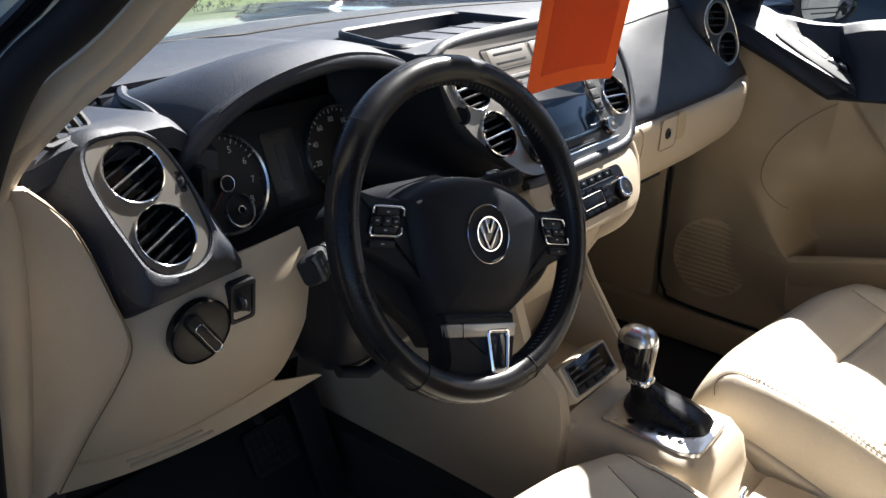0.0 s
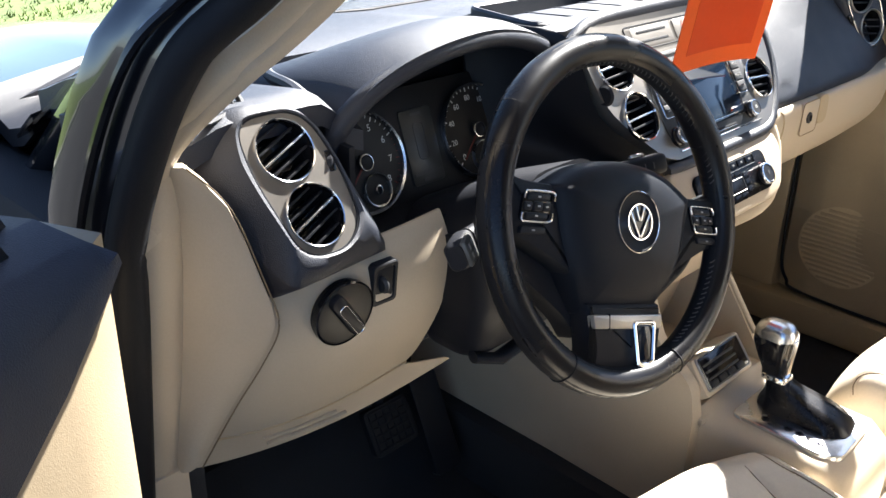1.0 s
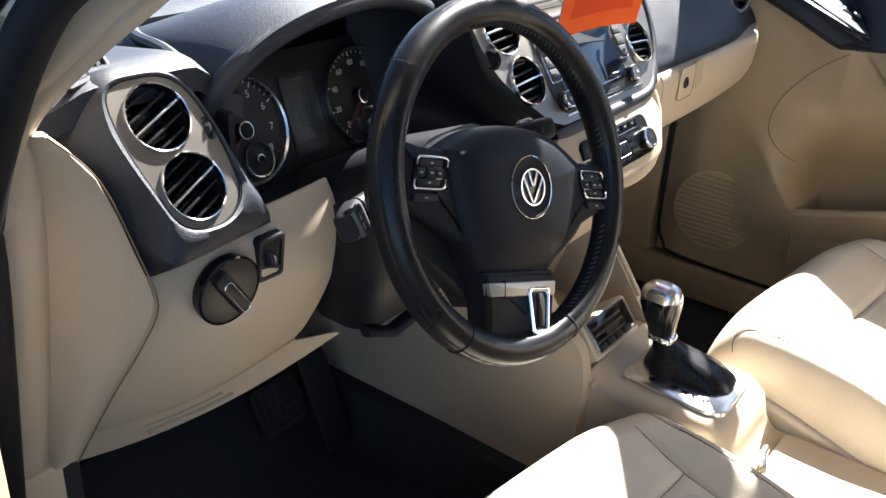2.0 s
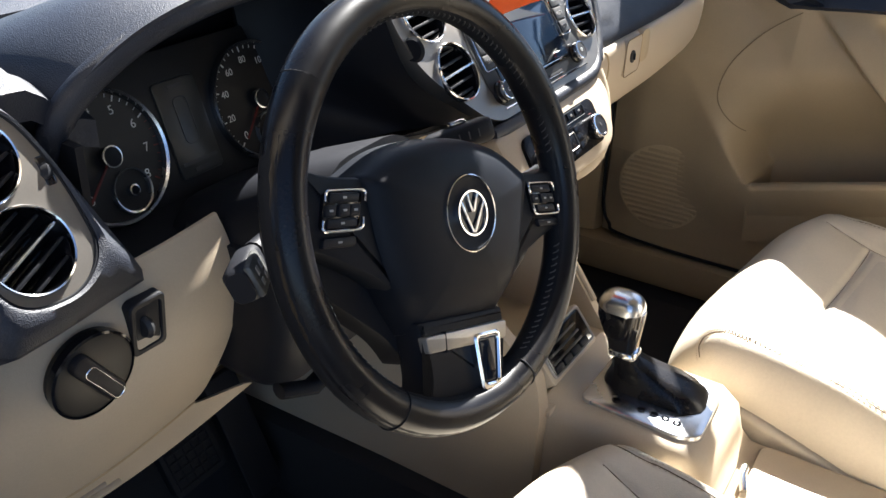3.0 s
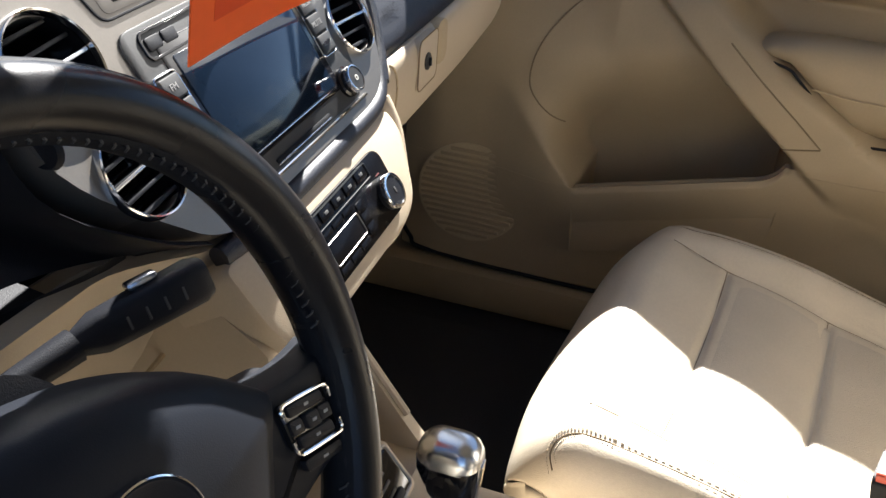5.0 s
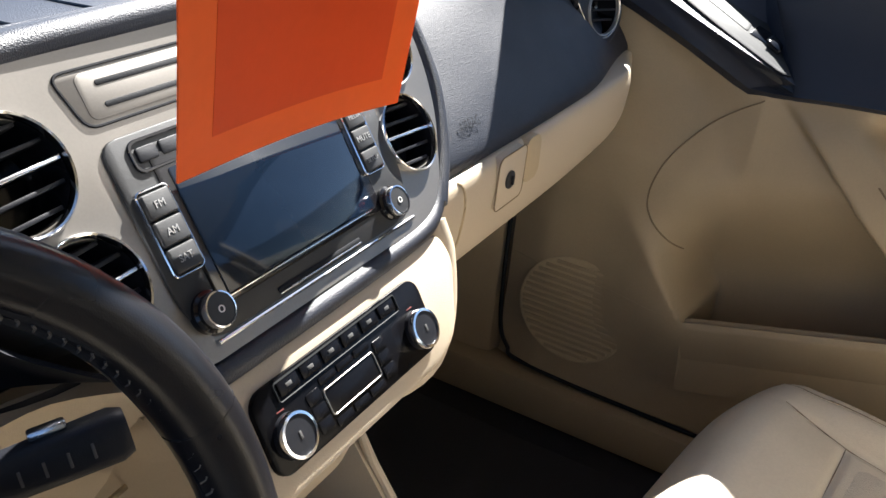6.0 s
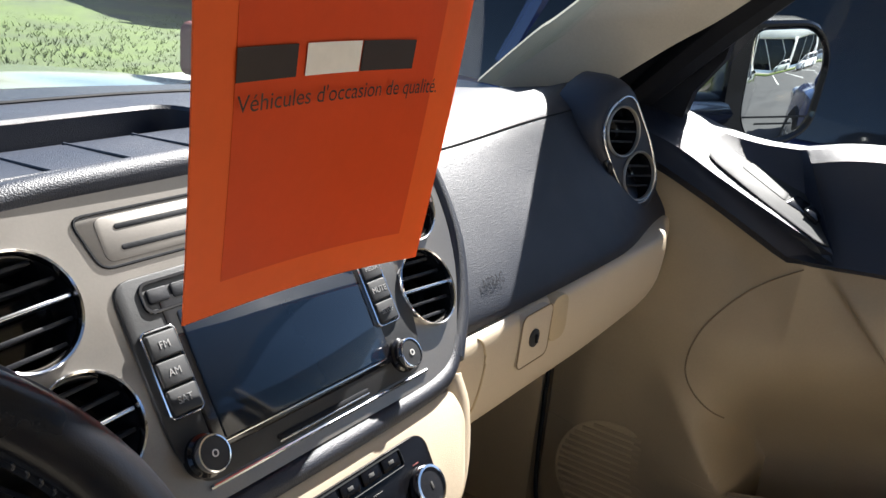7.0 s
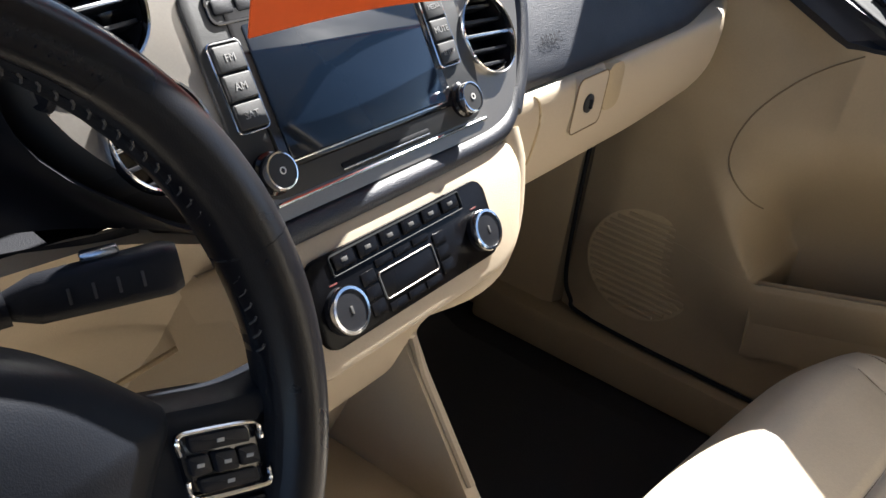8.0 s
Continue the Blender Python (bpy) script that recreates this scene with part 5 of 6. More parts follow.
# ---- gear lever ----
lever = thing("gear_lever", (-0.015, -0.19, 0.65), "black leather gear lever with chrome trim and soft boot", "gear lever")
boot = [(0.6535, -0.012, -0.200, 0.066, 0.118), (0.662, -0.012, -0.198, 0.062, 0.110), (0.672, -0.015, -0.190, 0.054, 0.086), (0.681, -0.019, -0.178, 0.043, 0.058), (0.689, -0.022, -0.168, 0.032, 0.038), (0.696, -0.024, -0.161, 0.026, 0.028)]
brings = []
for k, (z, cx, cy, w, d) in enumerate(boot):
    brings.append([V(x + 0.0015 * math.sin(i * 2.3 + k), y + 0.0012 * math.cos(i * 1.7 + k), z) for i, (x, y) in enumerate(rrect(cx, cy, w, d, min(w, d) * 0.4, 5))])
part("boot", loft(brings), WHEEL_LEATHER, lever, "black leather boot", 70)
LX = -0.024
part("collar", loft([[V(x, y, z) for x, y in rrect(LX, -0.160, w, w * 1.15, 0.008, 4)] for z, w in ((0.692, 0.026), (0.694, 0.0295), (0.699, 0.0295), (0.701, 0.027))]), CHROME, lever, "chrome collar")
KNOB = ((0.698, 0.026, 0.031, -0.157), (0.706, 0.0275, 0.033, -0.1565), (0.716, 0.031, 0.038, -0.1545), (0.728, 0.0355, 0.045, -0.152), (0.741, 0.0385, 0.051, -0.150), (0.752, 0.0385, 0.052, -0.150))
part("gear_knob", loft([[V(x, y, z) for x, y in rrect(LX, cy, w, d, w * 0.40, 6)] for z, w, d, cy in KNOB]), GLOSS, lever, "black knob", 60)
part("knob_inset", loft([[V(LX - 0.0195 + k, -0.151 + y, 0.734 + z) for y, z in rrect(0, 0, a, b, a * 0.45, 6)] for k, a, b in ((0.002, 0.028, 0.034), (0.0004, 0.024, 0.030), (0.0, 0.012, 0.016))]), WHEEL_LEATHER, lever, "oval leather inset")
part("knob_top", loft([[V(x, y, z) for x, y in rrect(LX, -0.150, w, d, w * 0.42, 6)] for z, w, d in ((0.7505, 0.0388, 0.0524), (0.7580, 0.0378, 0.0510), (0.7645, 0.0335, 0.0450), (0.7690, 0.0250, 0.0340), (0.7705, 0.0120, 0.0180))]), ALU, lever, "satin silver knob cap", 60)
part("knob_trim", loft([[V(LX + sx * 0.0062, cy - d / 2 + dy, z) for sx, dy in ((-1, 0.004), (-0.8, -0.0012), (0.8, -0.0012), (1, 0.004))] for z, w, d, cy in KNOB]), CHROME, lever, "chrome spine down the back of the knob", 50)

lever.matrix_basis = Matrix.Translation((0.005, 0.026, 0.003)) @ lever.matrix_basis

# ---- pedals and mats ----
brake = thing("brake_pedal", (-0.32, 0.28, 0.5), "black rubber brake pedal with a ribbed grid", "pedal")
p_m = axes(V(-0.318, 0.268, 0.565), (1, -0.05, 0.05), (0, 0.45, 0.89))
part("pedal_pad", plate(rrect(0, 0, 0.075, 0.068, 0.008), -0.008, 0.004, 0.002, p_m), RUBBER, brake, "ribbed black rubber pad")
for i in range(6):
    part("rib", box(-0.032, 0.032, -0.028 + 0.011 * i, -0.025 + 0.011 * i, 0.003, 0.0062, 0.001, p_m), RUBBER, brake)
for i in range(6):
    part("rib", box(-0.031 + 0.012 * i, -0.028 + 0.012 * i, -0.029, 0.029, 0.003, 0.0060, 0.001, p_m), RUBBER, brake)
part("pedal_arm", tube([p_m @ V(0, 0.02, -0.006), V(-0.318, 0.35, 0.65), V(-0.318, 0.42, 0.77)], 0.011, 8), BLACK, brake)
gas = thing("accelerator_pedal", (-0.235, 0.27, 0.42), "tall black accelerator pedal", "pedal")
part("pedal_pad", plate(rrect(0, 0, 0.05, 0.17, 0.008), -0.01, 0.004, 0.003, axes(V(-0.225, 0.275, 0.53), (1, -0.08, 0.04), (0, 0.42, 0.9))), BLACK, gas, "plain black pad")
for s, x0, x1 in ((-1, -0.66, -0.17), (1, 0.13, 0.60)):
    mat_ob = thing("floor_mat", ((x0 + x1) / 2, 0.1, 0.4), "black carpet floor mat in the footwell", "floor mat", "floor mats")
    part("mat_top", sheet(14, 14, lambda u, v: V(x0 + (x1 - x0) * u, -0.25 + 0.68 * v, 0.402 + 0.004 * noise.noise(V(u * 5, v * 5, s)) + 0.10 * step(0.80, 1, v)), 0.008), CARPET, mat_ob)


# ---- seats ----
def seat(name, x0, x1, yf, label):
    """A cushion with a raised front roll and side bolsters, and a backrest; x0, x1 are its sides, yf its front."""
    st = thing(name, ((x0 + x1) / 2, yf - 0.25, 0.45), label, "car seat", "front seats")
    w, cx = x1 - x0, (x0 + x1) / 2

    CROSS = (0.155, 0.282, 0.410)
    EAR = [V(0.008, 0.066, 0), V(0.012, 0.052, 0), V(0.022, 0.047, 0), V(0.034, 0.056, 0), V(0.041, 0.080, 0), V(0.042, 0.115, 0), V(0.040, 0.150, 0), V(0.038, 0.52, 0)]

    def from_ear(e, d):
        """How far a place (from the side edge, from the front) lies from the curved seam where the bolster begins."""
        best = 1.0
        for a, b in zip(EAR, EAR[1:]):
            ab = b - a
            t = max(0.0, min(1.0, ((e - a.x) * ab.x + (d - a.y) * ab.y) / ab.length_squared))
            best = min(best, math.hypot(e - a.x - ab.x * t, d - a.y - ab.y * t))
        return best

    def top(x, y):
        f = abs(x - cx) / (w / 2)
        d = yf - y
        z = 0.676 - 0.25 * max(0.0, d - 0.05)
        # padded sections between the cross seams, bolsters along the sides, a full roll in front
        inner = step(0.70, 0.58, f)
        if d < CROSS[0]:
            z += 0.004 * math.sin(math.pi * min(1.0, d / CROSS[0])) ** 0.8 * step(1.0, 0.5, f)
        else:
            lo, hi = (CROSS[0], CROSS[1]) if d < CROSS[1] else (CROSS[1], CROSS[2]) if d < CROSS[2] else (CROSS[2], 0.54)
            z += 0.007 * inner * math.sin(math.pi * (d - lo) / (hi - lo))
        z += 0.029 * math.exp(-(abs(f - 0.84) / 0.150) ** 2.6) * step(0.0, 0.13, d) * (0.25 + 0.75 * step(0.06, 0.26, d))
        z -= 0.010 * step(0.17, 0.04, d) * step(0.45, 0.9, f)
        t = max(0.0, min(1.0, 1 - (w / 2) * (1 - f) / 0.044))
        z -= 0.070 * (1 - math.sqrt(1 - 0.97 * t * t))
        r = max(0.0, 1 - d / 0.080)
        return z - 0.095 * (1 - math.sqrt(max(0.0, 1 - r * r))) - 0.010 * r

    def groove(x, y):
        f = abs(x - cx) / (w / 2)
        e, d = w / 2 - abs(x - cx), yf - y
        bow = 0.012 * f * f
        g = math.exp(-((f - 0.640 - 0.06 * step(0.16, 0.0, d)) / 0.016) ** 2) * step(0.05, 0.12, d) * 0.8
        for c in CROSS:
            g = max(g, math.exp(-((d - c + bow) / 0.0045) ** 2) * step(0.68, 0.61, f))
        deep = 0.0055 * min(1, g)
        if e < 0.06:
            deep = max(deep, 0.0026 * math.exp(-(from_ear(e, d) / 0.0035) ** 2))
        return deep

    def cush(u, v):
        # the plan narrows towards the front with rounded corners
        d = 0.52 * v
        x, y = x0 + w * u, yf - d
        r = max(0.0, 1 - d / 0.075)
        x = cx + (x - cx) * (1 - 0.16 * (1 - math.sqrt(max(0.0, 1 - r * r))))
        side = abs(x - cx) / (w / 2)
        y -= 0.030 * side ** 4 * step(0.14, 0.0, d)
        return V(x, y, top(x, yf - d) - groove(x, yf - d))

    part("cushion", sheet(130, 130, cush, 0.004), LEATHER, st, "cream leather cushion", 180)
    part("centre_panel", sheet(36, 40, lambda u, v: (lambda p: V(p.x, p.y, p.z + 0.0006 - 0.002 * (abs(2 * u - 1) ** 24 + abs(2 * v - 1) ** 30)))(cush(0.5 + (u - 0.5) * 0.60, 0.312 + 0.66 * v)), 0.004), LEATHER_MID, st, "perforated leather inlay", 180)
    # sides and front skirt under the piping
    edge = [cush(0, 1 - k / 24) for k in range(25)] + [cush(k / 24, 0) for k in range(1, 25)] + [cush(1, k / 24) for k in range(1, 25)]
    part("skirt", sheet(len(edge) - 1, 8, lambda u, v: (lambda p: V(p.x + (cx - p.x) * (0.0003 - 0.020 * math.sin(math.pi * v ** 0.6) + 0.04 * v), p.y - 0.05 * v * step(yf - 0.1, yf, p.y), p.z - 0.0005 - (p.z - 0.46) * v))(at_line(edge, u)), 0.01, (0, 0, -1)), LEATHER, st, "cream leather seat side", 180)
    for s in (-1, 1):
        for o in (-0.0042, 0.0042):
            sb, way = bmesh.new(), spline(EAR[1:], 14)
            run = [way[0]]
            for a, b in zip(way, way[1:]):
                n = max(1, round((b - a).length / 0.0035))
                run += [a.lerp(b, k / n) for k in range(1, n + 1)]
            for k in range(1, len(run) - 3, 2):
                side = (run[k + 2] - run[k - 1]).normalized()
                ends = []
                for p in (run[k], run[k + 1]):
                    e, d = p.x - side.y * o, p.y + side.x * o
                    x, y = cx + s * (w / 2 - e), yf - d
                    ends.append(V(x, y - 0.030 * (abs(x - cx) / (w / 2)) ** 4 * step(0.14, 0.0, d), top(x, y) - groove(x, y) + 0.0005))
                join(sb, tube(ends, 0.0005, 4))
            tagged(part("stitching", sb, THREAD, st, "cream double stitching"), kind="stuff")
    # sunk seams: along the inlay, across it, and round the bolster
    def seam_line(pts, r=0.0006):
        part("seam", tube([V(x, y - 0.030 * min(1.0, abs(x - cx) / (w / 2)) ** 4 * step(0.14, 0.0, yf - y), top(x, y) - groove(x, y) + 0.0006) for x, y in pts], r, 6), SEAM, st)

    for s in (-1, 1):
        seam_line([(cx + s * w / 2 * (0.640 + 0.06 * step(0.16, 0.0, d)), yf - d) for d in [0.075 + 0.0125 * k for k in range(35)]])
        seam_line([(cx + s * (w / 2 - p.x), yf - p.y) for p in spline(EAR[1:], 8)], 0.0007)
    for c in CROSS:
        seam_line([(cx + w / 2 * f, yf - c + 0.012 * f * f) for f in [-0.64 + 0.04 * k for k in range(33)]])
    # backrest with bolsters, headrest
    yb = yf - 0.50

    def back(u, v):
        f = 2 * u - 1
        return V(cx + (w / 2 - 0.02 * v) * f, yb - 0.20 * v + 0.05 * step(0.5, 0.9, abs(f)) - 0.05 * step(0.9, 1, abs(f)), 0.64 + 0.62 * v - 0.03 * step(0.85, 1, v) * f * f)

    part("backrest", sheet(36, 30, back, 0.12, (0, -1, 0.1)), LEATHER, st, "cream leather backrest", 60)
    part("headrest", loft([[V(x, y, z) for x, y in rrect(cx, yb - 0.26, ww, d, 0.04, 5)] for z, ww, d in ((1.30, 0.22, 0.08), (1.33, 0.26, 0.11), (1.40, 0.27, 0.12), (1.46, 0.24, 0.10), (1.48, 0.18, 0.06))]), LEATHER, st, "cream leather headrest")
    for s in (-1, 1):
        part("headrest_post", tube([V(cx + s * 0.06, yb - 0.25, 1.22), V(cx + s * 0.06, yb - 0.26, 1.32)], 0.006, 8), CHROME, st)
        part("seat_rail", box(cx + s * 0.19 - 0.02, cx + s * 0.19 + 0.02, yf - 0.50, yf - 0.04, 0.394, 0.43, 0.005), BLACK, st)
    part("seat_base", box(x0 + 0.04, x1 - 0.04, yf - 0.5, yf - 0.05, 0.425, 0.60, 0.02), BLACK, st)
    return st


ps = seat("passenger_seat", 0.110, 0.605, -0.120, "cream leather passenger seat with perforated inlays, partly sunlit")
ds = seat("driver_seat", -0.570, -0.088, -0.112, "cream leather driver's seat with stitched edges, sunlit")
for st, px, py in ((ps, 0.110, -0.120), (ds, -0.088, -0.112)):
    st.matrix_basis = Matrix.Translation((px, py, 0)) @ pose(0, 0, 0, 0, 0, -8) @ Matrix.Translation((0, 0, 0.66)) @ pose(0, 0, 0, 0, -1.8 if st is ps else 0, 0) @ Matrix.Translation((-px, -py, -0.66)) @ st.matrix_basis

buckle = thing("seat_belt_buckle", (0.10, -0.53, 0.55), "black seat belt buckle with a red release button", "belt buckle")
b_m = axes(V(0.135, -0.470, 0.712), (0.93, -0.3, 0.1), (0.0, 0.22, 0.97))
part("housing", plate(rrect(0, -0.045, 0.044, 0.112, 0.007), -0.012, 0.012, 0.004, b_m), BLACK, buckle, "black housing")
part("release_button", plate(rrect(0, 0.011, 0.040, 0.012, 0.003), -0.009, 0.0105, 0.0015, b_m), ORANGE, buckle, "red release button")
part("stalk", tube([b_m @ V(0, -0.07, 0), V(0.10, -0.53, 0.50), V(0.10, -0.55, 0.42)], 0.010, 8, flat=0.5), BLACK, buckle)


# ---- passenger door, shut ----
pdoor = thing("passenger_door", (0.70, -0.4, 0.45), "shut passenger door, black upper trim over beige panel with pocket and speaker", "car door", "doors")


def lip_line(y):
    return 0.653 + 0.267 * (-0.106 - max(-0.373, min(-0.106, y)))


def lip_z(y):
    """Height of the map pocket's front edge; it turns up round its rear corner."""
    t = max(0.0, min(0.028, -0.345 - y))
    return lip_line(y) + 0.030 * (1 - math.sqrt(1 - (t / 0.030) ** 2))


def hem_z(y):
    return 0.968 + 0.46 * (y + 0.100) if y > -0.100 else min(0.982, 0.968 - 0.08 * (y + 0.100))


def strap(y, z):
    """How far a place lies inside the slanting pull strap's front edge."""
    return ((y + 0.341) * 0.84 - (z - 0.789)) / 1.31


def pocket(y, z):
    """1 inside the opening of the map pocket, 0 outside it."""
    over = (0.957 - z + 0.9 * (y + 0.122) * (y > -0.122)) / 1.2
    fore = -((y + 0.103) - 0.92 * (z - 0.652)) / 1.36
    return step(-0.003, 0.009, strap(y, z)) * step(-0.002, 0.014 + 0.14 * step(0.66, 0.84, z), fore) * step(0.0, 0.10, over) * step(-0.382, -0.372, y)


def door_x(y, z):
    """How far the inner skin of the door lies from the middle of the car, leaving out the pocket."""
    x = 0.668 + 0.040 * step(0.84, 0.97, z) + 0.02 * step(0.10, 0.2, y)
    above = z - lip_line(y)
    # the panel swells towards the pocket's edge and the slanting pull stands proud
    x -= 0.026 * step(-0.12, 0.0, above) * step(0.05, -0.09, y) * step(0.30, 0.10, above)
    x -= 0.020 * step(0.008, -0.006, strap(y, z)) * step(0.68, 0.76, z) * step(hem_z(y) - 0.005, hem_z(y) - 0.06, z)
    # the hollow behind the arm rest
    cup = ((z - 0.849) - (y + 0.362) * 0.615) / 1.174
    x += 0.075 * step(0.0, 0.030, cup) * step(-0.20, -0.30, y) * step(hem_z(y) - 0.018, hem_z(y) - 0.050, z)
    return x + 0.16 * step(hem_z(y) - 0.014, hem_z(y) - 0.006, z)


def bowl_x(y, z):
    """The skin with the sloping back of the pocket let into it: deepest at the bottom."""
    above = max(0.0, z - lip_z(y))
    return door_x(y, z) + pocket(y, z) * (0.030 + 0.095 * step(0.20, 0.0, above))


def door_at(y, v):
    """The skin from the sill upwards; at the map pocket it folds over the edge, goes down behind it and comes up again."""
    edge = lip_z(y)
    front, back = door_x(y, edge - 0.0005), bowl_x(y, edge + 0.0015)
    deep = max(0.0, min(1.0, (back - front - 0.004) / 0.06))
    low = edge - 0.115 * deep
    if v < 0.40:
        z = 0.478 + (edge - 0.478) * v / 0.40
        return V(door_x(y, min(z, edge - 0.0005)) + 0.004 * deep * step(edge - 0.008, edge, z), y, z)
    if v < 0.43:
        f = (v - 0.40) / 0.03
        return V(front + 0.004 * deep + (0.007 * deep + 0.0005) * f, y, edge + 0.0004 - 0.004 * deep * f * f)
    if v < 0.48:
        f = (v - 0.43) / 0.05
        return V(front + 0.0005 + deep * (0.011 + 0.004 * f), y, edge + 0.0006 - 0.004 * deep + (low - edge) * f)
    if v < 0.52:
        f = (v - 0.48) / 0.04
        return V((front + 0.0005 + 0.015 * deep) * (1 - f) + back * f, y, low + 0.0008 - 0.008 * deep * math.sin(math.pi * f))
    if v < 0.58:
        f = (v - 0.52) / 0.06
        return V(back, y, low + (edge - low) * f + 0.0012)
    z = edge + 0.0015 + (1.013 - edge - 0.0015) * (v - 0.58) / 0.42
    return V(bowl_x(y, z), y, z)


def door_y(u):
    return 0.165 - 0.60 * u / 0.86 if u < 0.86 else -0.435 - 0.60 * (u - 0.86) / 0.14


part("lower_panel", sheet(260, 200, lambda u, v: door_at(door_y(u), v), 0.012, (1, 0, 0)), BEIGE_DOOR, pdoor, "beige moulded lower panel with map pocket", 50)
part("outer_skin", box(0.835, 0.91, -1.08, 0.35, 0.40, 1.045, 0.02), PAINT_BLACK, pdoor, "black painted outer skin")
def door_seam(name, pts):
    return part(name, tube([V(bowl_x(y, z) - 0.0004, y, z) for y, z in spline(pts, 8)], 0.0010, 6), SEAM, pdoor)


door_seam("pocket_seam", [(-0.122, 0.943), (-0.090, 0.920), (-0.059, 0.892), (-0.033, 0.857), (-0.020, 0.822), (-0.019, 0.792), (-0.030, 0.770), (-0.052, 0.748), (-0.072, 0.732)])
door_seam("pull_seam", [(-0.360, 0.777), (-0.382, 0.781), (-0.405, 0.785)])
door_seam("pull_seam", [(-0.271, 0.894), (-0.351, 0.832), (-0.405, 0.786)])
part("edge_seal", tube(spline([V(0.686, 0.174, 0.86), V(0.682, 0.173, 0.67), V(0.676, 0.166, 0.54), V(0.672, 0.148, 0.497), V(0.669, 0.112, 0.480), V(0.666, -0.13, 0.474), V(0.664, -0.9, 0.474)], 6), 0.0032, 8), RUBBER, pdoor, "black rubber edge seal")
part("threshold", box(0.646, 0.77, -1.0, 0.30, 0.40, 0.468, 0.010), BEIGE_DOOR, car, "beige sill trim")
# upper black trim: window ledge, sloping shelf with the switches, and the face below it
def two_runs(*p):
    """A line in two smooth runs: the wing with the switches, then the narrow ledge behind it."""
    return spline([V(*q) for q in p[:5]], 8) + spline([V(*q) for q in p[5:]], 8)


BELT = two_runs((0.80, 0.150, 1.086), (0.80, 0.079, 1.079), (0.80, 0.035, 1.068), (0.80, -0.018, 1.062), (0.80, -0.070, 1.064), (0.80, -0.076, 1.066), (0.80, -0.169, 1.083), (0.80, -0.42, 1.087), (0.80, -1.0, 1.087))
SHELF = two_runs((0.733, 0.137, 1.070), (0.722, 0.060, 1.051), (0.708, 0.002, 1.030), (0.694, -0.068, 1.005), (0.678, -0.154, 0.976), (0.778, -0.089, 1.054), (0.772, -0.180, 1.073), (0.772, -0.42, 1.078), (0.772, -1.0, 1.078))
HEM = two_runs((0.715, 0.150, 1.064), (0.710, 0.080, 1.046), (0.708, 0.007, 1.017), (0.705, -0.050, 0.991), (0.703, -0.100, 0.968), (0.705, -0.130, 0.968), (0.705, -0.23, 0.977), (0.705, -0.42, 0.982), (0.705, -1.0, 0.982))
HEM = [V(door_x(p.y, p.z - 0.020) - 0.006, p.y, p.z - 0.013) for p in HEM]


# the plane of the wing
S_O, S_N = V(0.7594, -0.0073, 1.0370), V(-0.2168, -0.2702, 0.9381)


def wing_z(x, y):
    return S_O.z - (S_N.x * (x - S_O.x) + S_N.y * (y - S_O.y)) / S_N.z


def upper_at(u, v):
    a, b, c = at_line(BELT, u), at_line(SHELF, u), at_line(HEM, u)
    wing = u < 32.5 / 57
    if v < 0.25:
        return V(0.835, a.y, a.z).lerp(a, v / 0.25)
    if v < 0.65:
        f = (v - 0.25) / 0.40
        p = a.lerp(b, f)
        if wing:
            low = wing_z(p.x, p.y) - 0.0005
            p.z += (low - p.z) * min(1.0, f / 0.30) * step(1.0, 0.85, f)
        return p
    f = (v - 0.65) / 0.35
    return b.lerp(c, f) + V(0.006 if wing else 0.016, 0, 0) * math.sin(math.pi * f)


part("upper_trim", sheet(114, 40, upper_at, 0.02, (0.7, 0, -0.7)), BLACK_PAD, pdoor, "grained black upper trim, sunlit along the window", 35)
# switch panel let into the trim
s_m = axes(S_O, V(-0.43, -0.84, -0.34), S_N.cross(V(-0.43, -0.84, -0.34)))


def on_shelf(*pts):
    """Outline of places (x, y) on the shelf, in the shelf's own plane."""
    back = s_m.inverted()
    return [tuple((back @ V(x, y, wing_z(x, y))).xy) for x, y in pts]


s_m2 = s_m @ shift(0, 0, 0.001)
edge = on_shelf((0.7464, 0.0273), (0.7710, 0.0294), (0.7997, 0.0161), (0.8018, -0.0137), (0.7843, -0.0823), (0.7577, -0.1018), (0.6870, -0.1459), (0.6829, -0.1346), (0.7105, -0.0475), (0.7362, 0.0140))
edge = rounded(edge, [0.008, 0.012, 0.014, 0.02, 0.01, 0.012, 0.004, 0.006, 0.03, 0.008], 4)
swp = part("switch_panel", plate(edge, -0.012, 0.0016, 0.001, s_m2), PANEL_GREY, pdoor, "pale grey switch panel")
part("panel_joint", tube([s_m2 @ V(x, y, 0.0002) for x, y in edge], 0.0010, 6, True), RUBBER, swp, "dark joint")
part("pull_recess", plate(rounded(on_shelf((0.7556, -0.0126), (0.7761, -0.0188), (0.7823, -0.0331), (0.7556, -0.0762), (0.7300, -0.0782)), 0.006, 4), 0.0, 0.0022, 0.0005, s_m2), PANEL_GREY, swp)
part("switch_well", plate(rounded(on_shelf((0.7280, -0.0803), (0.7556, -0.0844), (0.7495, -0.1059), (0.7239, -0.1049)), 0.003, 3), 0.0, 0.0024, 0.0003, s_m2), GLOSS, swp, "dark switch well")
part("window_switch", plate(rounded(on_shelf((0.7218, -0.1028), (0.7413, -0.1069), (0.7310, -0.1213), (0.7126, -0.1213)), 0.004, 3), 0.0, 0.008, 0.002, s_m2), GLOSS, swp, "black window switch")
part("switch_edge", tube([s_m2 @ V(x, y, 0.0078) for x, y in on_shelf((0.7239, -0.1028), (0.7403, -0.1059))], 0.0012, 8), CHROME, swp, "chrome switch edge")
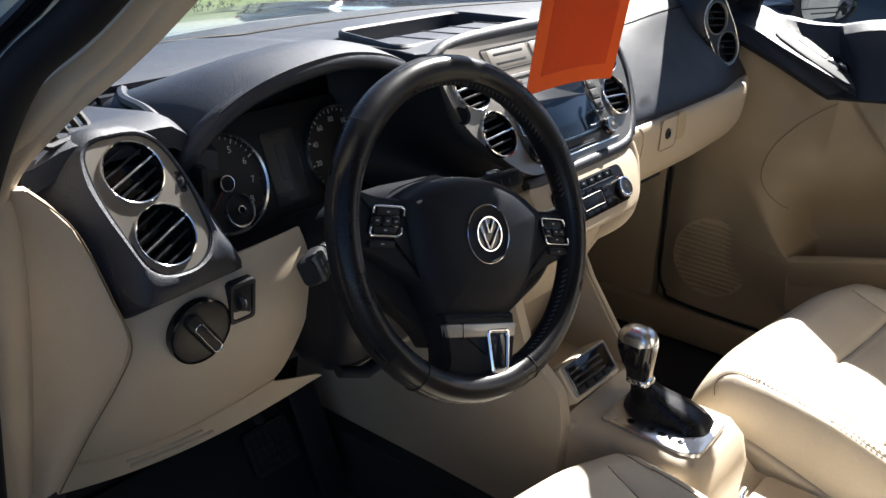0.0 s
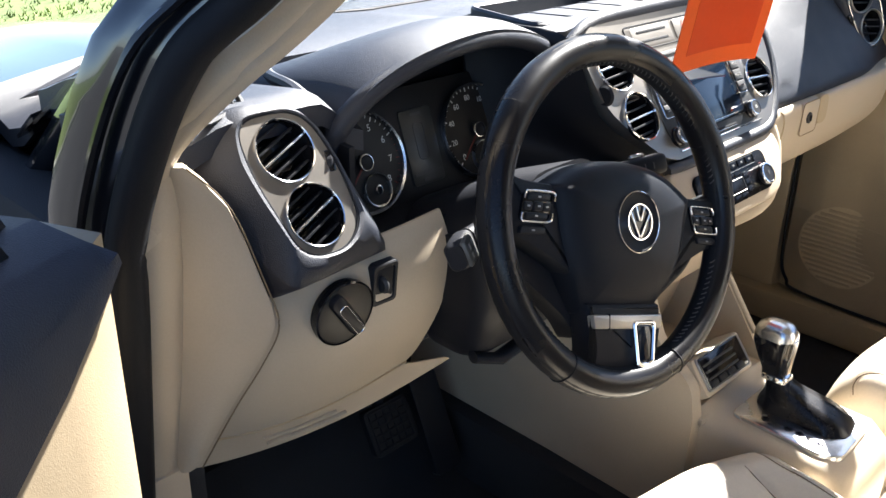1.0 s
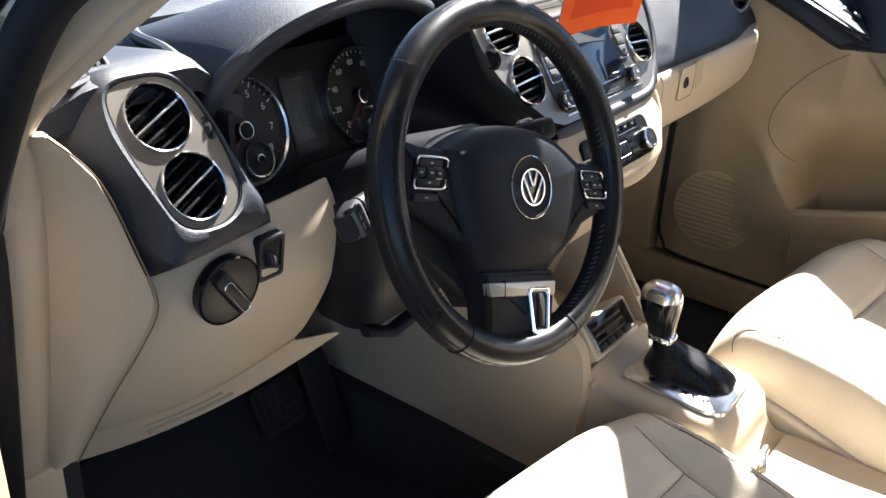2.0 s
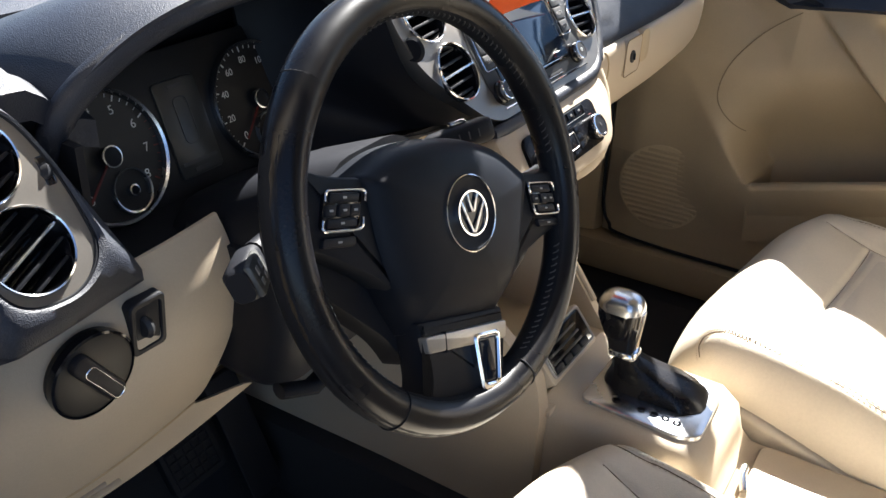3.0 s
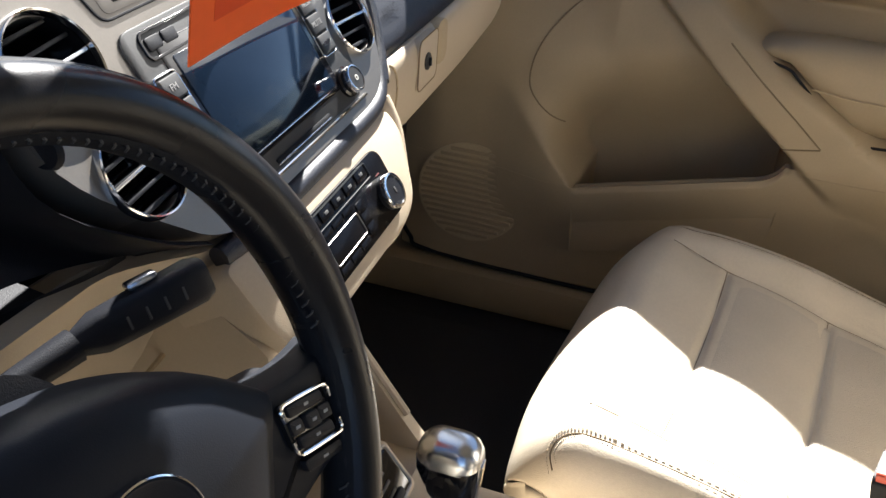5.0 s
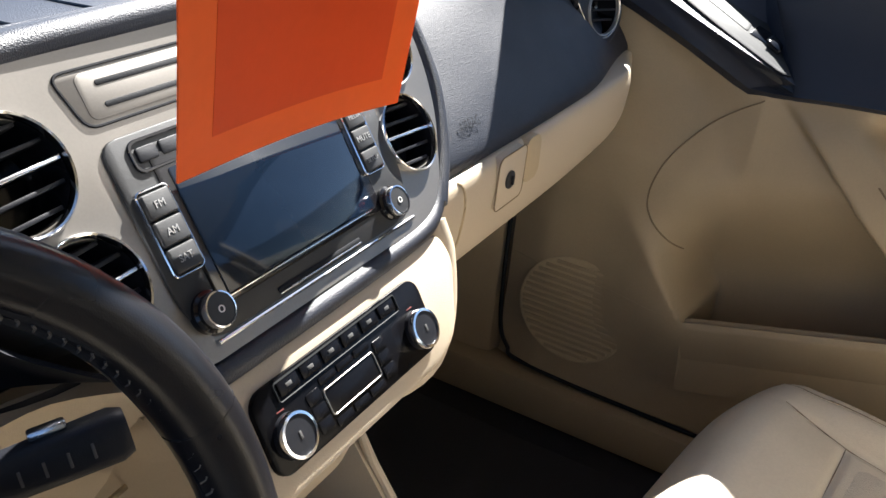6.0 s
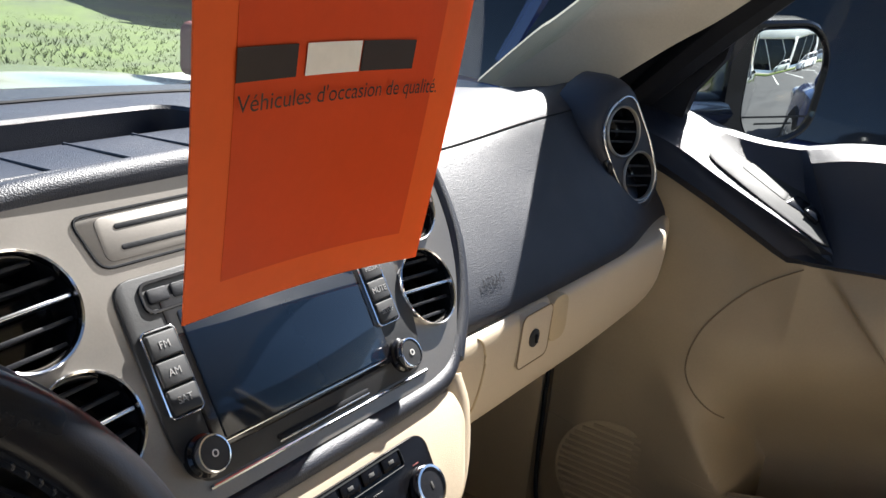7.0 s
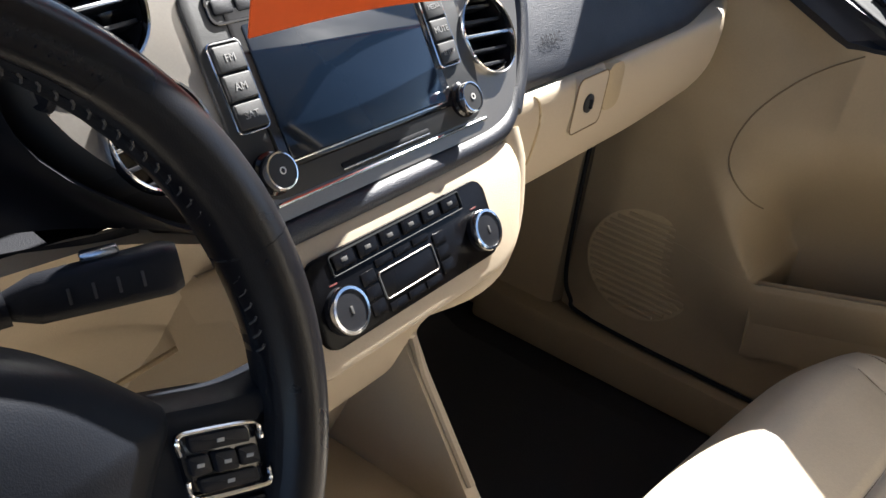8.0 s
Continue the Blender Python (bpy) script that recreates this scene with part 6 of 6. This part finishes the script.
# corner triangle behind the mirror
part("mirror_corner", loft([[V(0.800, 0.30, 1.055), V(0.796, 0.090, 1.062), V(0.789, 0.076, 1.112), V(0.780, 0.040, 1.160), V(0.753, 0.010, 1.285), V(0.778, 0.15, 1.228)], [V(0.818, 0.30, 1.055), V(0.813, 0.090, 1.062), V(0.806, 0.076, 1.112), V(0.797, 0.040, 1.160), V(0.770, 0.010, 1.285), V(0.795, 0.15, 1.228)]]), BLACK, pdoor, "black mirror corner trim")
# arm rest pad and grab handle
arm = part("arm_rest", loft([[V(xi + (0.70 - xi) * a, y, zl + (zh - zl) * b) for a, b in ((1.0, 0.96), (0.55, 1.0), (0.22, 0.93), (0.05, 0.74), (0.0, 0.45), (0.10, 0.16), (0.40, 0.02), (1.0, 0.0))]
                             for y, xi, zl, zh in ((-0.300, 0.690, 0.884, 0.890), (-0.304, 0.664, 0.882, 0.895), (-0.322, 0.652, 0.880, 0.903), (-0.346, 0.645, 0.875, 0.907), (-0.359, 0.641, 0.865, 0.909), (-0.400, 0.637, 0.829, 0.911), (-0.440, 0.634, 0.798, 0.912), (-0.50, 0.633, 0.797, 0.913), (-0.70, 0.632, 0.797, 0.914), (-0.95, 0.632, 0.797, 0.914))]),
            BEIGE_DOOR, pdoor, "padded beige arm rest", 60)
part("arm_seam", tube(spline([V(0.6385, -0.376, 0.856), V(0.6335, -0.42, 0.852), V(0.6315, -0.46, 0.851), V(0.630, -0.60, 0.851)], 6), 0.0010, 6), PIPING, arm)
part("arm_gap", tube(spline([V(0.660, -0.303, 0.884), V(0.650, -0.322, 0.879), V(0.644, -0.346, 0.874), V(0.641, -0.359, 0.864), V(0.638, -0.400, 0.828), V(0.636, -0.440, 0.797), V(0.636, -0.52, 0.796), V(0.636, -0.8, 0.796)], 6), 0.0018, 6), RUBBER, arm, "dark gap round the arm rest")
# speaker grille: raised lines within a round field
g_m = axes(V(0.6668, 0.054, 0.598), (0, -1, 0), (0, 0, 1))
grille = part("speaker_grille", lathe([(0.083, -0.01), (0.083, 0.0004), (0.081, 0.0010), (0.079, 0.0004), (0.001, 0.0002)], 56, g_m), PIPING, pdoor, "round beige speaker grille")
for i in range(15):
    y = -0.070 + 0.010 * i
    w = math.sqrt(0.078 ** 2 - y * y) if abs(y) < 0.078 else 0
    if w > 0.01:
        part("grille_rib", box(-w, w, y - 0.0026, y + 0.0030, -0.002, 0.0024, 0.0010, g_m), BEIGE_DOOR, grille)
glass = part("window_pane", sheet(10, 8, lambda u, v: V(0.823 - 0.14 * v, 0.10 - 1.15 * u - 0.28 * v * (1 - u), 1.05 + 0.46 * v), 0.004, (1, 0, 0)), PANE, pdoor, "clear door window")
glass.visible_shadow = False
part("window_frame", tube(spline([V(0.823, 0.20, 1.05), V(0.763, 0.06, 1.18), V(0.703, -0.07, 1.29), V(0.658, -0.25, 1.45), V(0.648, -0.5, 1.53), V(0.648, -1.05, 1.54)], 6), 0.022, 8), BLACK, pdoor, "black window frame")

# ---- passenger mirror ----
mir = thing("door_mirror", (0.92, 0.1, 1.03), "black door mirror showing the car park behind", "door mirror")
MC = V(1.054, 0.046, 1.114)
m_m = axes(MC, V(0.866, -0.50, 0.02), V(0.02, -0.06, 1)) @ Matrix.Scale(1.05, 4)
m_line = rounded([(-0.070, 0.074), (0.040, 0.080), (0.078, 0.040), (0.070, -0.060), (0.030, -0.080), (-0.040, -0.084), (-0.066, -0.050)], [0.022, 0.06, 0.07, 0.06, 0.04, 0.04, 0.03], 6)
big = [(x * 1.13 - 0.030 * step(0.0, -0.06, x), y * 1.14) for x, y in m_line]
part("housing", loft([[(x * f, y * f, z) for x, y in big] for f, z in ((1.0, 0.014), (1.02, -0.01), (0.97, -0.05), (0.80, -0.085), (0.45, -0.105), (0.05, -0.11))], m=m_m), PAINT_BLACK, mir, "glossy black mirror housing")
part("housing_rim", frame_plate(big, m_line, 0.0, 0.020, 0.004, m_m), GLOSS, mir, "gloss black rim")
gl = part("mirror_glass", plate(shrink(m_line, 0.001), 0.014, 0.0165, 0.0005, m_m), MIRROR, mir, "mirror glass with faint etched words")
part("mirror_arm", tube([V(0.818, 0.13, 1.075), V(0.985, 0.105, 1.066)], 0.035, 12, flat=0.8), PAINT_BLACK, mir, "black mirror arm")
for i, w in enumerate((0.062, 0.036)):
    part("etched_bar", box(-w, w, -0.050 - 0.010 * i, -0.0475 - 0.010 * i, 0.0166, 0.0169, 0, m_m), GREY_BUTTON, gl)

# ---- driver's door, wide open ----
ddoor = thing("driver_door", (-0.80, 0.06, 0.45), "open driver's door, black upper trim over beige inner panel", "car door", "doors")
ANG = radians(66)
dd_m = Matrix(((-math.sin(ANG), 0, math.cos(ANG), -0.800), (-math.cos(ANG), 0, -math.sin(ANG), -0.002), (0, 1, 0, 0), (0, 0, 0, 1)))
part("outer_skin", box(0.0, 1.10, 0.40, 1.06, -0.16, -0.10, 0.02, dd_m), PAINT_BLACK, ddoor, "black outer skin")
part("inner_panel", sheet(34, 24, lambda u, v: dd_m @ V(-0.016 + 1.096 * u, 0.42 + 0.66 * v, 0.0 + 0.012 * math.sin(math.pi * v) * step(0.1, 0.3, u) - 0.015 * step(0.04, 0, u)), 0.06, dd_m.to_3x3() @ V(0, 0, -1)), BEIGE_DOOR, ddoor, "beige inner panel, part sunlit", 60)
part("upper_trim", loft([[dd_m @ V(u, y, z) for y, z in ((1.098, -0.09), (1.102, -0.03), (1.094, 0.006), (zb + 0.6 * (1.094 - zb), 0.030), (zb, 0.032), (zb - 0.004, -0.02), (zb, -0.09))] for u, zb in ((0.022, 1.084), (0.033, 1.072), (0.080, 1.027), (0.135, 0.985), (0.27, 0.90), (0.5, 0.90), (1.08, 0.92))]), BLACK_PAD, ddoor, "black grained upper trim", 50)
part("switch_panel", plate(rrect(0.36, 0.985, 0.24, 0.05, 0.02), 0.0, 0.028, 0.003, dd_m), BLACK, ddoor)
part("window_frame", tube([dd_m @ V(x, y, -0.05) for x, y in ((0.045, 1.09), (0.075, 1.15), (0.30, 1.40), (0.55, 1.50), (1.05, 1.52), (1.09, 1.06))], 0.018, 8), BLACK, ddoor, "black window frame")
part("mirror_corner", plate([(0.060, 1.095), (0.24, 1.095), (0.235, 1.33), (0.215, 1.325), (0.120, 1.200), (0.085, 1.142)], -0.07, -0.01, 0.004, dd_m), BLACK, ddoor, "black mirror corner")

# ---- orange hang tag ----
def paper(name, colour):
    m = material(name, colour, 0.55, grain=0.1, size=300, vary=0.04, spec=0.3)
    t = m.node_tree
    b = t.nodes["Principled BSDF"]
    tr, mix = t.nodes.new("ShaderNodeBsdfTranslucent"), t.nodes.new("ShaderNodeMixShader")
    tr.inputs[0].default_value = rgb(colour)
    mix.inputs[0].default_value = 0.22
    t.links.new(b.outputs[0], mix.inputs[1])
    t.links.new(tr.outputs[0], mix.inputs[2])
    t.links.new(mix.outputs[0], t.nodes["Material Output"].inputs[0])
    return m


TAG_EDGE = paper("bright orange card", (0.90, 0.135, 0.020))
TAG_MID = paper("deep orange print", (0.74, 0.075, 0.010))
CARD_BACK = material("grey card", (0.30, 0.29, 0.28), 0.7)
tag = thing("hang_tag", (0.03, 0.03, 1.05), "orange card hang tag with French sales lettering, hung from the mirror", "hang tag")
BL, BR, TL, TR = V(-0.081, 0.034, 1.062), V(0.124, 0.030, 1.054), V(-0.121, -0.020, 1.340), V(0.132, -0.004, 1.340)


def tag_at(u, v, n=0.0):
    p = BL.lerp(BR, u).lerp(TL.lerp(TR, u), v)
    return p + V(0.0, -0.003 * math.sin(math.pi * u) - 0.003 * math.sin(math.pi * v) - n, -0.006 * math.sin(math.pi * u) * (1 - v) * -1)


part("card", sheet(24, 24, lambda u, v: tag_at(u, v), 0.0012, (0, 1, 0)), TAG_EDGE, tag, "bright orange card edge")
part("card_back", sheet(24, 24, lambda u, v: tag_at(0.004 + 0.992 * u, 0.004 + 0.992 * v, -0.0016), 0.0003, (0, 1, 0)), CARD_BACK, tag, "grey card back")
part("printed_field", sheet(24, 24, lambda u, v: tag_at(0.11 + 0.75 * u, 0.075 + 0.95 * v * 0.93, 0.0003), 0.0002, (0, 1, 0)), TAG_MID, tag, "deeper orange printed field")
INK = material("dark brown ink", (0.018, 0.009, 0.007), 0.6)
WHITE_INK = material("white ink", (0.80, 0.74, 0.66), 0.6)


line = lettering("lettering", "Véhicules d'occasion de qualité.", 0.0172, Matrix(), INK, tag, "small dark French lettering", 0.0, "LEFT")
xs = [v.co.x for v in line.data.vertices]
k = 0.762 / (max(xs) - min(xs))
for v in line.data.vertices:
    v.co = tag_at(0.108 + (v.co.x - min(xs)) * k, 0.438 + v.co.y * k * 0.78, 0.0030)
for x0, x1, mt in ((0.108, 0.285, INK), (0.315, 0.505, WHITE_INK), (0.512, 0.735, INK)):
    part("word_bar", sheet(8, 4, lambda u, v: tag_at(x0 + (x1 - x0) * u, 0.478 + 0.062 * v, 0.0014), 0.0003, (0, 1, 0)), mt, tag, "plain bar in place of a name")
part("hanger", tube([tag_at(0.5, 1.0), V(0.07, -0.01, 1.42)], 0.004, 6), TAG_EDGE, tag)
rv = thing("rear_view_mirror", (0.03, 0.0, 1.42), "black rear-view mirror below the headliner", "mirror")
part("housing", loft([[V(0.03 + x, y, 1.43 + z) for x, z in rrect(0, 0, w, h, h * 0.4, 5)] for y, w, h in ((-0.025, 0.23, 0.068), (-0.018, 0.24, 0.075), (0.0, 0.22, 0.065), (0.015, 0.12, 0.03))]), BLACK, rv, "black mirror housing")
part("mirror_glass", plate(rrect(0, 0, 0.225, 0.063, 0.024), 0, 0.002, 0.0005, axes(V(0.03, -0.0255, 1.43), (1, 0, 0), (0, 0, 1))), MIRROR, rv)
part("stem", tube([V(0.03, 0.01, 1.43), V(0.03, 0.06, 1.46), V(0.03, 0.05, 1.47)], 0.010, 8), BLACK, rv)

# ---- parked cars ----
def parked_car(name, paint, label, tall=1.5, length=4.3, width=1.78):
    """A car with body, glass, wheels and lamps; its nose points to +y, wheels stand on z 0."""
    c = thing(name, (0, 0, 0), label, "car", "parked cars")
    L, W = length / 2, width / 2
    prof = [(-1.0, 0.62, 0.55), (-0.98, 0.92, 0.80), (-0.80, 0.98, 0.90), (-0.30, 0.985, 0.92), (0.25, 0.97, 0.92), (0.45, 0.93, 0.91), (0.85, 0.80, 0.84), (0.98, 0.66, 0.72), (1.0, 0.50, 0.58)]
    rings = [[(W * wf * x, L * f, z) for x, z in ((-0.97, 0.22), (-1.0, 0.40), (-1.0, 0.62), (-0.96, 0.78 * h + 0.12), (-0.80, h), (0, h + 0.03), (0.80, h), (0.96, 0.78 * h + 0.12), (1.0, 0.62), (1.0, 0.40), (0.97, 0.22))] for f, h, wf in [(a, b * 1.0, c2 + 0.08) for a, b, c2 in prof]]
    rings = [[(x, y, min(z, 10)) for x, y, z in r] for r in rings]
    part("body", loft(rings), paint, c, "painted body", 35)
    cab = [(0.90, -0.93, 0.56, 0.95), (1.05, -0.90, 0.50, 0.93), (tall - 0.12, -0.78, 0.20, 0.78), (tall - 0.02, -0.66, 0.08, 0.70), (tall, -0.45, -0.05, 0.60)]
    part("cabin_glass", loft([[(x * W * w, y, z) for x, y in rrect(0, L * (a + b) / 2, 2, L * (b - a), 0.16, 4)] for z, a, b, w in cab[:4]]), DARK_GLASS, c, "dark cabin glass")
    part("roof", loft([[(x * W * w, y, z) for x, y in rrect(0, L * (a + b) / 2, 2, L * (b - a), 0.2, 4)] for z, a, b, w in ((tall - 0.10, -0.80, 0.19, 0.79), (tall - 0.02, -0.70, 0.10, 0.73), (tall, -0.5, -0.05, 0.62))]), paint, c, "painted roof")
    for s in (-1, 1):
        for y0, y1 in ((-0.90, -0.76), (-0.36, -0.26), (0.52, 0.22)):
            part("roof_post", tube([(s * W * 0.93, L * y0, 0.95), (s * W * 0.78, L * y1, tall - 0.06)], 0.035, 8), paint, c)
        part("head_lamp", loft([[(s * (W * 0.72 + x), L * 0.93 - k, 0.66 + z) for x, z in rrect(0, 0, 0.34, 0.16, 0.06, 4)] for k in (0.14, -0.03)]), LENS, c, "clear head lamp")
        part("tail_lamp", loft([[(s * (W * 0.80 + x), -L * 0.975 + k, 0.80 + z) for x, z in rrect(0, 0, 0.22, 0.20, 0.04, 4)] for k in (0.10, -0.02)]), RED_MARK, c, "red tail lamp")
        part("wing_mirror", loft([[(s * (W + 0.06 + x), L * 0.34 + y, 1.02 + z) for x, z in rrect(0, 0, 0.18, 0.13, 0.04, 4)] for y in (-0.04, 0.06)]), paint, c)
        for y in (-0.60, 0.62):
            wm = Matrix.Translation((s * (W - 0.10), L * y, 0.33)) @ pose(0, 0, 0, 0, 90, 0)
            wh = part("wheel", lathe([(0.20, -0.10), (0.30, -0.11), (0.33, -0.08), (0.33, 0.08), (0.30, 0.11), (0.20, 0.10)], 28, wm), TYRE, c, "black tyre")
            part("rim", lathe([(0.21, -0.105), (0.19, -0.09), (0.05, -0.11), (0.05, 0.11), (0.19, 0.09), (0.21, 0.105)], 20, wm), ALU, wh, "alloy rim")
    part("grille", loft([[(x, L * 0.985 - k, 0.50 + z) for x, z in rrect(0, 0, 0.9, 0.16, 0.05, 4)] for k in (0.10, -0.02)]), BLACK, c)
    return c


DARK_GLASS = material("dark car window glass", (0.010, 0.013, 0.016), 0.05, spec=0.7)
blue = parked_car("parked_car", PAINT_BLUE, "dark blue parked estate car standing alongside", 1.62, 4.5, 1.82)
blue.matrix_basis = Matrix.Translation((2.75, 0.2, 0)) @ pose(0, 0, 0, 0, 0, 180)
grey = parked_car("parked_car", PAINT_GREY, "grey blue parked car beyond the bonnet", 1.48)
grey.matrix_basis = Matrix.Translation((8.2, 8.6, 0.14)) @ pose(0, 0, 0, 0, 0, 165)
white = parked_car("parked_car", PAINT_WHITE, "white parked car before the showroom", 1.46)
white.matrix_basis = Matrix.Translation((9.5, -15.5, 0)) @ pose(0, 0, 0, 0, 0, 80)
copy_thing(white, Matrix.Translation((5.0, -21.8, 0.15)) @ pose(0, 0, 0, 0, 0, 95))
copy_thing(white, Matrix.Translation((12.5, -22.0, 0.15)) @ pose(0, 0, 0, 0, 0, 95))
silver = copy_thing(grey, Matrix.Translation((16.0, -21.5, 0.15)) @ pose(0, 0, 0, 0, 0, 85))

# ---- showroom building behind ----
hall = thing("showroom", (10, -24, 0), "car showroom with tall glass front and white columns", "building")
WALL_W = material("white render", (0.72, 0.72, 0.70), 0.8, grain=0.3, size=60, vary=0.06, spots=1)
GREY_W = material("blue grey cladding", (0.20, 0.27, 0.36), 0.5, vary=0.06, spots=1)
part("back_wall", box(-12, 34, -33, -32.6, 0, 6, 0.02), GREY_W, hall, "shaded rear wall")
part("roof", box(-12.5, 34.5, -33.2, -23.0, 4.6, 6.0, 0.05), WALL_W, hall, "white roof edge")
part("plinth", box(-12, 34, -24.2, -23.8, 0, 0.5, 0.02), GREY_W, hall, "blue grey plinth")
for i in range(17):
    x = -12 + 2.85 * i
    w = part("window", box(x + 0.06, x + 2.79, -24.02, -23.98, 0.55, 4.55, 0), DARK_PANE, hall, "tall glass pane")
    part("window_post", box(x - 0.06, x + 0.06, -24.1, -23.9, 0.5, 4.6, 0.01), WALL_W, hall, "white window post")
for i in range(6):
    part("column", box(-9 + 8.0 * i, -8.4 + 8.0 * i, -23.4, -22.8, 0, 4.6, 0.03), WALL_W, hall, "white column")
part("slab", box(-12, 34, -33, -22.6, 0.0, 0.14, 0.02), CONCRETE, hall)
tagged(link("lawn_strip", box(-14, 36, -21.2, -18.6, 0, 0.16, 0.05), LAWN), "narrow grass strip before the showroom", "lawn", kind="structure")
for i in range(16):
    tagged(link("parking_line", box(-8 + 2.7 * i, -7.9 + 2.7 * i, -13.0, -8.0, 0, 0.006, 0), LINE_PAINT), "white painted parking bay line", "road marking", "parking lines", "structure")
    tagged(link("parking_line", box(-8 + 2.7 * i, -7.9 + 2.7 * i, -18.2, -13.4, 0, 0.006, 0, Matrix()), LINE_PAINT), "white painted parking bay line", "road marking", "parking lines", "structure")

# ---- grass tufts on the nearer lawn ----
rng = random.Random(7)
verts, faces = [], []
for i in range(15000):
    x, y = rng.uniform(-7, 10), 5.22 + 9.0 * rng.random() ** 1.6
    z = 0.10 + 0.5 * (y - 5.2) / 60
    for k in range(3):
        a, h, w = rng.uniform(0, 6.28), rng.uniform(0.025, 0.055), rng.uniform(0.004, 0.008)
        n = len(verts)
        verts += [(x - w * math.cos(a), y - w * math.sin(a), z), (x + w * math.cos(a), y + w * math.sin(a), z), (x + 0.6 * h * math.sin(a * 3), y + 0.6 * h * math.cos(a * 3), z + h)]
        faces.append((n, n + 1, n + 2))
me = bpy.data.meshes.new("grass")
me.from_pydata(verts, [], faces)
me.materials.append(material("grass blades", (0.15, 0.20, 0.042), 0.7, vary=0.4, spots=3))
tagged(new("grass", me), "short sunlit grass blades on the lawn", "grass", kind="stuff")
